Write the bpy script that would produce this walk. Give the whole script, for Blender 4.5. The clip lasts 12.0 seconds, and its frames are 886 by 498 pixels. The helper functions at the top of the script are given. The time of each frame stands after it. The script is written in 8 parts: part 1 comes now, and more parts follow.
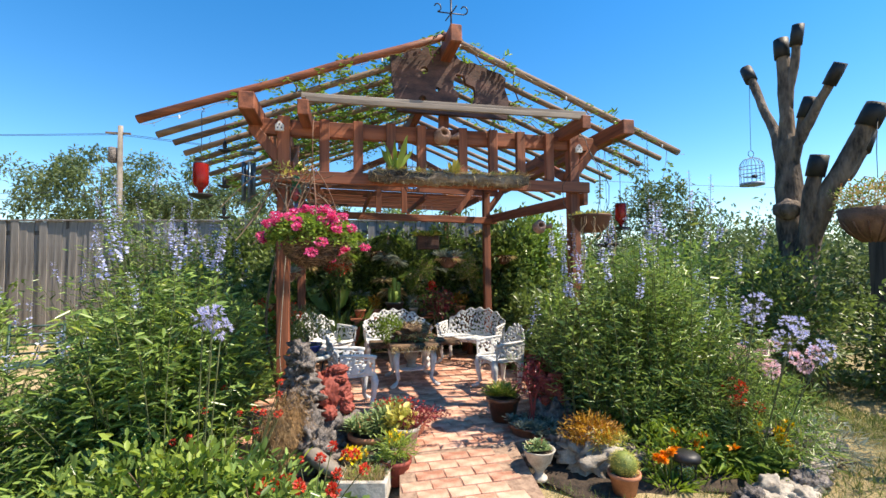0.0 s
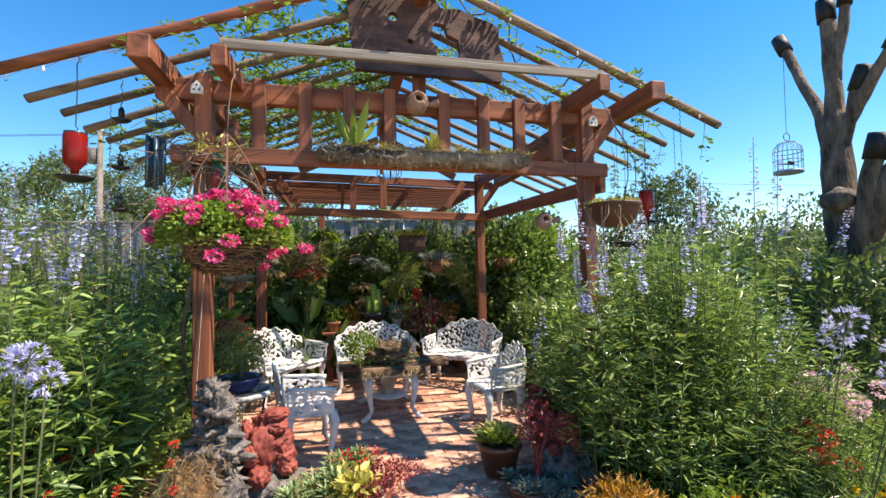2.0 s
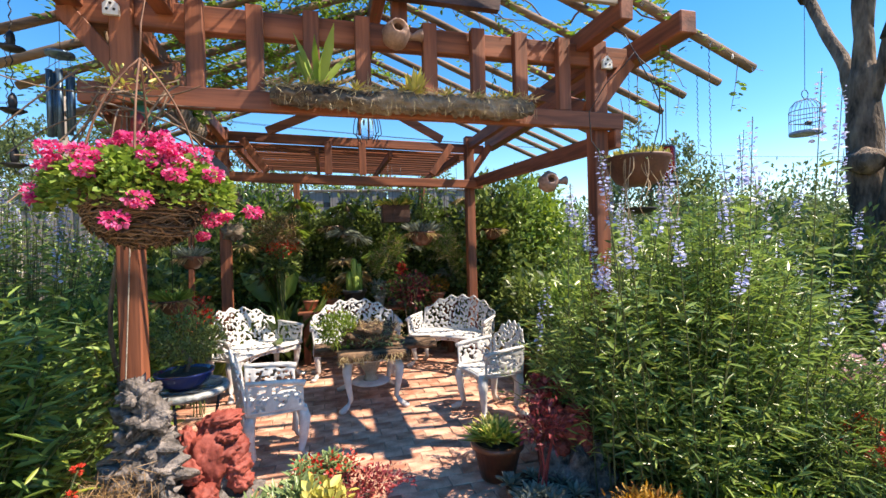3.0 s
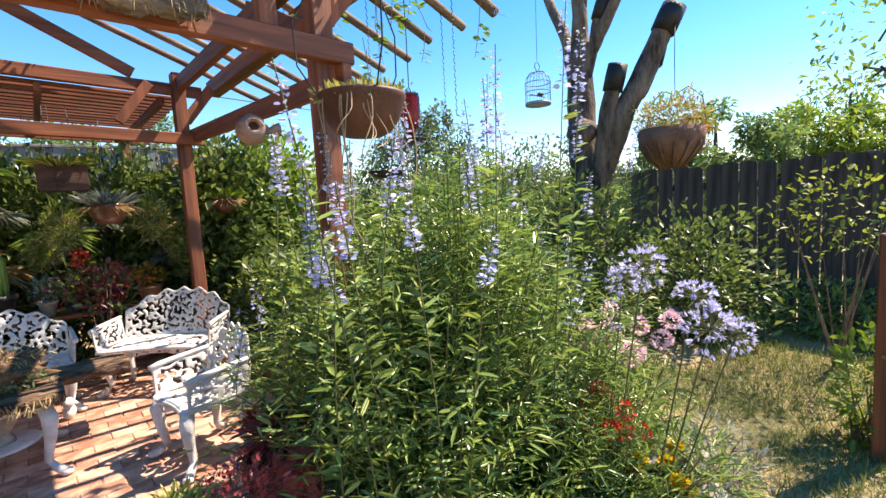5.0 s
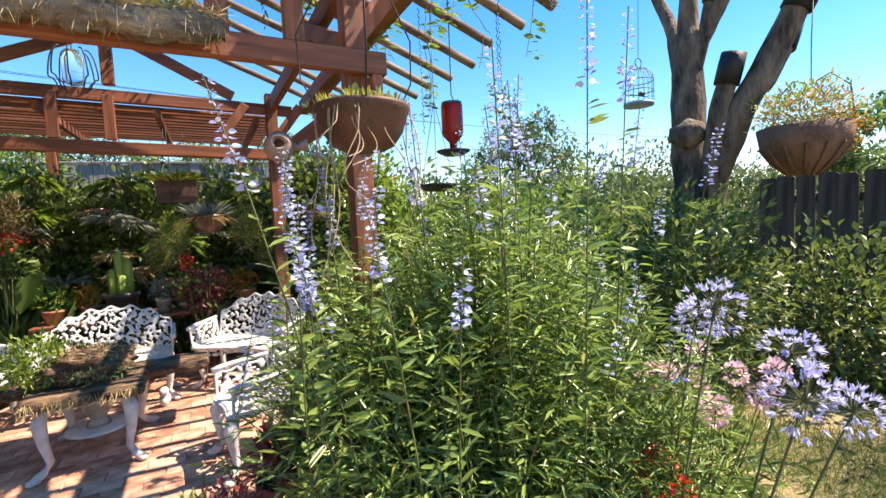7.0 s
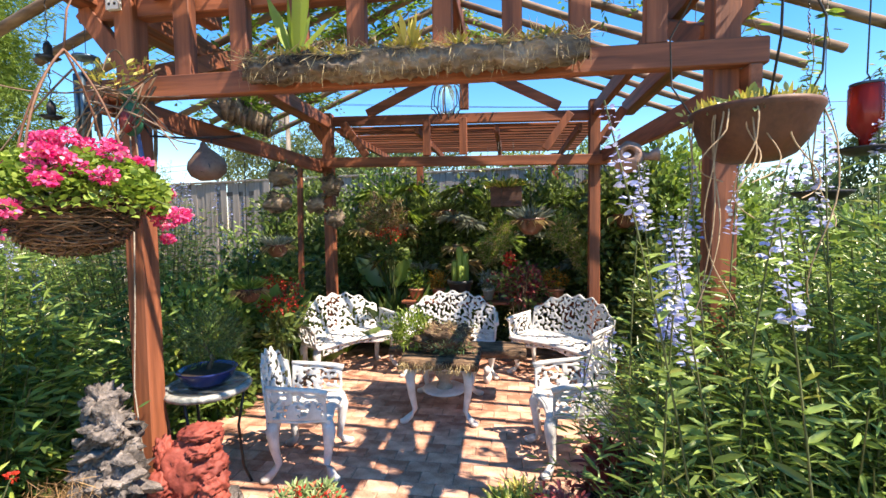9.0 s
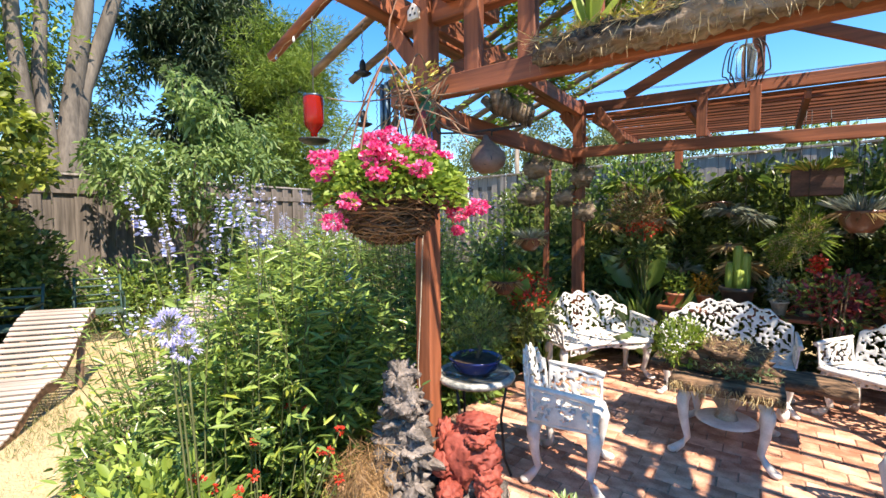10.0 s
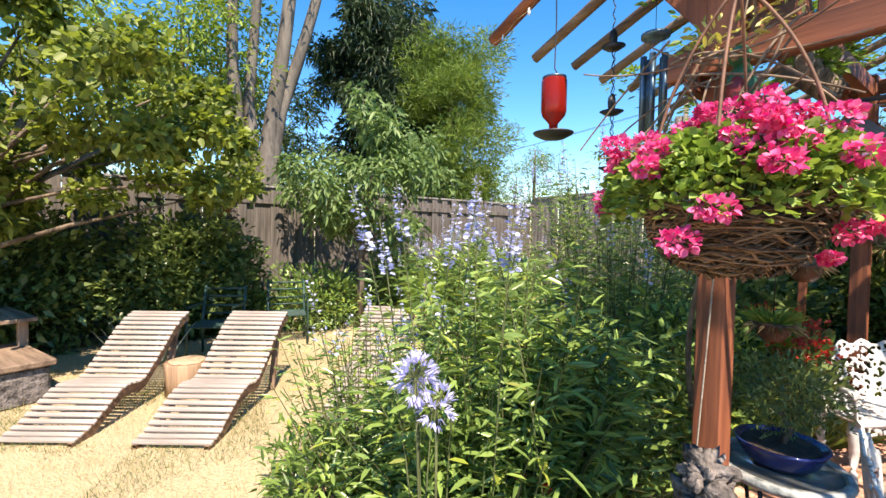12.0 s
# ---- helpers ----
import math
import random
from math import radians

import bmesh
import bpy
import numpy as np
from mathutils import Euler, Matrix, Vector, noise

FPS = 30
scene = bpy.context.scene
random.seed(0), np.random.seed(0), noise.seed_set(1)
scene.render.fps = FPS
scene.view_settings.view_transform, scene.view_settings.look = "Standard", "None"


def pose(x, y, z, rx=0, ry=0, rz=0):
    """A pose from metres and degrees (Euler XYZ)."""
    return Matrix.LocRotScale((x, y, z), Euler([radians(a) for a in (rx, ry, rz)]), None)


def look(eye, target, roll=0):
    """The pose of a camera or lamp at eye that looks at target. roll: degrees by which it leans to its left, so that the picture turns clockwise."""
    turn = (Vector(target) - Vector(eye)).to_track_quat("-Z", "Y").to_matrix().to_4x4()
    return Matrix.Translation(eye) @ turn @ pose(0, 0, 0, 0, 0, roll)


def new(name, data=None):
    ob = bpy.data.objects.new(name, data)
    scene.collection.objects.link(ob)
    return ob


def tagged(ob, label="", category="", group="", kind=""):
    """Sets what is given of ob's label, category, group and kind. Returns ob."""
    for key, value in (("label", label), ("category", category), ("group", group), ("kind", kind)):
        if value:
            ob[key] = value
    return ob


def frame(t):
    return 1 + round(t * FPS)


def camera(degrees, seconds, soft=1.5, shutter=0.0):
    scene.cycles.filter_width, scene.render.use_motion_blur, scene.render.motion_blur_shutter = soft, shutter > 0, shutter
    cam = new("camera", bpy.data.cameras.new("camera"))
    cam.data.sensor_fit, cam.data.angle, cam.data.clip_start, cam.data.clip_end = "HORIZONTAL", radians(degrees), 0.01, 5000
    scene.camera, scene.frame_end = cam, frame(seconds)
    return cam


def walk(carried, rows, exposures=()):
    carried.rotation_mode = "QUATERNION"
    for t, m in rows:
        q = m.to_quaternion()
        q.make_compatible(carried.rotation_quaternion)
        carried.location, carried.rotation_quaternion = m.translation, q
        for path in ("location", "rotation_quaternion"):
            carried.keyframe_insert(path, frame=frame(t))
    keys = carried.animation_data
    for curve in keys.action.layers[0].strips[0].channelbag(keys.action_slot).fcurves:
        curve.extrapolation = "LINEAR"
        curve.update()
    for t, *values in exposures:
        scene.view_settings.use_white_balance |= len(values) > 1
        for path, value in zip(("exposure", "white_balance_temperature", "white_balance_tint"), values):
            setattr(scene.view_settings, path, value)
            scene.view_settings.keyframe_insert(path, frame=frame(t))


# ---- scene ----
cam = camera(89.7, 12.0, soft=1.5)
PATH = [
    (0, (-0.858, -4.034, 1.387), (-0.407, -2.087, 1.476), -0.6),
    (0.5, (-0.723, -3.875, 1.373), (-0.178, -1.952, 1.445), -1.2),
    (1, (-0.607, -3.627, 1.426), (-0.075, -1.707, 1.603), 0.2),
    (1.5, (-0.55, -3.416, 1.431), (-0.049, -1.486, 1.589), -0.5),
    (2, (-0.491, -3.137, 1.419), (-0.032, -1.193, 1.518), -1.1),
    (2.5, (-0.449, -2.901, 1.4), (-0.043, -0.943, 1.403), -1.1),
    (2.7, (-0.429, -2.788, 1.394), (0.004, -0.835, 1.385), -1.2),
    (4.3, (0.061, -2.184, 1.403), (1.25, -0.581, 1.274), -2.0),
    (4.5, (0.123, -2.161, 1.412), (1.416, -0.645, 1.242), -2.1),
    (5, (0.294, -2.064, 1.412), (1.63, -0.589, 1.212), -3.2),
    (5.5, (0.423, -2.031, 1.418), (1.772, -0.568, 1.213), -3.4),
    (6, (0.578, -2.041, 1.433), (1.764, -0.44, 1.266), -1.8),
    (6.5, (0.725, -2.098, 1.433), (1.778, -0.402, 1.303), -1.7),
    (7, (0.744, -2.122, 1.44), (1.671, -0.355, 1.299), -2.7),
    (7.2, (0.713, -2.123, 1.412), (1.514, -0.293, 1.298), -2.6),
    (8.8, (0.558, -2.055, 1.509), (0.372, -0.066, 1.425), -0.5),
    (9, (0.545, -2.041, 1.511), (0.249, -0.066, 1.402), -0.8),
    (9.5, (0.413, -1.985, 1.501), (-0.406, -0.167, 1.346), -0.3),
    (10, (0.203, -1.952, 1.507), (-0.976, -0.341, 1.383), -0.4),
    (10.5, (0.023, -1.957, 1.536), (-1.307, -0.469, 1.411), -0.9),
    (11, (-0.143, -1.937, 1.526), (-1.622, -0.598, 1.384), 0.4),
    (11.5, (-0.354, -1.866, 1.531), (-1.903, -0.601, 1.477), -0.5),
    (12, (-0.568, -1.897, 1.519), (-2.176, -0.71, 1.448), 0.9),
]
walk(cam, [(t, look(eye, target, roll)) for t, eye, target, roll in PATH], [(0.0, 0.84, 7250.0, 12.0), (2.7, 0.98, 7450.0, 15.0), (4.3, 1.2, 7700.0, 19.0), (7.0, 1.2, 7650.0, 18.0), (9.5, 1.30, 7550.0, 16.0), (10.6, 1.32, 7520.0, 16.0), (12.0, 1.16, 7450.0, 16.0)])

# ---- light ----
SUN = Vector((0.635, -0.255, 1.0)).normalized()
world = bpy.data.worlds.new("sky")
scene.world = world
world.use_nodes = True
wn = world.node_tree.nodes
wn.clear()
w_out, w_bg, w_sky = wn.new("ShaderNodeOutputWorld"), wn.new("ShaderNodeBackground"), wn.new("ShaderNodeTexSky")
w_sky.sky_type, w_sky.sun_disc = "NISHITA", False
w_sky.sun_elevation = math.asin(SUN.z)
w_sky.sun_rotation = math.atan2(SUN.x, SUN.y)
w_sky.altitude, w_sky.air_density, w_sky.dust_density, w_sky.ozone_density = 50, 1.0, 0.0, 3.0
w_bg.inputs["Strength"].default_value = 0.15
w_hs = wn.new("ShaderNodeHueSaturation")
w_hs.inputs["Saturation"].default_value = 1.38
world.node_tree.links.new(w_sky.outputs[0], w_hs.inputs["Color"])
world.node_tree.links.new(w_hs.outputs[0], w_bg.inputs[0])
world.node_tree.links.new(w_bg.outputs[0], w_out.inputs[0])
sun = new("sun", bpy.data.lights.new("sun", "SUN"))
sun.data.energy, sun.data.angle, sun.data.color = 5.0, radians(0.53), (1.0, 0.93, 0.80)
sun.matrix_world = look(SUN * 30, (0, 0, 0))

# ---- materials ----
def nodes_of(name):
    m = bpy.data.materials.new(name)
    m.use_nodes = True
    nt = m.node_tree
    return m, nt, nt.nodes["Principled BSDF"]


def link(nt, a, b):
    nt.links.new(a, b)


def surface(name, dark, light, rough=0.7, scale=6.0, stretch=(1, 1, 1), bump=0.3, fine=70.0, metal=0.0, island=0.0, objrand=0.0, detail=6.0, depth=0.01, coat=0.0):
    """Two-scale noise between a dark and a light tone, with fine relief."""
    m, nt, b = nodes_of(name)
    n = nt.nodes
    tc, mp = n.new("ShaderNodeTexCoord"), n.new("ShaderNodeMapping")
    mp.inputs["Scale"].default_value = stretch
    link(nt, tc.outputs["Object"], mp.inputs[0])
    big, small = n.new("ShaderNodeTexNoise"), n.new("ShaderNodeTexNoise")
    big.inputs["Scale"].default_value, big.inputs["Detail"].default_value = scale, detail
    small.inputs["Scale"].default_value, small.inputs["Detail"].default_value = fine, 4
    link(nt, mp.outputs[0], big.inputs["Vector"])
    link(nt, mp.outputs[0], small.inputs["Vector"])
    mix = n.new("ShaderNodeMath")
    mix.operation = "MULTIPLY_ADD"
    link(nt, small.outputs[0], mix.inputs[0])
    mix.inputs[1].default_value = 0.45
    add = n.new("ShaderNodeMath")
    add.operation = "MULTIPLY_ADD"
    link(nt, big.outputs[0], add.inputs[0])
    add.inputs[1].default_value = 1.3
    add.inputs[2].default_value = -0.38
    link(nt, add.outputs[0], mix.inputs[2])
    last = mix.outputs[0]
    if island or objrand:
        src = n.new("ShaderNodeNewGeometry").outputs["Random Per Island"] if island else n.new("ShaderNodeObjectInfo").outputs["Random"]
        r = n.new("ShaderNodeMath")
        r.operation = "MULTIPLY_ADD"
        link(nt, src, r.inputs[0])
        r.inputs[1].default_value = island or objrand
        sub = n.new("ShaderNodeMath")
        sub.operation = "SUBTRACT"
        link(nt, last, sub.inputs[0])
        sub.inputs[1].default_value = (island or objrand) / 2
        link(nt, sub.outputs[0], r.inputs[2])
        last = r.outputs[0]
    ramp = n.new("ShaderNodeValToRGB")
    ramp.color_ramp.elements[0].position, ramp.color_ramp.elements[1].position = 0.25, 0.8
    ramp.color_ramp.elements[0].color, ramp.color_ramp.elements[1].color = (*dark, 1), (*light, 1)
    link(nt, last, ramp.inputs[0])
    link(nt, ramp.outputs[0], b.inputs["Base Color"])
    b.inputs["Roughness"].default_value, b.inputs["Metallic"].default_value = rough, metal
    if coat:
        b.inputs["Coat Weight"].default_value = coat
    if bump:
        bp = n.new("ShaderNodeBump")
        bp.inputs["Strength"].default_value, bp.inputs["Distance"].default_value = bump, depth
        link(nt, mix.outputs[0], bp.inputs["Height"])
        link(nt, bp.outputs[0], b.inputs["Normal"])
    return m


def wood(name, dark, light, axis, rough=0.65, bump=0.4):
    st = [14.0, 14.0, 14.0]
    st["xyz".index(axis)] = 0.9
    return surface(name, dark, light, rough, 1.0, st, bump, 5.0, depth=0.006, detail=8)


def leaf_mat(name, dark, light, rough=0.5, thin=0.35, warm=None):
    """Leaf tissue: tones from leaf to leaf, light shining through."""
    m, nt, b = nodes_of(name)
    n = nt.nodes
    geo = n.new("ShaderNodeNewGeometry")
    ramp = n.new("ShaderNodeValToRGB")
    ramp.color_ramp.elements[0].color, ramp.color_ramp.elements[1].color = (*dark, 1), (*light, 1)
    if warm:
        ramp.color_ramp.elements[1].position = 0.9
        e = ramp.color_ramp.elements.new(0.97)
        e.color = (*warm, 1)
    link(nt, geo.outputs["Random Per Island"], ramp.inputs[0])
    link(nt, ramp.outputs[0], b.inputs["Base Color"])
    b.inputs["Roughness"].default_value = rough
    tr, mx = n.new("ShaderNodeBsdfTranslucent"), n.new("ShaderNodeMixShader")
    hs = n.new("ShaderNodeHueSaturation")
    hs.inputs["Value"].default_value, hs.inputs["Saturation"].default_value = 1.2, 1.1
    link(nt, ramp.outputs[0], hs.inputs["Color"])
    link(nt, hs.outputs[0], tr.inputs[0])
    mx.inputs[0].default_value = thin
    link(nt, b.outputs[0], mx.inputs[1])
    link(nt, tr.outputs[0], mx.inputs[2])
    link(nt, mx.outputs[0], n["Material Output"].inputs[0])
    return m


RED_D, RED_L = (0.10, 0.030, 0.015), (0.37, 0.118, 0.054)
redwood = {a: wood("stained_redwood_" + a, RED_D, RED_L, a) for a in "xyz"}
greywood = {a: wood("weathered_wood_" + a, (0.085, 0.05, 0.032), (0.34, 0.235, 0.16), a, 0.8) for a in "xyz"}
palewood = wood("bleached_board", (0.13, 0.10, 0.08), (0.44, 0.37, 0.31), "x", 0.8)
slatwood = {a: wood("lounger_slat_" + a, (0.22, 0.18, 0.155), (0.52, 0.45, 0.40), a, 0.75) for a in "xyz"}
fencewood = wood("fence_board", (0.05, 0.043, 0.038), (0.19, 0.165, 0.148), "z", 0.9)
fencedark = wood("fence_board_dark", (0.022, 0.019, 0.017), (0.105, 0.092, 0.083), "z", 0.9)
fencegrey = wood("fence_board_grey", (0.14, 0.125, 0.115), (0.36, 0.33, 0.31), "z", 0.9)
darkslab = surface("dark_slab_wood", (0.035, 0.016, 0.013), (0.135, 0.062, 0.047), 0.7, 5, (1, 1, 3), 0.3, 40)
bark = surface("grey_bark", (0.028, 0.020, 0.015), (0.27, 0.205, 0.155), 0.9, 9, (1, 1, 0.3), 1.0, 48, depth=0.04)
palebark = surface("pale_bark", (0.12, 0.10, 0.08), (0.38, 0.33, 0.28), 0.85, 3, (1, 1, 0.3), 0.5, 30, depth=0.02)
tar = surface("tarred_cut", (0.004, 0.004, 0.005), (0.018, 0.018, 0.02), 0.6, 8, bump=0.4)
logbark = surface("rotten_log", (0.016, 0.010, 0.007), (0.36, 0.28, 0.21), 0.95, 9, (0.3, 1, 1), 1.0, 50, depth=0.03)
paver = surface("terracotta_paver", (0.33, 0.145, 0.092), (0.74, 0.445, 0.325), 0.85, 9, bump=0.35, fine=90, objrand=0.36, depth=0.006)
paver_rest = surface("terracotta_paver_far", (0.33, 0.145, 0.092), (0.74, 0.445, 0.325), 0.85, 9, bump=0.35, fine=90, island=0.36, depth=0.006)
mortar = surface("sandy_joint", (0.19, 0.12, 0.085), (0.42, 0.29, 0.21), 0.95, 20, bump=0.6)
iron_white = surface("white_cast_iron", (0.50, 0.50, 0.50), (0.76, 0.76, 0.75), 0.45, 14, bump=0.35, fine=120, depth=0.004)
terracotta = surface("terracotta", (0.34, 0.13, 0.07), (0.60, 0.27, 0.16), 0.8, 8, bump=0.25)
redclay = surface("red_clay", (0.14, 0.022, 0.016), (0.39, 0.085, 0.058), 0.7, 7, bump=0.6, fine=50, depth=0.012)
browngl = surface("brown_glazed", (0.06, 0.025, 0.015), (0.22, 0.09, 0.05), 0.3, 6, bump=0.2)
bowlbrown = surface("rust_brown_bowl", (0.045, 0.016, 0.009), (0.15, 0.058, 0.032), 0.6, 5, bump=0.25)
blueglaze = surface("cobalt_glaze", (0.008, 0.012, 0.06), (0.02, 0.035, 0.17), 0.12, 6, bump=0.05)
stone = surface("grey_lava_stone", (0.03, 0.026, 0.025), (0.31, 0.27, 0.25), 0.9, 14, bump=1.0, fine=60, depth=0.03)
palestone = surface("pale_stone", (0.20, 0.17, 0.14), (0.54, 0.48, 0.40), 0.9, 6, bump=0.7, depth=0.02)
whiteplaster = surface("white_stone_trough", (0.32, 0.28, 0.23), (0.66, 0.61, 0.53), 0.9, 9, bump=0.5)
tablewood = surface("bark_edged_plank", (0.022, 0.012, 0.008), (0.30, 0.185, 0.11), 0.9, 8, (0.7, 2.4, 2.4), 1.0, 46, depth=0.03)
dryfibre = surface("dry_coir", (0.14, 0.075, 0.035), (0.46, 0.29, 0.14), 0.95, 14, bump=0.6, island=0.6)
wicker = surface("twig_basket", (0.06, 0.032, 0.02), (0.28, 0.16, 0.095), 0.85, 9, bump=0.6, island=0.7)
soil = surface("dark_soil", (0.02, 0.014, 0.01), (0.085, 0.058, 0.04), 0.95, 16, bump=1.0)
blackiron = surface("black_iron", (0.012, 0.012, 0.014), (0.05, 0.05, 0.055), 0.5, 10, metal=0.3, bump=0.1)
rustwire = surface("rusty_wire", (0.10, 0.045, 0.025), (0.26, 0.13, 0.08), 0.7, 12, bump=0.2)
bluemetal = surface("blue_painted_wire", (0.16, 0.22, 0.34), (0.34, 0.42, 0.58), 0.5, 12, bump=0.1)
greenmetal = surface("dark_green_iron", (0.01, 0.03, 0.026), (0.03, 0.085, 0.07), 0.5, 9, bump=0.15)
chimeblue = surface("blue_grey_tube", (0.05, 0.09, 0.13), (0.14, 0.22, 0.30), 0.35, 5, metal=0.6, bump=0.1)
skin_clay = surface("clay_mask", (0.15, 0.085, 0.068), (0.42, 0.27, 0.22), 0.85, 7, bump=0.4)
whitepaint = surface("white_paint", (0.62, 0.62, 0.64), (0.82, 0.82, 0.82), 0.5, 9, bump=0.1)
straw = surface("straw_twig", (0.18, 0.12, 0.07), (0.48, 0.36, 0.23), 0.9, 9, bump=0.2, island=0.5)
vinewood = surface("vine_wood", (0.09, 0.055, 0.035), (0.32, 0.22, 0.15), 0.9, 12, bump=0.5)
blackplastic = surface("black_nursery_pot", (0.012, 0.012, 0.012), (0.05, 0.05, 0.05), 0.45, 6, bump=0.1)
mosaic = surface("mosaic_rim", (0.12, 0.14, 0.14), (0.55, 0.55, 0.52), 0.35, 30, bump=0.3)

leaf_salvia = leaf_mat("salvia_leaf", (0.054, 0.105, 0.028), (0.325, 0.455, 0.125), rough=0.28, thin=0.33, warm=(0.26, 0.29, 0.08))
leaf_milk = leaf_mat("milkweed_leaf", (0.048, 0.096, 0.028), (0.305, 0.44, 0.115), rough=0.28, warm=(0.34, 0.40, 0.07))
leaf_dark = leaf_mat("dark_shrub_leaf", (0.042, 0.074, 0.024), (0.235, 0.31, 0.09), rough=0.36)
leaf_lime = leaf_mat("lime_leaf", (0.12, 0.20, 0.03), (0.32, 0.42, 0.08))
leaf_maple = leaf_mat("maple_leaf", (0.055, 0.085, 0.018), (0.31, 0.37, 0.07), thin=0.45)
leaf_pear = leaf_mat("fruit_tree_leaf", (0.08, 0.15, 0.045), (0.24, 0.34, 0.12))
leaf_pine = leaf_mat("pine_needle", (0.09, 0.16, 0.03), (0.26, 0.36, 0.075), rough=0.6)
leaf_euc = leaf_mat("eucalyptus_leaf", (0.025, 0.05, 0.028), (0.08, 0.13, 0.065))
leaf_far = leaf_mat("distant_leaf", (0.06, 0.095, 0.04), (0.17, 0.225, 0.09))
leaf_ger = leaf_mat("geranium_leaf", (0.08, 0.155, 0.027), (0.37, 0.49, 0.11), thin=0.36)
leaf_vine = leaf_mat("wisteria_leaf", (0.08, 0.16, 0.03), (0.24, 0.36, 0.07), thin=0.45)
leaf_succ = leaf_mat("succulent_leaf", (0.10, 0.17, 0.06), (0.28, 0.36, 0.16), rough=0.35, thin=0.1, warm=(0.42, 0.15, 0.08))
leaf_yellow = leaf_mat("yellow_bromeliad", (0.36, 0.36, 0.08), (0.72, 0.62, 0.18), thin=0.3)
leaf_red = leaf_mat("red_aeonium", (0.13, 0.02, 0.025), (0.38, 0.07, 0.075), rough=0.4, thin=0.15)
leaf_rust = leaf_mat("rusty_leaf", (0.28, 0.11, 0.02), (0.62, 0.36, 0.06), thin=0.3)
leaf_coir = leaf_mat("brown_coir", (0.12, 0.062, 0.028), (0.40, 0.25, 0.11), thin=0.2)
leaf_dry = leaf_mat("dry_grass", (0.28, 0.21, 0.10), (0.66, 0.53, 0.30), thin=0.3)
leaf_grass = leaf_mat("lawn_grass", (0.06, 0.10, 0.025), (0.20, 0.25, 0.075), thin=0.35, warm=(0.42, 0.36, 0.17))
leaf_silver = leaf_mat("silver_leaf", (0.16, 0.19, 0.15), (0.36, 0.40, 0.33))
pet_pink = leaf_mat("pink_petal", (0.60, 0.015, 0.17), (0.92, 0.22, 0.45), thin=0.35, warm=(0.92, 0.62, 0.70))
pet_red = leaf_mat("red_petal", (0.45, 0.02, 0.015), (0.78, 0.10, 0.05), thin=0.3)
pet_blue = leaf_mat("blue_salvia_petal", (0.30, 0.34, 0.66), (0.62, 0.66, 0.88), thin=0.3, warm=(0.70, 0.72, 0.62))
pet_lil = leaf_mat("lilac_petal", (0.44, 0.44, 0.74), (0.74, 0.74, 0.90), thin=0.4)
pet_rose = leaf_mat("pale_pink_petal", (0.76, 0.46, 0.56), (0.90, 0.74, 0.78), thin=0.35)
pet_yel = leaf_mat("yellow_petal", (0.75, 0.46, 0.01), (0.92, 0.70, 0.03), thin=0.3)
pet_or = leaf_mat("orange_petal", (0.74, 0.20, 0.01), (0.90, 0.40, 0.03), thin=0.3)

red_glass, nt_, b_ = nodes_of("red_glass")
b_.inputs["Base Color"].default_value = (0.42, 0.024, 0.014, 1)
b_.inputs["Roughness"].default_value, b_.inputs["Transmission Weight"].default_value, b_.inputs["IOR"].default_value = 0.08, 0.55, 1.3
clear_glass, nt_, b_ = nodes_of("clear_glass")
b_.inputs["Base Color"].default_value = (0.86, 0.92, 0.92, 1)
b_.inputs["Roughness"].default_value, b_.inputs["Transmission Weight"].default_value, b_.inputs["IOR"].default_value = 0.05, 0.95, 1.2

# ---- builders ----
def part(name, bm, material, parent, label=""):
    me = bpy.data.meshes.new(name)
    bm.to_mesh(me)
    bm.free()
    me.materials.append(material)
    ob = new(name, me)
    ob.parent = parent
    if label:
        ob["label"] = label
    return ob


def thing(name, m, label, category, group=""):
    ob = new(name)
    ob.matrix_world = m
    ob.empty_display_size = 0.1
    return tagged(ob, label, category, group)


def smooth(bm):
    for f in bm.faces:
        f.smooth = True
    return bm


def box(bm, lo, hi, m=None, bevel=0.0):
    c = [(a + b) / 2 for a, b in zip(lo, hi)]
    s = [abs(b - a) for a, b in zip(lo, hi)]
    mat = Matrix.Translation(c) @ Matrix.Diagonal((*s, 1))
    if m is not None:
        mat = m @ mat
    r = bmesh.ops.create_cube(bm, size=1, matrix=mat)
    if bevel:
        edges = list({e for v in r["verts"] for e in v.link_edges})
        bmesh.ops.bevel(bm, geom=edges, offset=bevel, segments=1, affect="EDGES")
    return bm


def boxed(lo, hi, m=None, bevel=0.004):
    return box(bmesh.new(), lo, hi, m, bevel)


def bar(a, b, w, h, bevel=0.004):
    """A squared timber from a to b, w wide and h high."""
    a, b = Vector(a), Vector(b)
    d = b - a
    x = d.normalized()
    up = Vector((0, 0, 1)) if abs(x.z) < 0.95 else Vector((0, 1, 0))
    y = up.cross(x).normalized()
    z = x.cross(y)
    m = Matrix((x, y, z)).transposed().to_4x4()
    m.translation = (a + b) / 2
    return boxed((-d.length / 2, -w / 2, -h / 2), (d.length / 2, w / 2, h / 2), m, bevel)


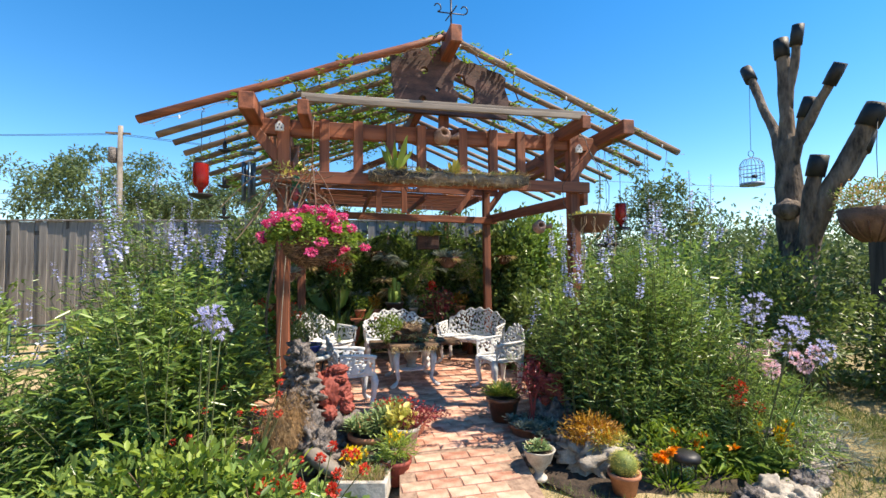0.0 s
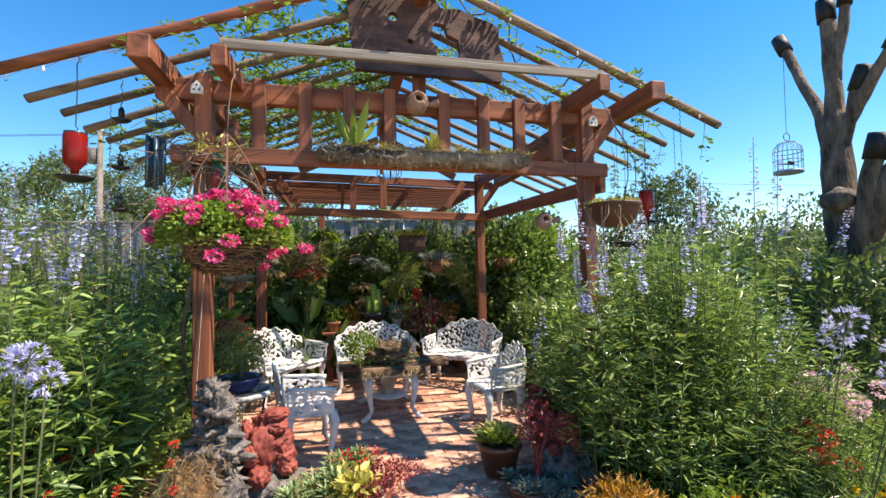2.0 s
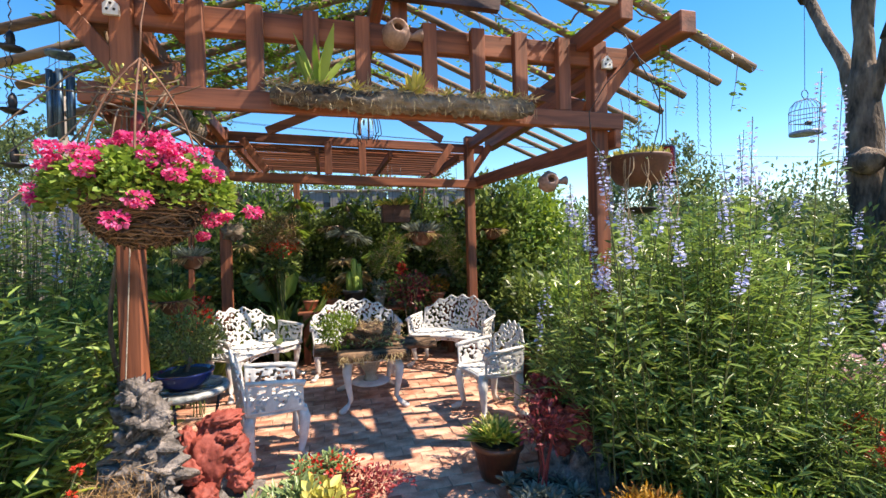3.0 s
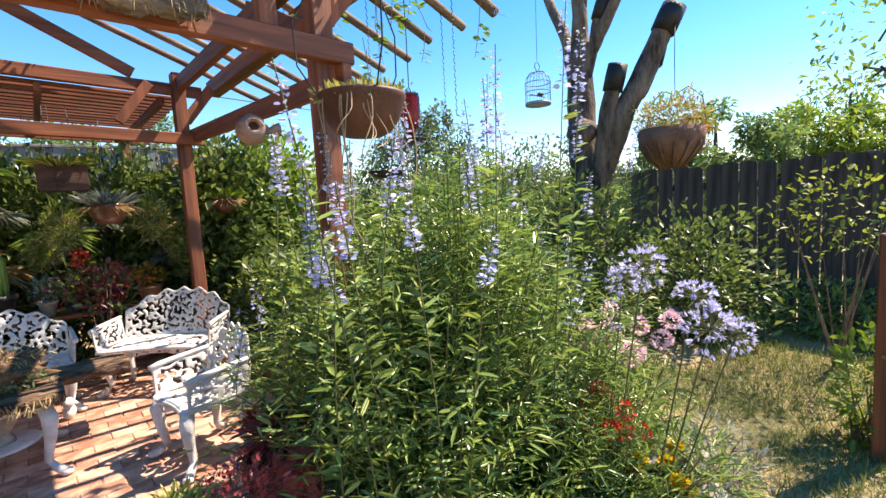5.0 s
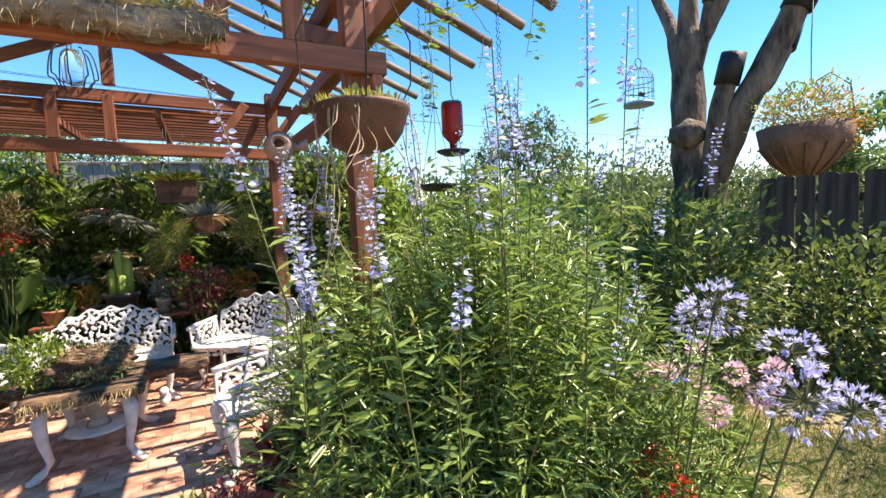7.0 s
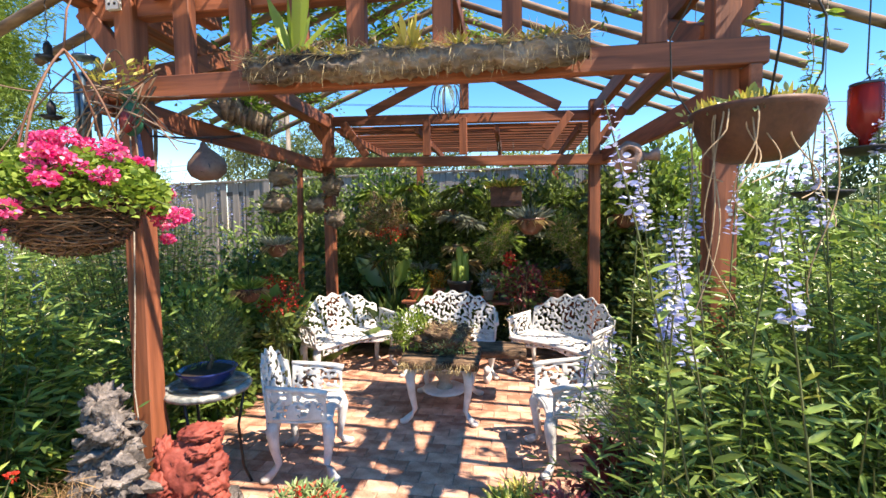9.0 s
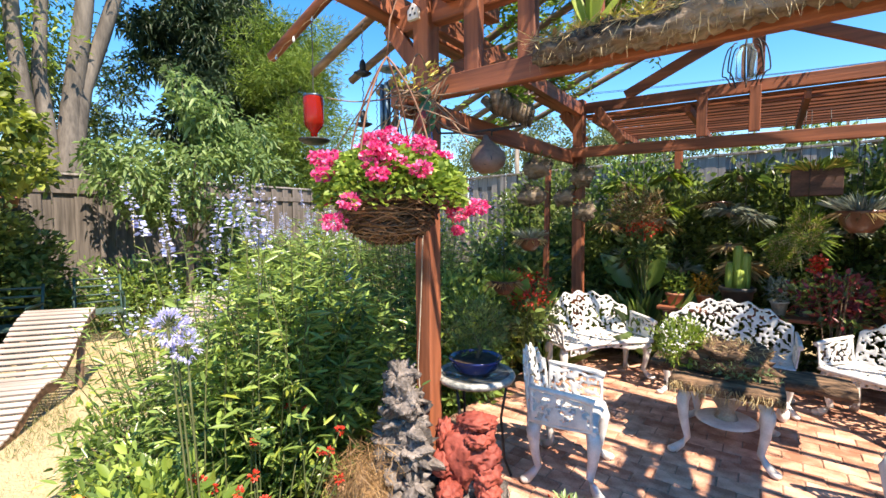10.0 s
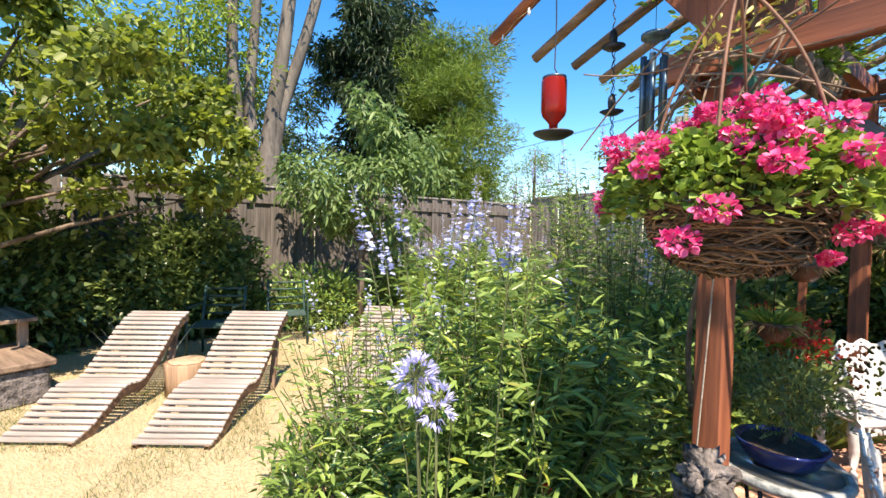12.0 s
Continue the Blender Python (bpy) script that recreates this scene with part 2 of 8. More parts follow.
def tube(bm, pts, radii, n=8, caps=True):
    pts = [Vector(p) for p in pts]
    if not hasattr(radii, "__len__"):
        radii = [radii] * len(pts)
    rings = []
    ref = Vector((0.123, 0.45, 0.77))
    for i, p in enumerate(pts):
        t = (pts[min(i + 1, len(pts) - 1)] - pts[max(i - 1, 0)]).normalized()
        u = t.cross(ref)
        if u.length < 0.05:
            u = t.cross(Vector((1, 0, 0)))
        u.normalize()
        v = t.cross(u)
        rings.append([bm.verts.new(p + (u * math.cos(2 * math.pi * k / n) + v * math.sin(2 * math.pi * k / n)) * radii[i]) for k in range(n)])
    for r0, r1 in zip(rings, rings[1:]):
        for k in range(n):
            f = bm.faces.new((r0[k], r0[(k + 1) % n], r1[(k + 1) % n], r1[k]))
            f.smooth = True
    if caps:
        bm.faces.new(rings[0][::-1])
        bm.faces.new(rings[-1])
    return bm


def lathe(bm, prof, n=24, m=None, wob=0.0, seed=0):
    """Turn a profile of (radius, height) round z; closed at top and bottom where the radius is 0."""
    rings = []
    for j, (r, z) in enumerate(prof):
        ring = []
        for k in range(n):
            a = 2 * math.pi * k / n
            rr = r * (1 + wob * noise.noise((math.cos(a) * 1.7 + seed, math.sin(a) * 1.7, z * 6)))
            p = Vector((rr * math.cos(a), rr * math.sin(a), z))
            ring.append(bm.verts.new(m @ p if m is not None else p))
        rings.append(ring)
    for r0, r1 in zip(rings, rings[1:]):
        for k in range(n):
            f = bm.faces.new((r0[k], r0[(k + 1) % n], r1[(k + 1) % n], r1[k]))
            f.smooth = True
    bm.faces.new(rings[0][::-1])
    bm.faces.new(rings[-1])
    return bm


def lump(bm, c, r, sub=3, rough=0.25, freq=2.0, seed=0.0, flat=1.0):
    """A rough rounded lump, r per axis."""
    res = bmesh.ops.create_icosphere(bm, subdivisions=sub, radius=1)
    for v in res["verts"]:
        d = v.co.normalized()
        k = 1 + rough * noise.fractal(d * freq + Vector((seed, seed * 0.7, 0)), 1.0, 2.0, 4)
        v.co = Vector((c[0] + d.x * k * r[0], c[1] + d.y * k * r[1], c[2] + d.z * k * r[2] * flat))
    for v in res["verts"]:
        for f in v.link_faces:
            f.smooth = True
    return bm


RNG = np.random.default_rng(7)


def leaves(name, pos, way, size, slim, material, parent, up=None, fold=0.25, droop=0.0, label="", plain=False):
    """Many folded leaves in one mesh. pos, way: n x 3; size: length of each; slim: width to length."""
    pos, way = np.asarray(pos, float), np.asarray(way, float)
    n = len(pos)
    size = np.broadcast_to(np.asarray(size, float), (n,))[:, None]
    way = way / (np.linalg.norm(way, axis=1, keepdims=True) + 1e-9)
    ref = RNG.normal(size=(n, 3)) * 0.6 + np.array([0, 0, 1.0]) if up is None else np.broadcast_to(up, (n, 3))
    side = np.cross(way, ref)
    side /= np.linalg.norm(side, axis=1, keepdims=True) + 1e-9
    nor = np.cross(side, way)
    w = size * slim / 2
    base = pos
    tip = pos + way * size - np.array([0, 0, 1.0]) * size * droop
    if plain:
        mid = pos + way * size * 0.45
        lf, rt = mid + side * w + nor * w * fold, mid - side * w + nor * w * fold
        ring = [base, rt, tip, lf]
        halves = ((0, 1, 2), (0, 2, 3))
    else:
        m1 = pos + way * size * 0.25 - np.array([0, 0, 1.0]) * size * droop * 0.06
        m2 = pos + way * size * 0.66 - np.array([0, 0, 1.0]) * size * droop * 0.44
        ring = [base, m1 - side * w * 0.86 + nor * w * fold, m2 - side * w * 0.80 + nor * w * fold, tip, m2 + side * w * 0.80 + nor * w * fold, m1 + side * w * 0.86 + nor * w * fold]
        halves = ((0, 1, 2, 3), (0, 3, 4, 5))
    c, e = len(ring), len(halves[0])
    V = np.empty((n * c, 3), np.float32)
    for k, q in enumerate(ring):
        V[k::c] = q
    i = np.arange(n, dtype=np.int32) * c
    L = np.stack([i + k for h in halves for k in h], 1)
    me = bpy.data.meshes.new(name)
    me.vertices.add(n * c)
    me.vertices.foreach_set("co", V.ravel())
    me.loops.add(n * 2 * e)
    me.loops.foreach_set("vertex_index", L.ravel())
    me.polygons.add(n * 2)
    me.polygons.foreach_set("loop_start", np.arange(n * 2, dtype=np.int32) * e)
    me.update(calc_edges=True)
    me.validate()
    me.materials.append(material)
    ob = tagged(new(name, me), label, kind="stuff")
    ob.parent = parent
    return ob


def sticks(name, segs, material, parent, n=3, label=""):
    """Thin stems in one mesh: segs is a list of (points, r0, r1)."""
    V, F = [], []
    ang = [2 * math.pi * k / n for k in range(n)]
    for pts, r0, r1 in segs:
        pts = np.asarray(pts, float)
        m = len(pts)
        b = len(V)
        for j in range(m):
            t = pts[min(j + 1, m - 1)] - pts[max(j - 1, 0)]
            t /= np.linalg.norm(t) + 1e-9
            u = np.cross(t, (0.31, 0.77, 0.13) if abs(t[2]) > 0.3 else (0.05, 0.1, 1.0))
            u /= np.linalg.norm(u) + 1e-9
            v = np.cross(t, u)
            r = r0 + (r1 - r0) * j / max(m - 1, 1)
            for a in ang:
                V.append(pts[j] + (u * math.cos(a) + v * math.sin(a)) * r)
        for j in range(m - 1):
            for k in range(n):
                k2 = (k + 1) % n
                F.append((b + j * n + k, b + j * n + k2, b + (j + 1) * n + k2, b + (j + 1) * n + k))
    me = bpy.data.meshes.new(name)
    me.from_pydata([tuple(v) for v in V], [], F)
    me.materials.append(material)
    me.polygons.foreach_set("use_smooth", [True] * len(F))
    ob = tagged(new(name, me), label, kind="stuff")
    ob.parent = parent
    return ob


def rnd(a, b, n=None):
    return RNG.uniform(a, b, n)


def scatter(n, c, r, hollow=0.0):
    """Points in an ellipsoid with uneven, lumpy edge; outward ways."""
    d = RNG.normal(size=(n, 3))
    d /= np.linalg.norm(d, axis=1, keepdims=True)
    k = (hollow ** 3 + (1 - hollow ** 3) * RNG.uniform(0, 1, n)) ** (1 / 3)
    lump_ = np.array([1 + 0.55 * noise.noise(Vector(q) * 2.6 + Vector((c[0], c[1], c[2]))) for q in d])
    return np.asarray(c) + d * (k * lump_)[:, None] * np.asarray(r), d


def arc(a, b, sag, n=8):
    a, b = np.asarray(a, float), np.asarray(b, float)
    return [a + (b - a) * t + np.array([0, 0, -sag * 4 * t * (1 - t)]) for t in np.linspace(0, 1, n)]

# ---- ground, patio, fences ----
LAWN = -0.12


def ground_mat():
    m, nt, b = nodes_of("dry_lawn")
    n = nt.nodes
    tc = n.new("ShaderNodeTexCoord")
    a, f = n.new("ShaderNodeTexNoise"), n.new("ShaderNodeTexNoise")
    a.inputs["Scale"].default_value, a.inputs["Detail"].default_value = 0.9, 8
    f.inputs["Scale"].default_value, f.inputs["Detail"].default_value = 55, 6
    link(nt, tc.outputs["Object"], a.inputs["Vector"])
    link(nt, tc.outputs["Object"], f.inputs["Vector"])
    xyz = n.new("ShaderNodeSeparateXYZ")
    link(nt, tc.outputs["Object"], xyz.inputs[0])
    # the west lawn is bleached straw, the east one half green
    wst = n.new("ShaderNodeMapRange")
    wst.inputs["From Min"].default_value, wst.inputs["From Max"].default_value = -3.0, 3.0
    wst.inputs["To Min"].default_value, wst.inputs["To Max"].default_value = 0.24, -0.06
    link(nt, xyz.outputs["X"], wst.inputs["Value"])
    s = n.new("ShaderNodeMath")
    s.operation = "ADD"
    link(nt, a.outputs[0], s.inputs[0])
    link(nt, wst.outputs[0], s.inputs[1])
    s2 = n.new("ShaderNodeMath")
    s2.operation = "MULTIPLY_ADD"
    link(nt, f.outputs[0], s2.inputs[0])
    s2.inputs[1].default_value = 0.35
    link(nt, s.outputs[0], s2.inputs[2])
    r = n.new("ShaderNodeValToRGB")
    cr = r.color_ramp
    cr.elements[0].position, cr.elements[0].color = 0.48, (0.09, 0.10, 0.035, 1)
    cr.elements[1].position, cr.elements[1].color = 0.92, (0.49, 0.39, 0.235, 1)
    e = cr.elements.new(0.66)
    e.color = (0.36, 0.28, 0.14, 1)
    link(nt, s2.outputs[0], r.inputs[0])
    link(nt, r.outputs[0], b.inputs["Base Color"])
    b.inputs["Roughness"].default_value = 0.95
    bp = n.new("ShaderNodeBump")
    bp.inputs["Strength"].default_value, bp.inputs["Distance"].default_value = 0.9, 0.03
    link(nt, f.outputs[0], bp.inputs["Height"])
    link(nt, bp.outputs[0], b.inputs["Normal"])
    return m


def make_ground():
    bm = bmesh.new()
    xs = sorted(set([-900, -300, -100, -40, -20] + [-14 + i * 0.35 for i in range(81)] + [20, 40, 100, 300, 900]))
    grid = []
    for x in xs:
        row = []
        for y in xs:
            z = LAWN
            if abs(x) < 14 and abs(y) < 14:
                z += 0.018 * noise.noise((x * 0.9, y * 0.9, 3.0)) + 0.012 * noise.noise((x * 2.7, y * 2.7, 1.0))
                if -2.2 < x < 2.2 and -1.2 < y < 4.3:
                    z = LAWN - 0.04
            row.append(bm.verts.new((x, y, z)))
        grid.append(row)
    for i in range(len(xs) - 1):
        for j in range(len(xs) - 1):
            bm.faces.new((grid[i][j], grid[i + 1][j], grid[i + 1][j + 1], grid[i][j + 1]))
    ob = part("ground", smooth(bm), ground_mat(), None)
    return tagged(ob, "dry straw-coloured lawn with patches of green grass", "ground", kind="structure")


ground = make_ground()

patio = tagged(part("pavement", boxed((-1.75, -0.62, -0.2), (1.75, 3.6, -0.006), bevel=0), mortar, None), "patio of worn terracotta pavers with sandy joints", "patio", kind="structure")
PATH_Y0, PATH_Y1 = -1.85, -0.622


def path_x(y):
    """Western edge of the path, which swings west towards the lawn."""
    return -0.42 - 0.16 * (PATH_Y1 - y) / (PATH_Y1 - PATH_Y0)


def path_z(y):
    return -0.004 - 0.085 * (PATH_Y1 - y) / (PATH_Y1 - PATH_Y0)


bm = bmesh.new()
vs_ = [bm.verts.new((path_x(y) + w, y, z + (path_z(y) - 0.006 if z == 0 else 0))) for z in (0, -0.3) for y, w in ((PATH_Y0, 0), (PATH_Y0, 0.92), (PATH_Y1, 0.92), (PATH_Y1, 0))]
for f_ in ((0, 1, 2, 3), (7, 6, 5, 4), (0, 4, 5, 1), (1, 5, 6, 2), (2, 6, 7, 3), (3, 7, 4, 0)):
    bm.faces.new([vs_[k] for k in f_])
path_bed = tagged(part("path", bm, mortar, None), "worn brick garden path leading level onto the patio", "path", kind="structure")


def make_fences():
    def board(h, w, ears):
        bm = bmesh.new()
        c = 0.028 if ears else 0.0
        prof = [(-w / 2, 0), (w / 2, 0), (w / 2, h - c), (w / 2 - c - 0.001, h), (-w / 2 + c + 0.001, h), (-w / 2, h - c)]
        f = [bm.verts.new((x, -0.009, z)) for x, z in prof]
        k = [bm.verts.new((x, 0.009, z)) for x, z in prof]
        bm.faces.new(f)
        bm.faces.new(k[::-1])
        for i in range(6):
            bm.faces.new((f[i], k[i], k[(i + 1) % 6], f[(i + 1) % 6]))
        return bm

    def run(name, a, b, h, w, gap, mat_, label, ears, rail_side):
        a, b = Vector((*a, 0)), Vector((*b, 0))
        d = b - a
        ang = math.atan2(d.y, d.x)
        fence = tagged(new(name), label, "fence", kind="structure")
        fence.matrix_world = Matrix.Translation((a.x, a.y, LAWN)) @ Matrix.Rotation(ang, 4, "Z")
        meshes = []
        for k in range(5):
            bm = board(h + rnd(-0.025, 0.02), w, ears)
            me = bpy.data.meshes.new("board")
            bm.to_mesh(me)
            bm.free()
            me.materials.append(mat_)
            meshes.append(me)
        n = int(d.length / (w + gap))
        for i in range(n):
            ob = new("board", meshes[i % 5 if i % 3 else (i * 7) % 5])
            ob.parent = fence
            ob.matrix_local = pose((i + 0.5) * (w + gap), rnd(-0.002, 0.002) + (0.0 if ears else 0.022 * (i % 2) - 0.011), 0, rnd(-0.6, 0.6), rnd(-0.5, 0.5), rnd(-1, 1))
        for z in (0.35, h - 0.3):
            part("rail", boxed((0, rail_side * 0.012, z), (d.length, rail_side * 0.055, z + 0.09)), fencedark if ears else fencewood, fence)
        k = 0.0
        while k <= d.length:
            part("fence_post", boxed((k, rail_side * 0.012, 0), (k + 0.09, rail_side * 0.10, h + (0.0 if ears else 0.03))), fencewood, fence)
            k += 2.4
        if not ears:
            part("cap", boxed((0, -0.05, h - 0.005), (d.length, 0.06, h + 0.03)), fencegrey, fence)
        return fence

    run("wall_east", (6.5, 0.8), (6.5, -6.5), 1.83, 0.175, 0.013, fencedark, "dark weathered board fence with clipped board tops", True, 1)
    run("wall_west", (-9.0, -6.5), (-9.0, 7.4), 2.42, 0.15, -0.012, fencewood, "tall grey board fence with a flat top cap", False, -1)
    run("wall_north", (-9.0, 7.4), (3.0, 5.9), 2.62, 0.15, -0.012, fencegrey, "tall silver-grey board fence behind the patio", False, 1)


make_fences()

# ---- pergola ----
PX0, PX1, PY1 = -1.33, 1.42, 2.6
RIDGE_X, RIDGE_Z = 0.09, 3.36
EAVE_XL, EAVE_XR, EAVE_Z = -2.31, 2.47, 2.53
RAF_Y = [-0.28 + 0.31 * i for i in range(11)]


def make_pergola():
    p = thing("pergola", pose(0, 0, 0), "open garden pergola of red-brown stained timber with a peaked pole roof", "pergola")
    for x, y, h in ((PX0, 0, 2.72), (PX1, 0, 2.72), (PX0 - 0.06, PY1, 2.72), (PX1 - 0.04, PY1, 2.72)):
        part("post", boxed((x - 0.052, y - 0.052, 0), (x + 0.052, y + 0.052, h), bevel=0.006), redwood["z"], p)
        part("post_foot", boxed((x - 0.08, y - 0.08, 0), (x + 0.08, y + 0.08, 0.09), bevel=0.01), mortar, p, "concrete post foot")
    # front frame: low rail, head beam, balusters
    part("low_beam", bar((-1.50, -0.08, 2.185), (1.55, -0.08, 2.175), 0.055, 0.105, 0.006), redwood["x"], p)
    part("head_beam", bar((-1.62, 0.02, 2.63), (1.66, 0.02, 2.63), 0.07, 0.14, 0.006), redwood["x"], p)
    for x in (-0.99, -0.70, -0.41, -0.13, 0.26, 0.56, 0.84, 1.14):
        part("baluster", bar((x, -0.055, 2.235), (x, -0.055, 2.70), 0.085, 0.055, 0.004), redwood["z"], p)
    # outriggers that carry the bleached boards
    for x in (-1.14, 1.31):
        part("outrigger", bar((x, -0.47, 2.70 if x > 0 else 2.66), (x, 0.4, 2.72), 0.085, 0.12, 0.006), redwood["y"], p)
    part("top_board", bar((-1.16, -0.36, 2.785), (1.36, -0.36, 2.805), 0.05, 0.04, 0.003), palewood, p, "sun-bleached grey board")
    part("top_board", bar((-1.12, -0.435, 2.735), (1.34, -0.435, 2.752), 0.03, 0.042, 0.003), palewood, p, "sun-bleached grey board")
    # purlins under the eaves
    for x in (-1.56, 1.78):
        part("purlin", bar((x, -0.42, 2.70), (x, 2.95, 2.70), 0.12, 0.14, 0.008), redwood["y"], p)
    for x in (PX0, PX1):
        s = -1 if x < 0 else 1
        part("knee_brace", bar((x, 0.0, 2.30), (x + s * 0.26, 0.0, 2.62), 0.05, 0.09), redwood["z"], p)
        part("knee_brace", bar((x, PY1, 2.30), (x + s * 0.24, PY1, 2.62), 0.05, 0.09), redwood["z"], p)
    # sides
    part("side_beam", bar((PX0 - 0.07, -0.12, 2.13), (PX0 - 0.13, 2.72, 2.15), 0.05, 0.12, 0.006), redwood["y"], p)
    part("side_beam", bar((PX1 + 0.075, -0.12, 2.06), (PX1 + 0.04, 2.72, 2.17), 0.05, 0.12, 0.006), redwood["y"], p)
    part("side_brace", bar((PX1 - 0.04, 0.06, 2.30), (PX1 - 0.04, 0.75, 2.64), 0.05, 0.09), redwood["y"], p)
    part("side_brace", bar((PX0 + 0.04, 0.06, 2.30), (PX0 + 0.04, 0.75, 2.64), 0.05, 0.09), redwood["y"], p)
    part("side_head", bar((PX0, 0.06, 2.62), (PX0 - 0.05, 2.55, 2.62), 0.06, 0.12), redwood["y"], p)
    part("side_head", bar((PX1, 0.06, 2.62), (PX1 - 0.03, 2.55, 2.62), 0.06, 0.12), redwood["y"], p)
    # back frame and its truss
    part("back_head", bar((-1.55, PY1 + 0.03, 2.645), (1.58, PY1 + 0.03, 2.575), 0.06, 0.10, 0.006), redwood["x"], p)
    part("back_rail", bar((-1.50, PY1 - 0.08, 2.19), (1.52, PY1 - 0.08, 2.125), 0.055, 0.10, 0.006), redwood["x"], p)
    for x in (-0.30, 0.08):
        part("back_strut", bar((x, PY1 - 0.03, 2.23), (x, PY1 - 0.03, 2.60), 0.08, 0.05), redwood["z"], p)
    part("truss_leg", bar((-0.95, PY1 + 0.02, 2.70), (RIDGE_X - 0.06, PY1 + 0.02, 3.14), 0.05, 0.09), redwood["x"], p)
    part("truss_leg", bar((1.05, PY1 + 0.02, 2.68), (RIDGE_X + 0.06, PY1 + 0.02, 3.14), 0.05, 0.09), redwood["x"], p)
    part("king_post", bar((RIDGE_X, PY1 + 0.02, 2.70), (RIDGE_X, PY1 + 0.02, 3.28), 0.09, 0.07), redwood["z"], p)
    part("corner_brace", bar((-1.20, PY1 - 0.03, 2.60), (-0.95, PY1 - 0.03, 2.25), 0.05, 0.08), redwood["z"], p)
    part("corner_brace", bar((1.15, PY1 - 0.03, 2.60), (0.90, PY1 - 0.03, 2.25), 0.05, 0.08), redwood["z"], p)
    # flat slatted roof that leads on behind the back frame
    for i in range(12):
        y = 2.74 + i * 0.15
        part("slat", bar((-1.40, y, 2.585 + 0.004 * (i % 3)), (1.45, y, 2.525 + 0.003 * (i % 2)), 0.062, 0.024, 0.002), redwood["x"], p)
    for x in (-1.25, -0.42, 0.42, 1.25):
        z = 2.50 - 0.021 * x
        part("slat_joist", bar((x, 2.64, z), (x, 4.5, z), 0.045, 0.075), redwood["y"], p)
    for x in (-0.75, 1.18):
        part("rear_post", boxed((x - 0.045, 4.40, 0), (x + 0.045, 4.49, 2.49)), redwood["z"], p)
    part("rear_beam", bar((-1.4, 4.52, 2.45), (1.45, 4.52, 2.39), 0.05, 0.09), redwood["x"], p)
    # roof of round poles
    part("ridge_beam", bar((RIDGE_X, -0.52, RIDGE_Z), (RIDGE_X, 2.95, RIDGE_Z), 0.10, 0.15, 0.008), redwood["y"], p)
    part("ridge_post", bar((RIDGE_X, -0.02, 2.70), (RIDGE_X, -0.02, 3.30), 0.09, 0.07), redwood["z"], p)
    for i, y in enumerate(RAF_Y):
        for ex, s in ((EAVE_XL, -1), (EAVE_XR, 1)):
            bm = bmesh.new()
            a, b = Vector((RIDGE_X - s * 0.06, y + 0.02 * s, RIDGE_Z + 0.11)), Vector((ex + rnd(-0.05, 0.05), y + rnd(-0.02, 0.02), EAVE_Z + rnd(-0.015, 0.015)))
            pts = [a.lerp(b, t) + Vector((0, 0.012 * noise.noise((t * 4, i, s)), 0.012 * noise.noise((t * 4, i + 9, s)))) for t in (0, 0.2, 0.4, 0.6, 0.8, 1)]
            r = 0.034 if i == 0 else 0.029
            tube(bm, pts, [r * (0.95 + 0.1 * noise.noise((k, i, s))) for k in range(6)], 10)
            part("rafter", bm, redwood["x"] if i == 0 and s < 0 else greywood["x"], p, "round weathered pole")
    # gable slab with knot holes
    out = [(-0.42, 3.30), (-0.40, 3.05), (-0.36, 2.80), (0.68, 2.79), (0.70, 2.96), (0.66, 3.08), (0.67, 3.18), (0.62, 3.22), (0.50, 3.25), (0.36, 3.30), (0.24, 3.28), (0.16, 3.40), (0.02, 3.42), (-0.16, 3.40), (-0.30, 3.36)]
    big = [(0.16, 3.12), (0.19, 3.18), (0.26, 3.17), (0.28, 3.10), (0.36, 3.07), (0.37, 2.98), (0.33, 2.90), (0.25, 2.86), (0.19, 2.90), (0.21, 3.00), (0.16, 3.04)]
    rounds = [(-0.11, 3.19, 0.035), (-0.13, 2.92, 0.036), (0.01, 3.02, 0.022)]
    bm = bmesh.new()
    edges = []
    for loop in [out, big] + [[(cx + r * math.cos(a * math.pi / 5), cz + r * math.sin(a * math.pi / 5)) for a in range(10)] for cx, cz, r in rounds]:
        vs = [bm.verts.new((x, -0.14, z)) for x, z in loop]
        edges += [bm.edges.new((vs[i], vs[(i + 1) % len(vs)])) for i in range(len(vs))]
    bmesh.ops.triangle_fill(bm, edges=edges, use_beauty=True)
    ext = bmesh.ops.extrude_face_region(bm, geom=list(bm.faces))
    bmesh.ops.translate(bm, vec=(0, 0.05, 0), verts=[v for v in ext["geom"] if isinstance(v, bmesh.types.BMVert)])
    bmesh.ops.recalc_face_normals(bm, faces=list(bm.faces))
    part("gable_slab", bm, darkslab, p, "dark live-edge wooden slab with knot holes")
    # weather vane on the ridge
    bm = bmesh.new()
    tube(bm, [(RIDGE_X, -0.35, RIDGE_Z + 0.05), (RIDGE_X, -0.35, RIDGE_Z + 0.42)], 0.008, 6)
    tube(bm, [(RIDGE_X - 0.12, -0.35, RIDGE_Z + 0.26), (RIDGE_X + 0.12, -0.35, RIDGE_Z + 0.26)], 0.006, 6)
    tube(bm, [(RIDGE_X + 0.02, -0.47, RIDGE_Z + 0.26), (RIDGE_X - 0.02, -0.23, RIDGE_Z + 0.26)], 0.006, 6)
    for s in (-1, 1):
        tube(bm, [(RIDGE_X + s * 0.12 + 0.03 * math.cos(a), -0.35, RIDGE_Z + 0.30 + 0.035 * math.sin(a)) for a in np.linspace(-1.6, 2.8, 8)], 0.006, 6)
    part("weather_vane", bm, blackiron, p, "black wrought-iron vane")
    return p


pergola = make_pergola()

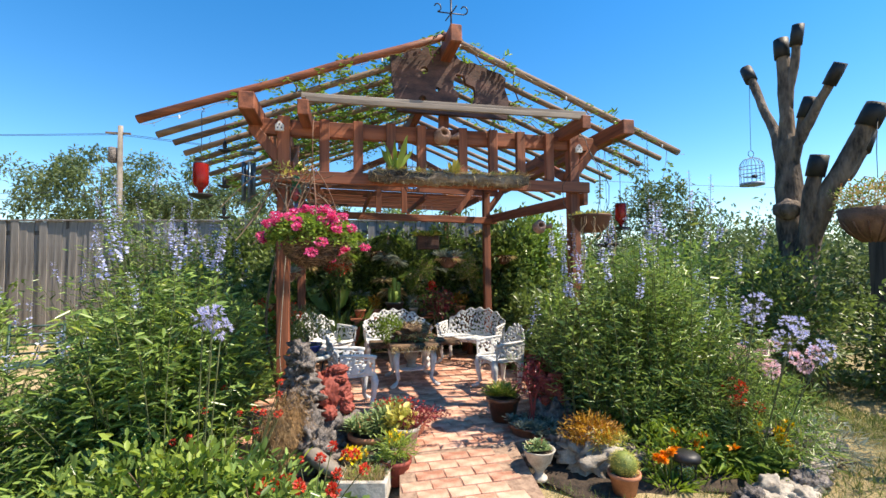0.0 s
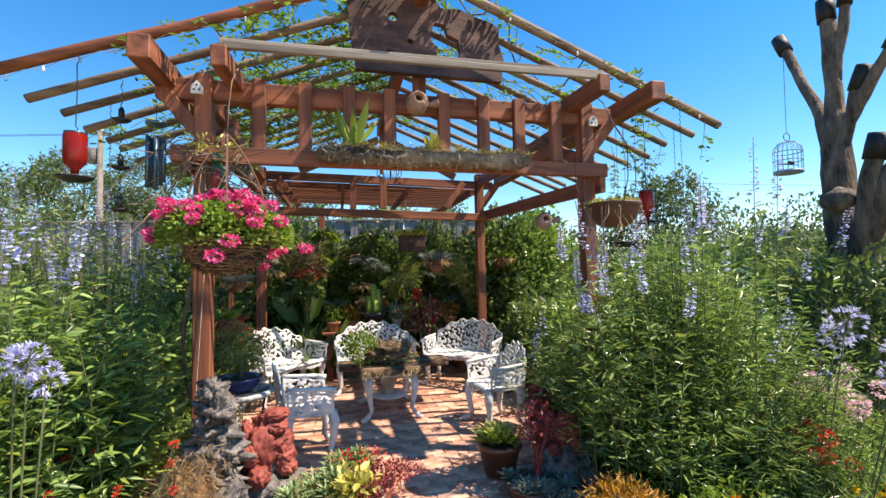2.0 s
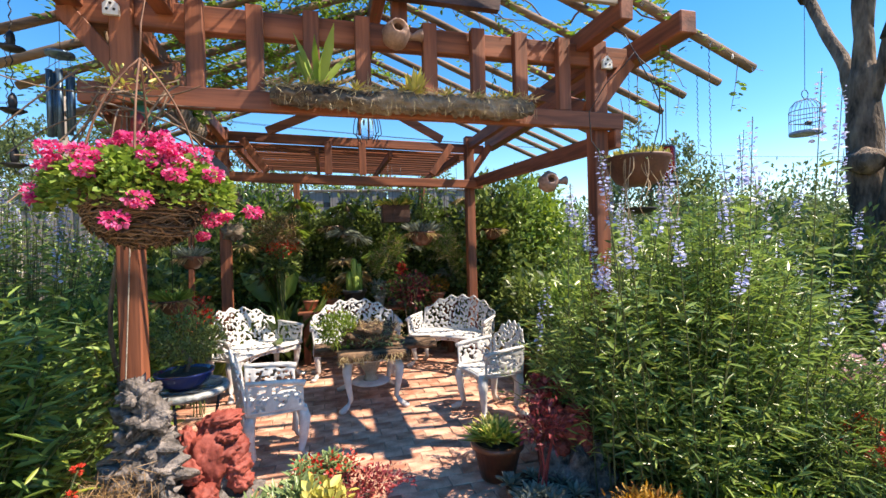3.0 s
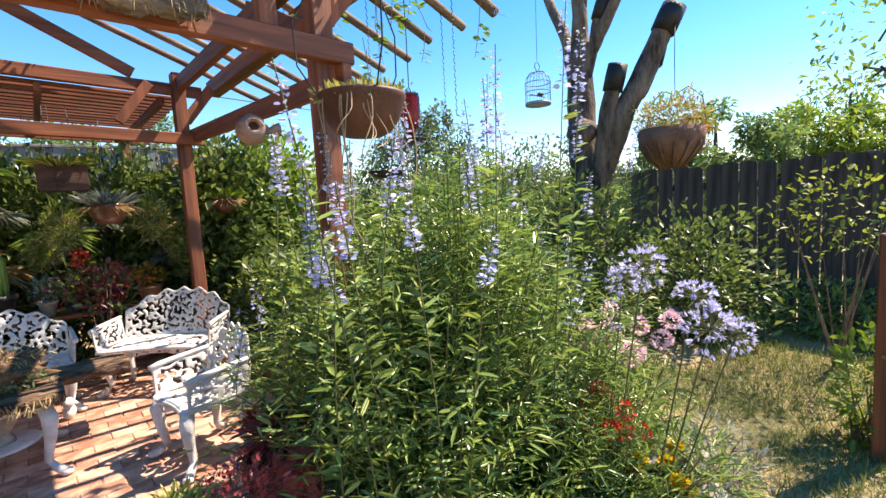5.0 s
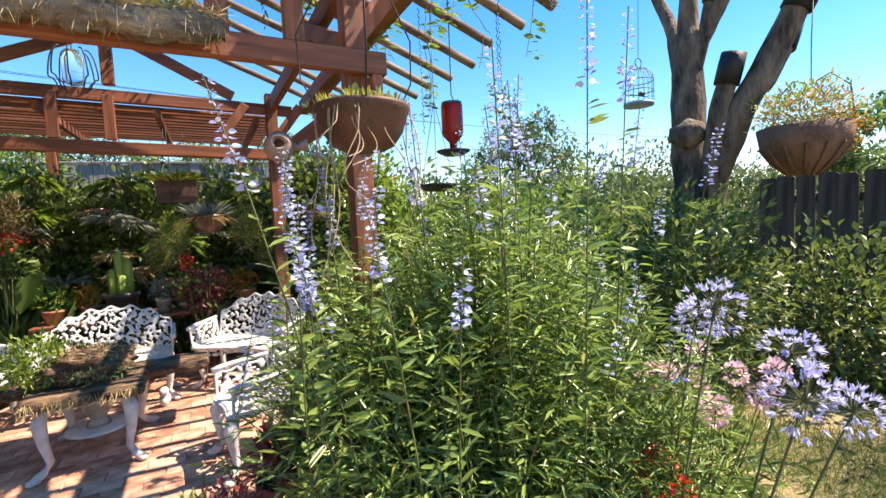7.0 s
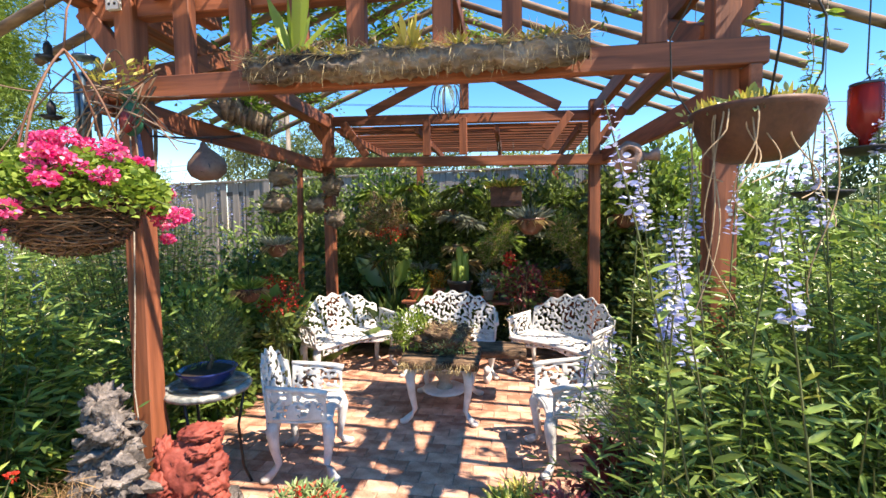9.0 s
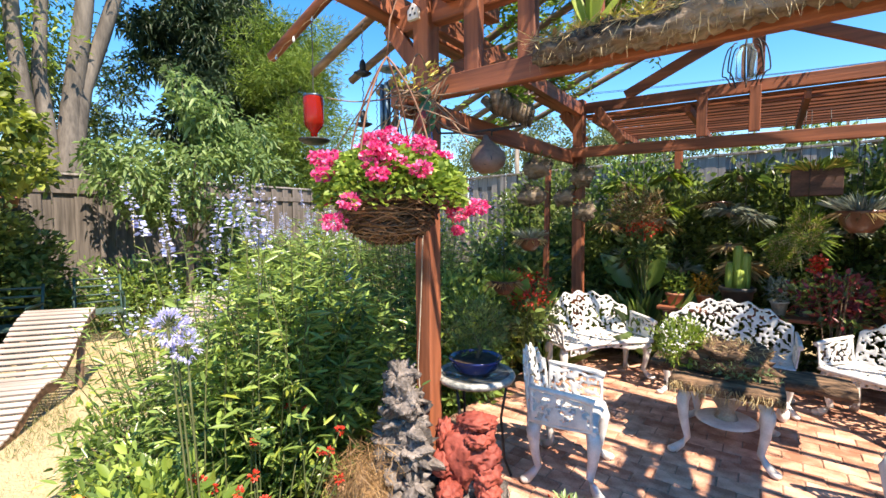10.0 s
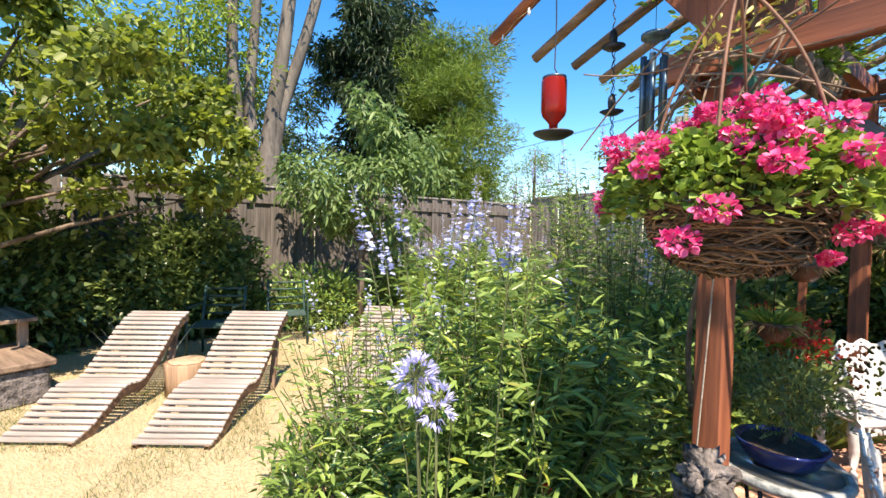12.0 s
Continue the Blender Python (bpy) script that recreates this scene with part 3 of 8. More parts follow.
# ---- large plants ----
def stemmed_bush(name, label, category, area, count, height, leaf, slim, mat_, lean=0.25, per=70, bare=0.12, spikes=None, seed=1, dome=0.33, skirt=0.0, rise=(-0.15, 0.95), low_west=False):
    """Stems from an area that fan out into a mound, leaves up each stem, flower spikes on some."""
    x0, x1, y0, y1 = area
    cx, cy = (x0 + x1) / 2, (y0 + y1) / 2
    ob = thing(name, pose(cx, cy, LAWN), label, category)
    segs, P, W, S = [], [], [], []
    fP, fW, fS = [], [], []
    for i in range(count):
        ring = rnd(0, 1) < skirt
        ang, edge = rnd(0, 6.283), (rnd(0.82, 1.08) if ring else math.sqrt(rnd(0, 1)))
        u, v = math.cos(ang), math.sin(ang)
        k = edge / max(abs(u), abs(v)) ** 0.55
        u, v = u * k, v * k
        ex, ey = u * (x1 - x0) / 2, v * (y1 - y0) / 2
        h = height * (1 - dome * min(edge, 1) ** 2.4) * rnd(0.80, 1.06) * (0.93 + 0.25 * noise.noise((ex * 1.3, ey * 1.3, seed)))
        if ring:
            h *= rnd(0.35, 0.85)
        if low_west and u < -0.15:
            h *= 1 - 0.42 * min(1, (-0.15 - u) / 0.4)
        bx, by = ex * 0.55, ey * 0.55
        tx, ty = ex + rnd(-lean, lean) * 0.6, ey + rnd(-lean, lean) * 0.6
        pts = [np.array([bx + (tx - bx) * t ** 1.4, by + (ty - by) * t ** 1.4, h * t]) for t in np.linspace(0, 1, 6)]
        segs.append((pts, 0.006, 0.0022))
        n = int(per * h / height * rnd(0.8, 1.2))
        t = bare + (1 - bare) * RNG.uniform(0, 1, n) ** 0.75
        idx = t * 5
        k = np.minimum(idx.astype(int), 4)
        q = np.array(pts)
        pos = q[k] + (q[k + 1] - q[k]) * (idx - k)[:, None]
        a = RNG.uniform(0, 2 * np.pi, n)
        w = np.stack([np.cos(a) + 0.3 * u, np.sin(a) + 0.3 * v, RNG.uniform(*rise, n)], 1)
        out_ = RNG.uniform(0, 0.11, n)[:, None] * np.stack([np.cos(a), np.sin(a), 0.3 * np.ones(n)], 1)
        P.append(pos + out_)
        W.append(w)
        S.append(leaf * RNG.uniform(0.5, 1.25, n) * (1.08 - 0.35 * t))
        if spikes and not ring and rnd(0, 1) < spikes[0]:
            top = pts[-1]
            L = rnd(*spikes[1])
            dirn = np.array([rnd(-0.25, 0.25), rnd(-0.25, 0.25), 1.0])
            segs.append(([top, top + dirn * L * 0.5, top + dirn * L + np.array([rnd(-.03, .03), rnd(-.03, .03), 0])], 0.003, 0.0015))
            m = int(L * spikes[2])
            tt = RNG.uniform(0.15, 1, m)
            aa = RNG.uniform(0, 2 * np.pi, m)
            fP.append(top + dirn * (L * tt)[:, None] + 0.008 * np.stack([np.cos(aa), np.sin(aa), 0 * aa], 1))
            fW.append(np.stack([np.cos(aa), np.sin(aa), RNG.uniform(-0.3, 0.6, m)], 1))
            fS.append(RNG.uniform(0.013, 0.028, m) * (1.25 - 0.6 * tt))
    sticks("stem_work", segs, stem_green, ob)
    leaves("foliage", np.concatenate(P), np.concatenate(W), np.concatenate(S), slim, mat_, ob, fold=0.35, droop=0.12)
    if fP:
        leaves("inflorescence", np.concatenate(fP), np.concatenate(fW), np.concatenate(fS), 0.75, pet_blue, ob, label="pale blue flower spikes")
    return ob


stem_green = surface("green_stem", (0.05, 0.075, 0.025), (0.16, 0.17, 0.07), 0.7, 10, bump=0)


def shrub(name, label, category, c, r, n, leaf, slim, mat_, hollow=0.45, twigs=40, base=None, droop=0.15, up=0.35, twig_mat=None):
    """A leafy mass on twigs from its base; c: centre above the lawn, r: half sizes."""
    bx, by = base or (c[0], c[1])
    ob = thing(name, pose(bx, by, LAWN), label, category)
    cc = np.array([c[0] - bx, c[1] - by, c[2] - LAWN])
    pos, d = scatter(n, cc, r, hollow)
    pos[:, 2] = np.maximum(pos[:, 2], 0.02)
    w = d * 0.7 + RNG.normal(size=(n, 3)) * 0.55 + np.array([0, 0, up])
    leaves("foliage", pos, w, leaf * RNG.uniform(0.55, 1.25, n), slim, mat_, ob, droop=droop, plain=mat_ in (leaf_far, leaf_dark))
    tips, _ = scatter(twigs, cc, np.asarray(r) * 0.95, 0.5)
    sticks("branching", [(arc((rnd(-0.05, 0.05), rnd(-0.05, 0.05), 0), (t[0], t[1], max(t[2], 0.05)), -0.08 * r[2], 6), 0.009, 0.002) for t in tips], twig_mat or vinewood, ob, 4)
    return ob


def crown_leaves(clumps, per, leaf, spread, droop_dir=0.0):
    P, W = [], []
    for c, s in clumps:
        p, d = scatter(per, c, (s * spread, s * spread, s * spread * 0.8), 0.3)
        P.append(p)
        W.append(d * 0.6 + RNG.normal(size=d.shape) * 0.6 + np.array([0, 0, droop_dir]))
    P, W = np.concatenate(P), np.concatenate(W)
    return P, W, leaf * RNG.uniform(0.55, 1.25, len(P))


def tree(name, label, base, height, crown_c, crown_r, clumps, per, leaf, slim, mat_, trunk_r=0.12, bark_mat=None, spread=0.55, limbs=9, droop=0.2, dd=0.0, hollow=0.5, fork=0.35):
    ob = thing(name, pose(base[0], base[1], LAWN), label, "tree")
    cc = np.array([crown_c[0] - base[0], crown_c[1] - base[1], crown_c[2] - LAWN])
    cen, _ = scatter(clumps, cc, crown_r, hollow)
    cl = [(c, rnd(0.7, 1.25) * min(crown_r) * 0.55) for c in cen]
    bm = bmesh.new()
    top = Vector(cc) * 0.9
    pts = [Vector((0, 0, 0)), Vector((top.x * 0.1 + 0.03, top.y * 0.1, height * 0.25)), Vector((top.x * 0.3 - 0.04, top.y * 0.3, height * 0.5)), Vector((top.x * 0.7, top.y * 0.7, height * 0.75)), Vector((top.x, top.y, height))]
    tube(bm, pts, [trunk_r * 1.25, trunk_r, trunk_r * 0.8, trunk_r * 0.5, trunk_r * 0.15], 12)
    for i in range(limbs):
        t = fork + (0.95 - fork) * i / max(limbs - 1, 1)
        k = min(int(t * 4), 3)
        s = pts[k].lerp(pts[k + 1], t * 4 - k)
        e = Vector(cl[i % len(cl)][0])
        mid = (s + e) / 2 + Vector((rnd(-.1, .1), rnd(-.1, .1), 0.12 * height * 0.3))
        tube(bm, [s, mid, e], [trunk_r * 0.42 * (1.1 - t), trunk_r * 0.28 * (1.1 - t), 0.008], 7)
    part("trunk", bm, bark_mat or bark, ob)
    P, W, S = crown_leaves(cl, per, leaf, spread, dd)
    leaves("crown", P, W, S, slim, mat_, ob, droop=droop, plain=math.dist(base, (0, 0)) > 9)
    return ob


# big blue-flowering salvia in front of the east post, and the bed to the west
stemmed_bush("salvia_bush", "tall green salvia bush with narrow leaves and blue flower spikes", "bush", (0.90, 2.95, -1.10, 0.45), 540, 1.66, 0.100, 0.165, leaf_salvia, per=140, bare=0.03, spikes=(0.06, (0.15, 0.4), 110), seed=2, dome=0.42, skirt=0.26, rise=(-0.35, 1.1))
stemmed_bush("milkweed_bush", "dense leafy milkweed bush with long narrow leaves", "bush", (-3.2, -1.40, -1.0, 0.45), 330, 1.55, 0.125, 0.21, leaf_milk, per=85, bare=0.04, spikes=(0.04, (0.2, 0.35), 130), seed=5, dome=0.36, skirt=0.2, rise=(-0.45, 0.9), low_west=True)
stemmed_bush("salvia_bush", "airy pale salvia with tall blue flower spikes", "bush", (-3.6, -1.9, 0.5, 2.6), 200, 2.25, 0.09, 0.24, leaf_salvia, per=80, spikes=(0.22, (0.2, 0.4), 150), seed=8)
stemmed_bush("tall_border_plant", "tall leafy border plants with pale flower spikes by the fence", "flowers", (-6.7, -5.0, 1.3, 3.4), 120, 1.75, 0.13, 0.3, leaf_milk, per=60, spikes=(0.35, (0.2, 0.4), 200), seed=11)
stemmed_bush("airy_border_plant", "loose thin-stemmed plants with pale green leaves at the lawn's edge", "plant", (-3.65, -2.7, -1.1, -0.1), 60, 1.2, 0.10, 0.2, leaf_milk, per=40, bare=0.15, spikes=(0.25, (0.15, 0.3), 110), seed=14, dome=0.2)

# trees
tree("maple_tree", "broad-leaved maple with low spreading branches", (-7.6, -4.0), 3.0, (-6.9, -2.35, 2.75), (1.75, 2.1, 1.15), 84, 230, 0.095, 0.72, leaf_maple, 0.12, limbs=34, spread=0.40)
tree("pear_tree", "young fruit tree with drooping pointed leaves", (-7.6, 1.5), 2.9, (-7.5, 1.7, 2.5), (1.0, 1.3, 1.1), 50, 130, 0.14, 0.36, leaf_pear, 0.06, droop=0.45)
tree("pine_tree", "bright green pine behind the fence", (-10.3, 5.3), 6.6, (-10.2, 5.5, 4.2), (1.3, 1.5, 2.6), 90, 480, 0.20, 0.09, leaf_pine, 0.16, dd=0.4, spread=0.75)
tree("eucalyptus_tree", "tall dark eucalyptus behind the fence", (-12.9, 4.4), 8.0, (-12.4, 4.7, 5.6), (1.7, 1.9, 2.5), 90, 330, 0.24, 0.2, leaf_euc, 0.22, bark_mat=palebark, droop=0.5)
tree("eucalyptus_tree", "tall dark eucalyptus behind the fence", (-15.6, 6.6), 10.0, (-15.4, 6.7, 7.0), (1.9, 1.9, 2.9), 60, 220, 0.24, 0.2, leaf_euc, 0.2, bark_mat=palebark, droop=0.5)


def tall_salvia(at, spots, label):
    """Single tall stalks that stand over a bush, each ending in a flower spike; spots: x, y, height."""
    ob = thing("tall_salvia", pose(*at, LAWN), label, "flowers")
    P, W, S, lP, lW = [], [], [], [], []
    for x, y, h in spots:
        lean = np.array([rnd(-0.24, 0.2), rnd(-0.25, 0.15), 0])
        pts = [np.array([x * 0.8, y * 0.8, 0]) + lean * t ** 2 + np.array([x * 0.2 * t, y * 0.2 * t, h * t]) for t in np.linspace(0, 1, 8)]
        sticks("stalk", [(pts, 0.0045, 0.002)], stem_green, ob, 4)
        q = np.array(pts)
        for k in range(44):
            t = rnd(0.3, 0.84)
            p = q[int(t * 7)] + (q[min(int(t * 7) + 1, 7)] - q[int(t * 7)]) * (t * 7 % 1)
            a = rnd(0, 6.28)
            lP.append(p)
            lW.append((math.cos(a), math.sin(a), rnd(0, 0.8)))
        for k in range(70):
            t = 0.865 + 0.135 * (int(rnd(0, 15)) + rnd(-0.18, 0.18)) / 15
            j = min(int(t * 7), 6)
            p = q[j] + (q[j + 1] - q[j]) * (min(t, 1) * 7 - j)
            a = rnd(0, 6.28)
            P.append(p + np.array([math.cos(a), math.sin(a), 0]) * 0.009)
            W.append((math.cos(a), math.sin(a), rnd(-0.4, 0.5)))
            S.append(rnd(0.012, 0.024) * (1.3 - 0.7 * (t - 0.87) / 0.13))
    leaves("foliage", np.array(lP), np.array(lW), rnd(0.04, 0.095, len(lP)), 0.26, leaf_salvia, ob, droop=0.15)
    leaves("inflorescence", np.array(P), np.array(W), np.array(S), 0.8, pet_blue, ob)


def stalk_spots():
    out = []
    for i in range(30):
        x, y = (rnd(-0.85, -0.5), rnd(-0.3, 0.25)) if i < 5 else (rnd(-0.85, 0.95), rnd(-0.45, 0.4))
        out.append((x, y, rnd(1.6, 2.3) * (0.86 if x < -0.3 else 1.0)))
    return out


tall_salvia((1.7, -0.6), stalk_spots(), "tall thin salvia stalks with pale blue flower spikes")
tall_salvia((-1.80, -0.80), [(rnd(-0.32, 0.30), rnd(-0.25, 0.30), rnd(1.62, 1.95)) for _ in range(9)], "tall pale blue salvia spikes over the milkweed")

# ---- planting round the patio, the pruned tree, distance ----
leaf_spec = dict(dark=leaf_dark, far=leaf_far, milk=leaf_milk, salvia=leaf_salvia, lime=leaf_lime, silver=leaf_silver)
HEDGE = [
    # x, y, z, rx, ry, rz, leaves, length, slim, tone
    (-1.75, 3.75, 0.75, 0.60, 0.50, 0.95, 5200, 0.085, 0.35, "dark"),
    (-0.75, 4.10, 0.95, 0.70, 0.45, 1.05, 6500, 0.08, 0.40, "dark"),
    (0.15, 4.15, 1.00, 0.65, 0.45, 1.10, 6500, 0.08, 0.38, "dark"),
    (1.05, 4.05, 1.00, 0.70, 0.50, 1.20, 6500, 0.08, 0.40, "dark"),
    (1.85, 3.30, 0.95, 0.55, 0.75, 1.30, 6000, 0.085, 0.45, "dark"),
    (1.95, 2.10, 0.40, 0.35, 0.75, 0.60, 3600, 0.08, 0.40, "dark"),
    (1.95, 1.20, 0.45, 0.32, 0.60, 0.62, 3200, 0.08, 0.35, "milk"),
    (2.55, 3.40, 1.75, 0.50, 0.60, 0.60, 1700, 0.09, 0.5, "lime"),
    (-2.05, 2.60, 0.50, 0.45, 0.70, 0.72, 3600, 0.09, 0.4, "dark"),
    (-1.95, 1.35, 0.40, 0.35, 0.65, 0.65, 3200, 0.08, 0.35, "milk"),
    (-3.0, 4.3, 0.6, 0.9, 0.6, 0.95, 3600, 0.09, 0.4, "salvia"),
    (-4.6, 4.6, 0.25, 0.9, 0.6, 0.5, 2200, 0.09, 0.4, "milk"),
    (-6.3, 3.6, 0.5, 0.9, 0.9, 0.75, 3200, 0.10, 0.35, "salvia"),
    (3.0, 3.4, 0.85, 0.8, 0.8, 1.15, 4200, 0.09, 0.35, "salvia"),
    (3.5, 1.1, 0.75, 0.8, 0.8, 1.0, 5200, 0.08, 0.3, "salvia"),
    (4.3, 2.6, 0.75, 0.9, 0.8, 1.05, 3800, 0.09, 0.4, "milk"),
    (5.4, 3.9, 0.85, 1.1, 0.8, 1.15, 3600, 0.10, 0.4, "far"),
    # next two take the dark leaf tone as shade below the pruned tree
    (5.0, 1.05, 0.80, 0.55, 0.7, 0.85, 2200, 0.08, 0.45, "dark"),
    (5.35, -0.35, 0.45, 0.50, 0.75, 0.72, 1500, 0.075, 0.42, "dark"),
    (6.0, -1.4, 0.12, 0.30, 0.8, 0.32, 1000, 0.085, 0.3, "milk"),
    (2.15, 3.00, 1.60, 0.45, 0.30, 0.75, 2200, 0.075, 0.42, "milk"),
    (-2.5, 4.4, 1.35, 0.75, 0.45, 0.95, 3600, 0.085, 0.4, "dark"),
    (-1.3, 4.7, 1.75, 0.75, 0.40, 0.75, 2600, 0.085, 0.4, "milk"),
    (4.2, 0.15, 0.75, 0.55, 0.55, 0.80, 2600, 0.07, 0.3, "dark"),
    # next three are added dark masses, standing for deep shade along the west fence
    (-8.2, -1.0, 0.75, 0.55, 1.1, 1.05, 5200, 0.10, 0.45, "dark"),
    (-8.2, -3.2, 0.85, 0.60, 1.2, 1.15, 5200, 0.10, 0.45, "dark"),
    (-8.3, -4.6, 1.5, 0.5, 1.5, 1.4, 5200, 0.10, 0.45, "dark"),
    (-7.9, 0.9, 0.35, 0.6, 0.9, 0.55, 2600, 0.10, 0.3, "milk"),
    (-8.3, 2.9, 0.45, 0.6, 1.0, 0.7, 2600, 0.10, 0.35, "milk"),
]
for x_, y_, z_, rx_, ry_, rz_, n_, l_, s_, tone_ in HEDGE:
    what = {"dark": ("shrub", "dense shrub with leaves toned dark as in deep shade"), "far": ("shrub", "loose pale green shrub"), "milk": ("leafy_bush", "mid-green leafy bush in the border"), "salvia": ("leafy_bush", "fine-leaved green bush catching the sun"), "lime": ("climber", "bright green climber over the pergola side"), "silver": ("shrub", "silver-leaved shrub")}[tone_]
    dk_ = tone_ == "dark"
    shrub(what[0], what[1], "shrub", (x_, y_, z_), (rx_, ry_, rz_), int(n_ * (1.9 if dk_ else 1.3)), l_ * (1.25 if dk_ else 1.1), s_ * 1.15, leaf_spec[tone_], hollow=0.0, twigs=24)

# low fill of border plants along the beds
BORDER = [(-3.0, -0.95, 0.05, 0.5, 0.3, 0.3, 1500, 0.09, 0.25, "milk"), (-2.0, -1.15, 0.05, 0.5, 0.3, 0.28, 1600, 0.10, 0.25, "milk"), (3.1, -0.2, 0.1, 0.5, 0.6, 0.35, 1800, 0.08, 0.25, "salvia"), (1.6, -1.1, 0.0, 0.45, 0.25, 0.2, 1200, 0.07, 0.3, "lime"), (2.75, -1.35, 0.0, 0.25, 0.2, 0.22, 700, 0.08, 0.1, "silver"), (2.35, -1.25, 0.08, 0.35, 0.35, 0.26, 1300, 0.10, 0.1, "salvia"), (2.95, -0.75, 0.08, 0.4, 0.4, 0.30, 1400, 0.09, 0.14, "salvia"), (-1.35, -1.25, 0.0, 0.35, 0.3, 0.3, 1400, 0.09, 0.3, "milk"), (-1.75, -1.22, 0.12, 0.45, 0.25, 0.34, 900, 0.085, 0.4, "lime")]
for x_, y_, z_, rx_, ry_, rz_, n_, l_, s_, tone_ in BORDER:
    shrub("border_plant", "low leafy plants filling the flower bed", "plant", (x_, y_, z_), (rx_, ry_, rz_), n_, l_, s_, leaf_spec[tone_], hollow=0.1, twigs=16)


def pruned_tree():
    ob = thing("pruned_tree", pose(4.85, 0.5, LAWN), "hard-pruned grey tree with black-sealed cut limbs", "tree")
    o = Vector((4.85, 0.5, LAWN))

    def limb(name, pts, radii, cap=True):
        bm = bmesh.new()
        q = [Vector(p) - o for p in pts]
        fine, fr = [], []
        for i in range(len(q) - 1):
            for k in range(5):
                fine.append(q[i].lerp(q[i + 1], k / 5))
                fr.append(radii[i] + (radii[i + 1] - radii[i]) * k / 5)
        fine.append(q[-1])
        fr.append(radii[-1])
        tube(bm, fine, fr, 16)
        for v in bm.verts:
            v.co += Vector((noise.noise(v.co * 3), noise.noise(v.co * 3 + Vector((5, 0, 0))), 0)) * 0.02 + Vector((noise.noise(v.co * 11), noise.noise(v.co * 11 + Vector((5, 0, 0))), 0)) * 0.008
        l = part(name, smooth(bm), bark, ob)
        if cap:
            d = (q[-1] - q[-2]).normalized()
            bm = bmesh.new()
            tube(bm, [q[-1] - d * 0.25, q[-1] - d * 0.1, q[-1] + d * 0.01, q[-1] + d * 0.012], [radii[-1] + 0.024, radii[-1] + 0.026, radii[-1] + 0.022, 0.01], 16)
            part("sealed_end", bm, tar, l, "black tar seal on the cut")
        return l

    limb("trunk", [(4.82, 0.45, -0.24), (4.82, 0.47, 0.8), (4.81, 0.5, 1.6), (4.85, 0.57, 2.05), (4.9, 0.61, 2.51), (4.9, 0.60, 2.95), (4.91, 0.6, 3.2)], [0.26, 0.18, 0.16, 0.155, 0.15, 0.13, 0.07], False)
    limb("limb", [(4.9, 0.66, 2.65), (4.95, 0.78, 3.12), (5.08, 1.12, 3.81), (5.15, 1.39, 4.36)], [0.085, 0.064, 0.052, 0.056])
    limb("limb", [(4.9, 0.6, 2.9), (4.92, 0.62, 3.7), (4.95, 0.67, 4.42)], [0.10, 0.08, 0.064])
    limb("limb", [(4.92, 0.58, 3.45), (4.95, 0.50, 4.12), (4.95, 0.43, 4.50)], [0.055, 0.05, 0.046])
    limb("limb", [(4.9, 0.59, 2.55), (4.9, 0.47, 2.95), (4.92, 0.23, 3.34), (4.95, -0.04, 3.78)], [0.085, 0.072, 0.056, 0.050])
    limb("limb", [(4.91, 0.44, 3.05), (4.92, 0.40, 3.25), (4.95, 0.32, 3.50)], [0.055, 0.058, 0.056])
    limb("limb", [(4.78, 0.40, 1.0), (4.75, 0.32, 1.58), (4.75, 0.22, 2.26), (4.78, 0.12, 2.70)], [0.115, 0.10, 0.082, 0.074])
    limb("limb", [(4.82, 0.42, 1.1), (4.78, 0.30, 1.65), (4.85, 0.10, 2.24), (5.0, -0.12, 2.76), (5.1, -0.30, 3.20)], [0.13, 0.12, 0.105, 0.10, 0.092])
    limb("limb", [(5.0, 0.02, 2.40), (5.12, -0.08, 2.70), (5.22, -0.10, 2.95)], [0.06, 0.07, 0.07])
    part("burl", smooth(lump(bmesh.new(), Vector((4.72, 0.50, 2.10)) - o, (0.13, 0.17, 0.13), 3, 0.2)), bark, ob, "rounded grey burl on the trunk")
    return ob


pruned_tree()

# trees beyond the garden
tree("distant_tree", "rounded pale green tree behind the garden", (7.9, 7.2), 3.6, (7.9, 7.2, 2.6), (1.5, 1.4, 1.5), 40, 130, 0.16, 0.35, leaf_far, 0.1)
tree("distant_tree", "broad grey-green tree beyond the fence", (11.5, 1.2), 3.0, (11.5, 1.2, 2.2), (1.5, 1.8, 0.9), 40, 130, 0.16, 0.4, leaf_pear, 0.12)
tree("distant_tree", "light green tree beyond the fence", (13.4, -0.8), 3.4, (13.4, -0.8, 2.25), (1.6, 1.7, 1.05), 54, 150, 0.16, 0.4, leaf_lime, 0.12)
tree("distant_tree", "light green tree beyond the fence", (12.0, -5.6), 3.8, (12.0, -5.6, 2.9), (1.8, 2.0, 1.4), 40, 120, 0.16, 0.4, leaf_far, 0.12)
tree("distant_tree", "grey-green tree behind the back fence", (-16.0, 29.0), 8.5, (-16.0, 29.0, 6.4), (4.4, 3.5, 2.9), 60, 170, 0.34, 0.35, leaf_far, 0.12)
tree("distant_tree", "grey-green tree behind the back fence", (-9.5, 28.5), 7.5, (-9.5, 28.5, 5.6), (3.8, 3.0, 2.4), 50, 170, 0.34, 0.35, leaf_far, 0.12)
tree("distant_tree", "rounded dark cypress-like tree far away", (-14.5, 13.5), 5.5, (-14.5, 13.5, 3.6), (1.6, 1.6, 2.3), 40, 160, 0.15, 0.2, leaf_pear, 0.12)
tree("distant_tree", "low pale tree behind the back fence", (-2.2, 9.5), 3.8, (-2.2, 9.5, 2.9), (1.7, 1.4, 1.0), 36, 120, 0.15, 0.35, leaf_far, 0.1)
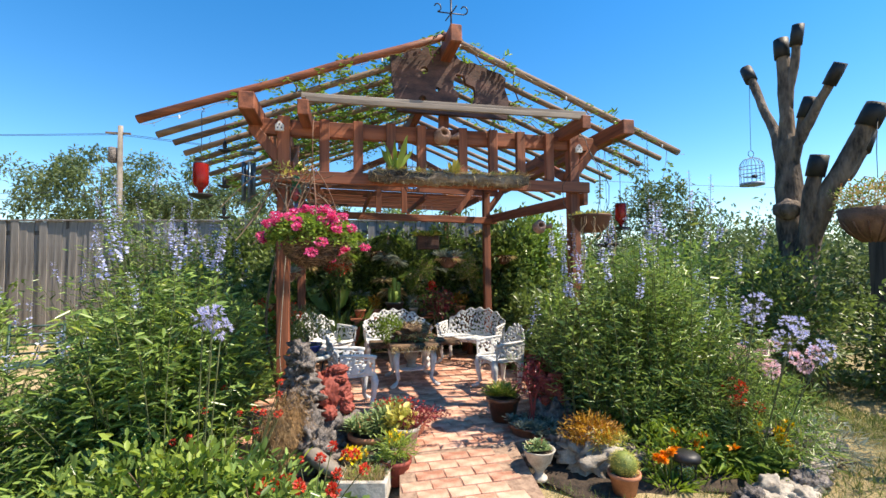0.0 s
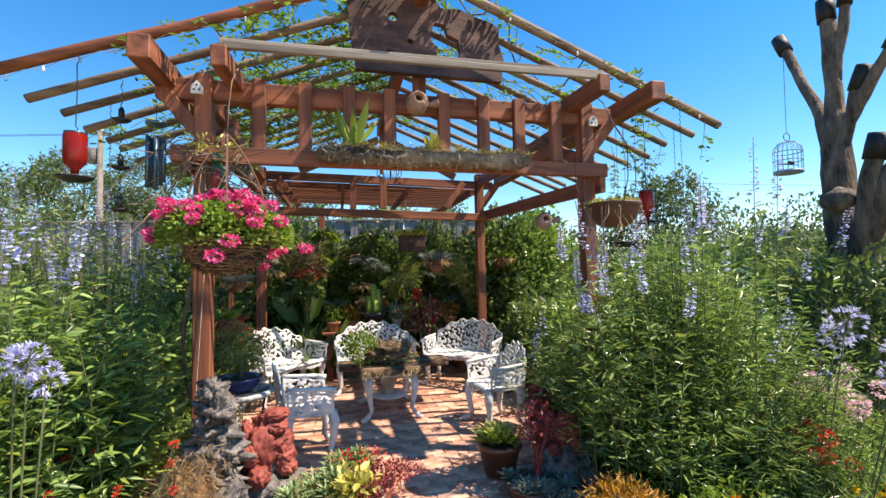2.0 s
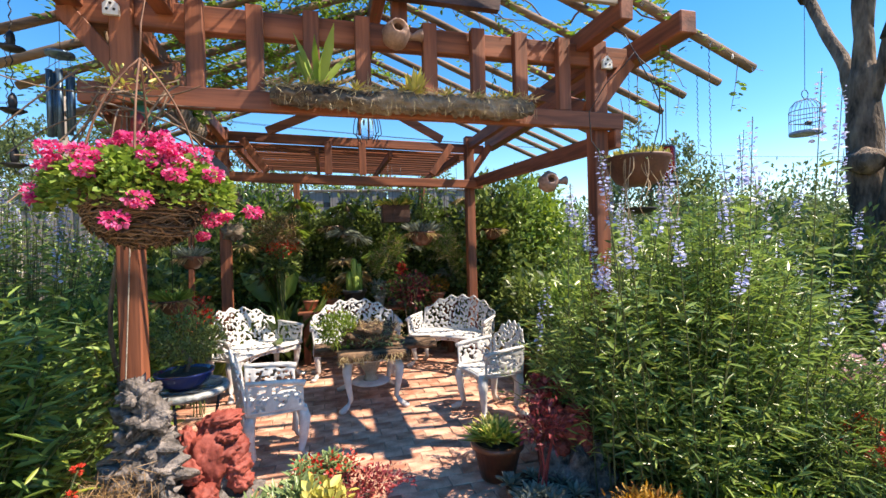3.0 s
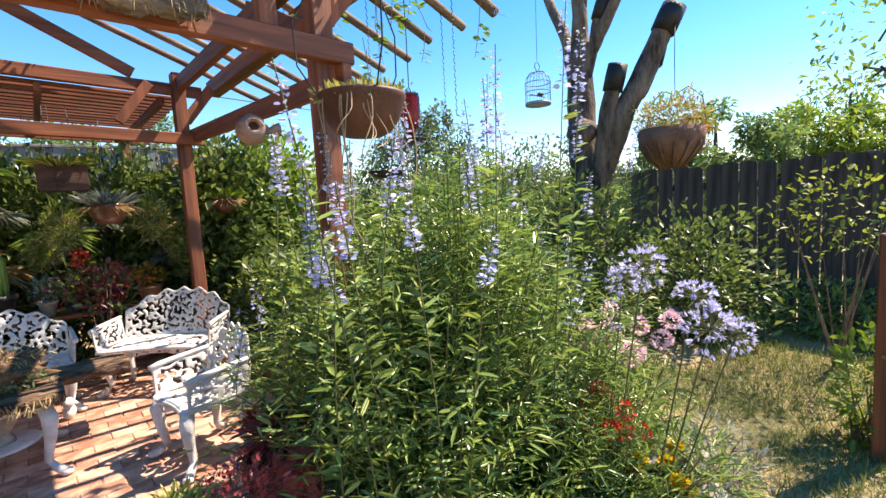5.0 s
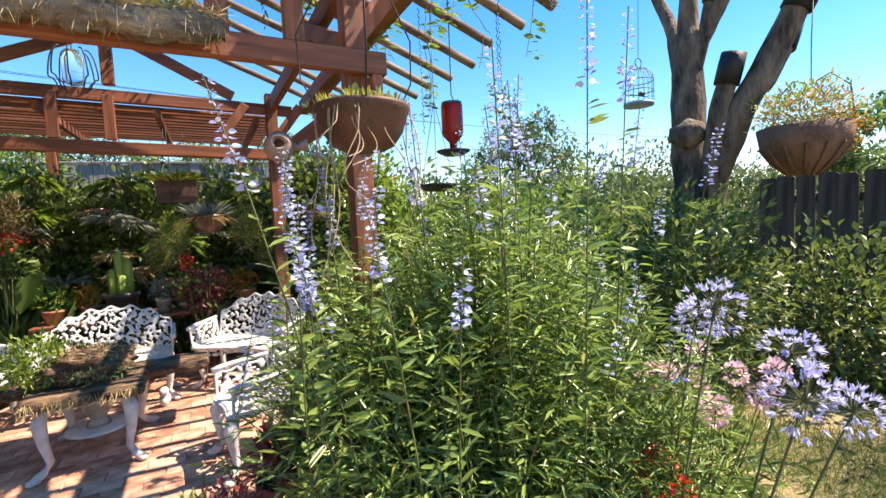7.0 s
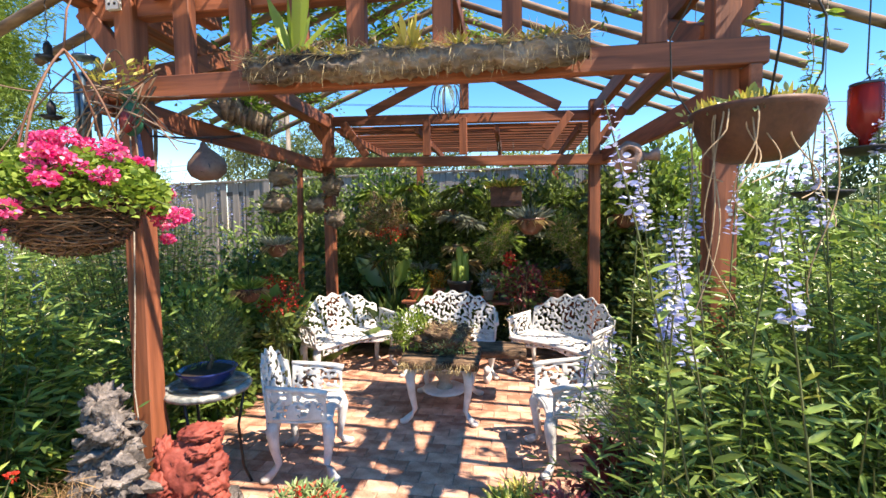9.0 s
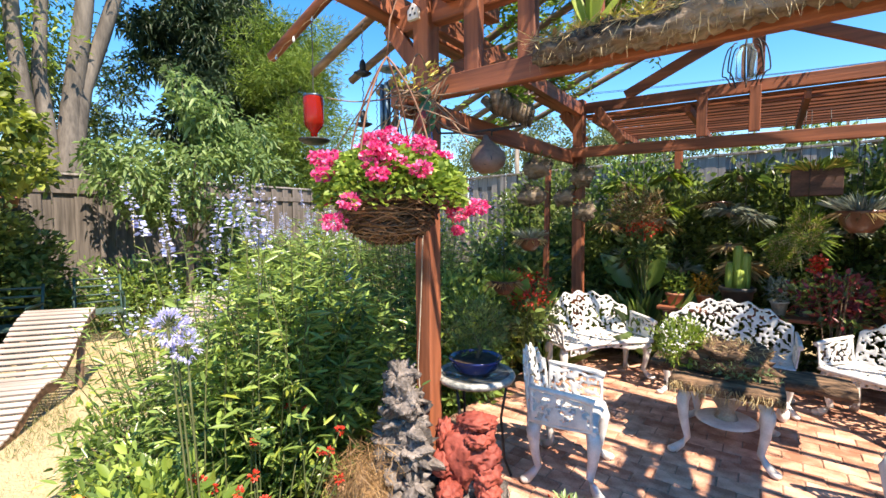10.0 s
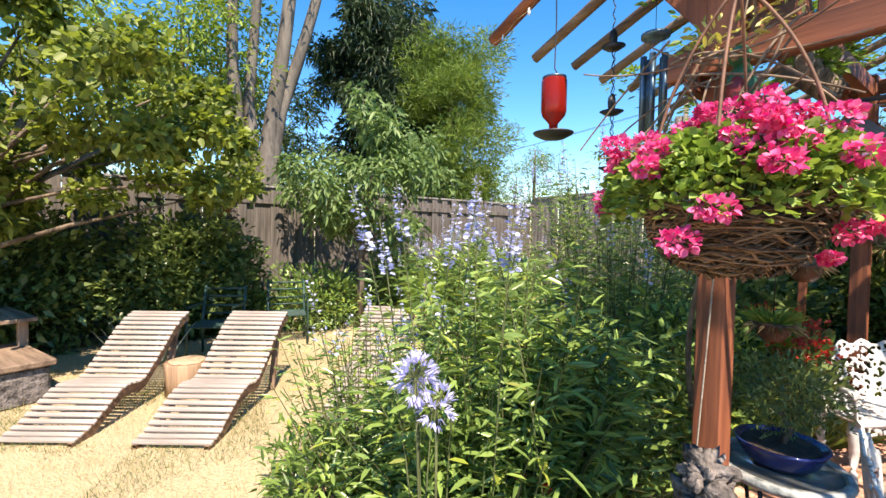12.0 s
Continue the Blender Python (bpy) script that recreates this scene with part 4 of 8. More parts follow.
tree("distant_tree", "low green tree behind the patio", (1.2, 8.0), 3.4, (1.2, 8.0, 2.3), (1.8, 1.2, 1.0), 36, 130, 0.15, 0.35, leaf_pear, 0.1)
for i_, (x_, y_, s_) in enumerate([(8, 9, 1.3), (10.5, 7.6, 2.2), (11.5, 6, 1.65), (12.2, 4, 1.65), (14.8, 5, 1.75), (14.5, 2.5, 1.65), (13.5, 7.2, 2.4), (5.5, 8.0, 1.8), (11, 12, 1.6), (9.5, 5.5, 1.1), (14, 8, 1.7), (17, 13, 2.0), (7, 14, 1.8), (6.5, 10, 1.5), (9, 10.5, 1.8), (12, 9, 1.9), (10, 7.5, 1.5), (15, 11, 2.3), (5, 12.5, 1.7), (8.5, 7.0, 1.3), (1, 16, 2.0), (20, 5, 2.2), (19, -4, 2.2), (-3, 18, 2.0), (16, -1, 1.75), (15, -3.2, 1.75), (15, 1.5, 1.65), (-13, -5.5, 2.8), (-13.5, -2, 2.6), (-14, 1.2, 2.6), (-15, 3.5, 2.6), (-15, 7.5, 2.6), (-14, 10.5, 2.3), (-18, -3, 2.6), (-16, -8, 2.6), (14, -9, 2.2)]):
    shrub("distant_hedge", "hazy green hedge at the end of the gardens", "hedge", (x_, y_, s_ * 0.55), (s_ * 1.7, s_ * 1.3, s_ * 0.85), 5200, 0.18, 0.42, leaf_far, hollow=0.2, twigs=12)


eucbark = surface("eucalyptus_bark", (0.05, 0.043, 0.037), (0.22, 0.19, 0.16), 0.85, 2.5, (1, 1, 0.25), 0.6, 25, depth=0.03)


def forked_eucalyptus():
    """Four pale leaning trunks from one root, crown far overhead."""
    ob = thing("eucalyptus_tree", pose(-11.5, 0.8, LAWN), "tall eucalyptus with four pale leaning trunks behind the fence", "tree")
    o = Vector((-11.5, 0.8, LAWN))
    tips = []
    for pts, r in ((((0.62, 0.0), (0.45, 2.4), (0.28, 5.1), (0.24, 6.8), (0.1, 10.5)), 0.17), (((0.80, 0.0), (0.70, 2.5), (0.65, 4.5), (0.79, 7.0), (1.0, 10.2)), 0.16), (((0.85, 0.0), (0.95, 2.5), (1.17, 4.2), (1.5, 7.2), (1.75, 10.4)), 0.24), (((0.95, 0.0), (1.05, 2.6), (1.36, 4.4), (2.18, 7.4), (2.7, 10.2)), 0.20)):
        bm = bmesh.new()
        q = [Vector((-11.5 + 0.15 * math.sin(z), y, z)) - o for y, z in pts]
        fine = [q[i].lerp(q[i + 1], k / 5) + Vector((0, 0.05 * noise.noise((i + k / 5, r * 30, 2)), 0)) for i in range(4) for k in range(5)] + [q[-1]]
        tube(bm, fine, [r * (1.15 - 0.75 * k / 20) * (1 + 0.07 * noise.noise((k, r * 50, 1))) for k in range(21)], 12)
        part("trunk", smooth(bm), eucbark, ob)
        tips.append(np.array(q[-1]))
    cl = [(t + RNG.normal(size=3) * np.array([1.1, 1.2, 0.7]), rnd(0.7, 1.1)) for t in tips for _ in range(14)]
    P, W, S = crown_leaves(cl, 170, 0.22, 0.9, -0.4)
    leaves("crown", P, W, S, 0.2, leaf_euc, ob, droop=0.5, plain=True)


forked_eucalyptus()
tree("distant_tree", "pale sunlit tree far behind the fence", (-13.2, -0.6), 7.0, (-13.2, -0.5, 6.0), (2.0, 2.1, 2.1), 60, 150, 0.18, 0.35, leaf_lime, 0.12)
tree("dark_tree", "dark-leaved tree far behind the fence", (-15.2, 2.3), 6.2, (-15.2, 2.2, 4.6), (1.8, 1.7, 2.0), 60, 150, 0.18, 0.3, leaf_dark, 0.14)
tree("dark_tree", "dense dark-leaved tree beside the fence", (-10.4, -6.5), 6.0, (-9.4, -5.0, 4.2), (2.2, 2.4, 2.0), 60, 200, 0.14, 0.5, leaf_dark, 0.2)
tree("crab_apple", "small thin-branched tree with sparse yellowish leaves", (5.0, -2.75), 2.75, (4.65, -2.0, 2.42), (0.72, 0.72, 0.50), 48, 13, 0.055, 0.5, leaf_lime, 0.045, limbs=11, spread=0.6, fork=0.45)

# neighbour's house over the west fence
hs = thing("house", pose(-16.5, -9.5, LAWN), "neighbour's pale house with a low brown roof", "house")
part("wall", boxed((-4, -5, 0), (4, 5, 3.0)), surface("pale_render", (0.46, 0.42, 0.37), (0.62, 0.58, 0.53), 0.9, 3, bump=0.2), hs)
bm = bmesh.new()
vs_ = [bm.verts.new(p) for p in ((-4.6, -5.6, 3.0), (4.6, -5.6, 3.0), (4.6, 5.6, 3.0), (-4.6, 5.6, 3.0), (0, -5.6, 4.6), (0, 5.6, 4.6))]
for f_ in ((0, 3, 2, 1), (0, 1, 4), (2, 3, 5), (1, 2, 5, 4), (3, 0, 4, 5)):
    bm.faces.new([vs_[k] for k in f_])
part("roof", bm, surface("brown_shingle", (0.10, 0.075, 0.06), (0.24, 0.19, 0.16), 0.9, 8, bump=0.5), hs)
win = part("window", boxed((4.001, 1.2, 1.2), (4.05, 2.9, 2.4)), surface("dark_glass", (0.03, 0.04, 0.05), (0.07, 0.08, 0.09), 0.15, 2, bump=0), hs)
part("frame", boxed((4.001, 2.9, 1.1), (4.08, 3.0, 2.5)), whitepaint, win)
part("frame", boxed((4.001, 1.1, 1.1), (4.08, 1.2, 2.5)), whitepaint, win)

# utility pole and wires
up_ = thing("utility_pole", pose(-12.4, 23.0, LAWN), "grey wooden utility pole with cross-arm", "pole")
bm = bmesh.new()
tube(bm, [(0, 0, 0), (0.02, 0, 4), (0, 0, 9.4)], [0.17, 0.15, 0.12], 10)
part("pole", bm, palebark, up_)
part("cross_arm", bar((-0.7, 0, 9.0), (0.5, 0, 9.0), 0.08, 0.10), greywood["x"], up_)
part("transformer", lathe(bmesh.new(), [(0, 7.4), (0.2, 7.4), (0.2, 8.2), (0, 8.25)], 16, pose(-0.35, 0, 0)), stone, up_)
for k_, (z_, dx_) in enumerate(((8.95, -0.6), (8.95, 0.3), (5.9, 0.0), (5.6, 0.0))):
    wire = thing("power_line", pose(0, 0, 0), "thin black overhead power line", "cable", "power lines")
    sticks("cable", [(arc((-60, 26, z_ - 0.4), (-12.4 + dx_, 23.0, z_ + LAWN), 0.6, 14), 0.012, 0.012), (arc((-12.4 + dx_, 23.0, z_ + LAWN), (48, 20, z_ - 1.5), 1.2, 20), 0.012, 0.012)], blackiron, wire, 4)

# ---- patio furniture ----
def fretwork(width, height, shape, cell=0.0095, thick=0.012, seed=0.0, bend=None, rim=0.022):
    """Cast openwork: a plate inside shape(u) <= height, pierced with leaf-like holes. bend maps (u, v, w) to a place."""
    bm = bmesh.new()
    nu, nv = int(width / cell), int(height / cell)
    vs = {}

    def inside(u, v):
        return 0 <= v <= shape(u) and abs(u) <= width / 2

    def vert(i, j, w):
        key = (i, j, w)
        if key not in vs:
            u, v = -width / 2 + i * width / nu, j * height / nv
            v = min(v, max(shape(u), 0.0))
            vs[key] = bm.verts.new(bend(u, v, (w - 0.5) * thick))
        return vs[key]

    keep = set()
    for i in range(nu):
        for j in range(nv):
            u, v = -width / 2 + (i + 0.5) * width / nu, (j + 0.5) * height / nv
            if not inside(u, v):
                continue
            edge = min(shape(u) - v, width / 2 - abs(u), v)
            a = noise.noise((u * 34 + seed, v * 34, 0.3 + seed))
            b = noise.noise((u * 58 + seed, v * 52, 7.7 + seed))
            solid = edge < rim or (a + 0.45 * b) < 0.10 or abs(a - b) < 0.035
            if solid:
                keep.add((i, j))
    for i, j in keep:
        for w in (0, 1):
            q = [vert(i, j, w), vert(i + 1, j, w), vert(i + 1, j + 1, w), vert(i, j + 1, w)]
            if len({tuple(round(c, 5) for c in k.co) for k in q}) == 4:
                bm.faces.new(q if w else q[::-1])
        for (di, dj), (p, r) in {(-1, 0): ((0, 0), (0, 1)), (1, 0): ((1, 1), (1, 0)), (0, -1): ((1, 0), (0, 0)), (0, 1): ((0, 1), (1, 1))}.items():
            if (i + di, j + dj) not in keep:
                a0, a1 = vert(i + p[0], j + p[1], 0), vert(i + r[0], j + r[1], 0)
                b0, b1 = vert(i + p[0], j + p[1], 1), vert(i + r[0], j + r[1], 1)
                if (a0.co - a1.co).length > 1e-5:
                    bm.faces.new((a0, a1, b1, b0))
    bmesh.ops.smooth_vert(bm, verts=list(bm.verts), factor=0.5, use_axis_x=True, use_axis_y=True, use_axis_z=True)
    bmesh.ops.recalc_face_normals(bm, faces=list(bm.faces))
    return smooth(bm)


def cabriole(x, y, top, sx, sy):
    """A curved cast leg with knee and scrolled foot."""
    bm = bmesh.new()
    pts = [(x, y, top), (x + sx * 0.02, y + sy * 0.02, top * 0.8), (x + sx * 0.012, y + sy * 0.012, top * 0.5), (x - sx * 0.004, y - sy * 0.004, top * 0.22), (x + sx * 0.018, y + sy * 0.018, 0.05), (x + sx * 0.05, y + sy * 0.05, 0.018)]
    tube(bm, pts, [0.036, 0.040, 0.028, 0.021, 0.022, 0.028], 10)
    lump(bm, (x + sx * 0.055, y + sy * 0.055, 0.02), (0.032, 0.032, 0.021), 2, 0.15)
    lump(bm, (x + sx * 0.02, y + sy * 0.02, top * 0.78), (0.034, 0.034, 0.06), 2, 0.35, 3)
    return bm


def settee(name, m, w, label, category, seat_z=0.385, back_h=0.40, depth=0.40, group=""):
    """A cast-iron seat with pierced back, arms and seat; it faces -y of its own."""
    s = thing(name, m, label, category, group)
    cur = 0.10 if w > 0.7 else 0.05
    back_y = depth / 2

    def bow(u):
        return back_y - cur * (2 * u / w) ** 2

    def crest(u):
        t = abs(2 * u / w)
        return back_h * (1 - 0.42 * t ** 2.6) + 0.016 * math.cos(t * 19) - 0.0

    part("backrest", fretwork(w, back_h + 0.03, crest, seed=w * 3.1, bend=lambda u, v, t: Vector((u, bow(u) + t + v * (0.20 if w > 0.7 else 0.10), seat_z + v))), iron_white, s)

    def front(u):
        return depth * (1 - 0.10 * (2 * u / w) ** 4)

    part("seat", fretwork(w * 0.98, depth, front, cell=0.012, seed=w, rim=0.05, thick=0.014, bend=lambda u, v, t: Vector((u, bow(u) - v * 0.97, seat_z + t - 0.012 * math.sin(v / depth * 3.14)))), iron_white, s)
    bm = bmesh.new()
    tube(bm, [(u, bow(u) - front(u) * 0.97, seat_z - 0.012) for u in np.linspace(-w / 2 * 0.98, w / 2 * 0.98, 17)], 0.014, 8)
    part("seat_rim", bm, iron_white, s)
    for sx in (-1, 1):
        def armtop(u):
            return 0.20 - 0.05 * (u / depth + 0.5) + 0.012 * math.cos(u * 40)
        part("arm", fretwork(depth * 0.86, 0.20, armtop, seed=sx * 5 + w, bend=lambda u, v, t, sx=sx: Vector((sx * (w / 2 - 0.008) + t + sx * v * 0.10, bow(w / 2) - depth * 0.43 - u, seat_z + v))), iron_white, s)
        bm = bmesh.new()
        tube(bm, [(sx * (w / 2 + 0.012), bow(w / 2) - k * depth * 0.88, seat_z + 0.205 - 0.03 * k - 0.06 * max(0, k - 0.8)) for k in np.linspace(0, 1, 7)], [0.013, 0.014, 0.015, 0.016, 0.017, 0.018, 0.020], 8)
        part("arm_rail", bm, iron_white, s)
        part("leg", cabriole(sx * (w / 2 - 0.05), -depth / 2 + 0.02, seat_z, sx, -1), iron_white, s)
        part("leg", cabriole(sx * (w / 2 - 0.06), bow(w / 2) - 0.03, seat_z, sx, 1), iron_white, s)
    part("apron", fretwork(w * 0.86, 0.07, lambda u: 0.07 - 0.03 * math.cos(u / w * 6.28), cell=0.010, seed=9 + w, rim=0.012, bend=lambda u, v, t: Vector((u, bow(u) - depth * 0.93 + t, seat_z - 0.015 - v))), iron_white, s)
    if w < 0.7:
        part("rear_apron", fretwork(w * 0.92, 0.11, lambda u: 0.11 - 0.03 * abs(math.sin(u * 30)), cell=0.010, seed=3.3, rim=0.04, bend=lambda u, v, t: Vector((u, bow(u) + t + 0.004, seat_z - 0.004 - v))), iron_white, s)
    return s


settee("garden_bench", pose(-1.12, 2.30, 0, 0, 0, 52), 0.95, "white cast-iron garden bench with pierced leafy back", "bench", group="benches round the table")
settee("garden_bench", pose(-0.06, 2.46, 0, 0, 0, 2), 0.92, "white cast-iron garden bench behind the plant table", "bench", group="benches round the table")
settee("garden_bench", pose(1.04, 2.30, 0, 0, 0, -42), 0.92, "white cast-iron garden bench in full sun", "bench", group="benches round the table")
settee("garden_chair", pose(-0.757, 0.586, 0, 0, 0, 100), 0.47, "white cast-iron armchair with a pierced back", "chair", seat_z=0.37, back_h=0.36, depth=0.40, group="white armchairs")
settee("garden_chair", pose(0.94, 0.84, 0, 0, 0, 280), 0.46, "white cast-iron armchair beside the salvia", "chair", seat_z=0.37, back_h=0.36, depth=0.40, group="white armchairs")


def slab(bm, x0, x1, y0, y1, z0, z1, seed):
    """A thick rough-edged plank."""
    nx, ny = 22, 7
    top, bot = {}, {}
    for i in range(nx + 1):
        for j in range(ny + 1):
            u, v = i / nx, j / ny
            e = 0.022 * noise.noise((u * 9, v * 5, seed)) + 0.012 * noise.noise((u * 25, v * 14, seed))
            x = x0 + (x1 - x0) * u + (e if i in (0, nx) else 0)
            y = y0 + (y1 - y0) * v + (e * 1.5 if j in (0, ny) else 0)
            top[i, j] = bm.verts.new((x, y, z1 + 0.008 * noise.noise((u * 12, v * 8, seed + 4)) - (0.006 if i in (0, nx) or j in (0, ny) else 0)))
            bot[i, j] = bm.verts.new((x + e * 0.5, y + e * 0.5, z0 + 0.014 * noise.noise((u * 16, v * 8, seed + 9))))
    for i in range(nx):
        for j in range(ny):
            bm.faces.new((top[i, j], top[i + 1, j], top[i + 1, j + 1], top[i, j + 1]))
            bm.faces.new((bot[i, j], bot[i, j + 1], bot[i + 1, j + 1], bot[i + 1, j]))
    for i in range(nx):
        bm.faces.new((top[i, 0], bot[i, 0], bot[i + 1, 0], top[i + 1, 0]))
        bm.faces.new((top[i, ny], top[i + 1, ny], bot[i + 1, ny], bot[i, ny]))
    for j in range(ny):
        bm.faces.new((top[0, j], top[0, j + 1], bot[0, j + 1], bot[0, j]))
        bm.faces.new((top[nx, j], bot[nx, j], bot[nx, j + 1], top[nx, j + 1]))
    return smooth(bm)


def make_table():
    t = thing("plant_table", pose(0.01, 1.52, 0), "white iron table with rough bark-edged plank tops", "table")
    for sx in (-1, 1):
        for sy in (-1, 1):
            part("leg", cabriole(sx * 0.20, sy * 0.26, 0.43, sx * 1.3, sy), iron_white, t)
    part("apron", boxed((-0.24, -0.30, 0.405), (0.24, 0.30, 0.435), bevel=0.01), iron_white, t)
    bm = lathe(bmesh.new(), [(0.0, 0.155), (0.165, 0.155), (0.185, 0.165), (0.165, 0.178), (0.0, 0.178)], 28)
    part("lower_shelf", bm, iron_white, t)
    part("tabletop", slab(bmesh.new(), -0.30, 0.30, -0.36, 0.12, 0.435, 0.50, 3.0), tablewood, t, "rough bark-edged plank")
    part("cross_plank", slab(bmesh.new(), -0.50, 0.66, 0.10, 0.40, 0.40, 0.465, 8.0), tablewood, t, "long weathered plank with bark edge")
    # coir fringe hanging from the edge
    P = np.stack([rnd(-0.30, 0.30, 500), np.where(RNG.uniform(0, 1, 500) < 0.7, -0.36, rnd(-0.36, 0.1, 500)), rnd(0.44, 0.50, 500)], 1)
    W = RNG.normal(size=(500, 3)) * 0.35 + np.array([0, -0.3, -0.7])
    leaves("bark_fringe", P, W, rnd(0.03, 0.07, 500), 0.08, leaf_dry, t)
    u = thing("urn", pose(0.01, 1.52, 0.178), "small tan stone urn under the table", "urn")
    part("body", lathe(bmesh.new(), [(0, 0), (0.07, 0), (0.06, 0.03), (0.045, 0.05), (0.08, 0.11), (0.095, 0.17), (0.08, 0.20), (0.07, 0.20), (0.06, 0.17), (0, 0.16)], 20), palestone, u)
    return t


make_table()


def rosette(c, n, r, mat_list):
    a = np.arange(n) * 2.39996
    k = np.sqrt((np.arange(n) + 0.6) / n)
    w = np.stack([np.cos(a) * k, np.sin(a) * k, 1.15 - k * 0.95], 1)
    return np.asarray(c) + np.stack([np.cos(a), np.sin(a), 0 * a], 1) * r * 0.06, w, r * (0.5 + 0.5 * k)


def rosettes(name, ob, cs, n, r, slim, mat_, label=""):
    P, W, S = zip(*[rosette(c, n, r * rnd(0.7, 1.2), None) for c in cs])
    leaves(name, np.concatenate(P), np.concatenate(W), np.concatenate(S), slim, mat_, ob, up=(0, 0, 1), fold=0.45, label=label)


def tuft(n, c, spread, length, rise=1.0, out=0.6):
    a = rnd(0, 2 * np.pi, n)
    k = np.sqrt(rnd(0, 1, n))
    pos = np.asarray(c) + np.stack([np.cos(a) * k * spread, np.sin(a) * k * spread, 0 * a], 1)
    w = np.stack([np.cos(a) * k * out, np.sin(a) * k * out, rise * np.ones(n)], 1) + RNG.normal(size=(n, 3)) * 0.15
    return pos, w, length * rnd(0.6, 1.15, n)


POT = [(0, 0), (0.68, 0), (0.95, 0.82), (1.06, 0.84), (1.06, 1.0), (0.94, 1.0), (0.90, 0.88), (0, 0.86)]
BOWL = [(0, 0), (0.45, 0), (0.8, 0.35), (1.0, 0.9), (1.03, 1.0), (0.95, 1.0), (0.85, 0.85), (0, 0.8)]
FOOT = [(0, 0), (0.55, 0), (0.5, 0.1), (0.28, 0.2), (0.3, 0.3), (0.75, 0.6), (1.0, 0.95), (1.06, 1.0), (0.95, 1.0), (0.85, 0.88), (0, 0.85)]


def pot(name, label, at, r, h, prof, mat_, category="potted plant", wob=0.0, m=None):
    ob = thing(name, m if m is not None else pose(*at), label, category)
    part("pot", lathe(bmesh.new(), [(a * r, b * h) for a, b in prof], 28, wob=wob, seed=at[0]), mat_, ob)
    bm = lathe(bmesh.new(), [(0, h * 0.80), (r * 0.88, h * 0.82), (r * 0.80, h * 0.90), (0, h * 0.93)], 18, wob=0.08)
    part("soil", bm, soil, ob)
    return ob


def leafy(ob, c, r, n, leaf, slim, mat_, hollow=0.3, up=0.5, name="foliage", droop=0.15):
    p, d = scatter(n, c, r, hollow)
    leaves(name, p, d * 0.7 + RNG.normal(size=d.shape) * 0.5 + np.array([0, 0, up]), leaf * rnd(0.6, 1.2, n), slim, mat_, ob, droop=droop)


def trough_on_table():
    t = thing("driftwood_planter", pose(0.02, 1.44, 0.50), "hollow driftwood piece holding small plants", "planter")
    part("log", lump(bmesh.new(), (0, 0, 0.10), (0.22, 0.14, 0.105), 4, 0.6, 2.4, 4.0), tablewood, t)
    leafy(t, (0.02, 0.0, 0.17), (0.21, 0.14, 0.06), 420, 0.045, 0.16, leaf_dry, name="dry_moss")
    leafy(t, (0.05, -0.10, 0.07), (0.22, 0.08, 0.06), 320, 0.035, 0.3, leaf_succ)
    leafy(t, (-0.27, 0.05, 0.15), (0.19, 0.16, 0.16), 1500, 0.04, 0.35, leaf_lime, name="trailing_leaves")


trough_on_table()


def bowl_table():
    t = thing("side_table", pose(-1.17, 0.24, 0), "round glass-topped side table with black iron legs", "table")
    part("tabletop", lathe(bmesh.new(), [(0, 0.60), (0.20, 0.60), (0.20, 0.612), (0, 0.612)], 36), clear_glass, t, "thick greenish glass top")
    part("rim", lathe(bmesh.new(), [(0.195, 0.585), (0.225, 0.585), (0.235, 0.605), (0.225, 0.622), (0.202, 0.622), (0.2015, 0.59)], 36), mosaic, t, "silvery mosaic rim")
    for k in range(3):
        a = k * 2.094 + 0.5
        bm = bmesh.new()
        tube(bm, [(0.19 * math.cos(a), 0.19 * math.sin(a), 0.59), (0.15 * math.cos(a), 0.15 * math.sin(a), 0.35), (0.17 * math.cos(a), 0.17 * math.sin(a), 0.1), (0.21 * math.cos(a), 0.21 * math.sin(a), 0.0)], 0.008, 8)
        part("leg", bm, blackiron, t)
    b = pot("bonsai_bowl", "cobalt-blue glazed bowl with a small dense shrub", (-1.17, 0.24, 0.612), 0.155, 0.10, BOWL, blueglaze)
    bm = bmesh.new()
    tube(bm, [(0, 0, 0.08), (0.03, 0.01, 0.15), (-0.02, 0.0, 0.24)], [0.016, 0.013, 0.008], 8)
    part("trunk", bm, bark, b)
    leafy(b, (0, 0.03, 0.28), (0.20, 0.18, 0.15), 2200, 0.03, 0.25, leaf_dark)


bowl_table()

st = thing("statuette", pose(0.33, 2.15, 0), "small white animal figurine on the pavers", "figurine")
bm = bmesh.new()
lump(bm, (0, 0, 0.055), (0.04, 0.055, 0.06), 3, 0.15)
lump(bm, (0, -0.035, 0.13), (0.035, 0.035, 0.04), 3, 0.1)
part("figure", bm, whitepaint, st)


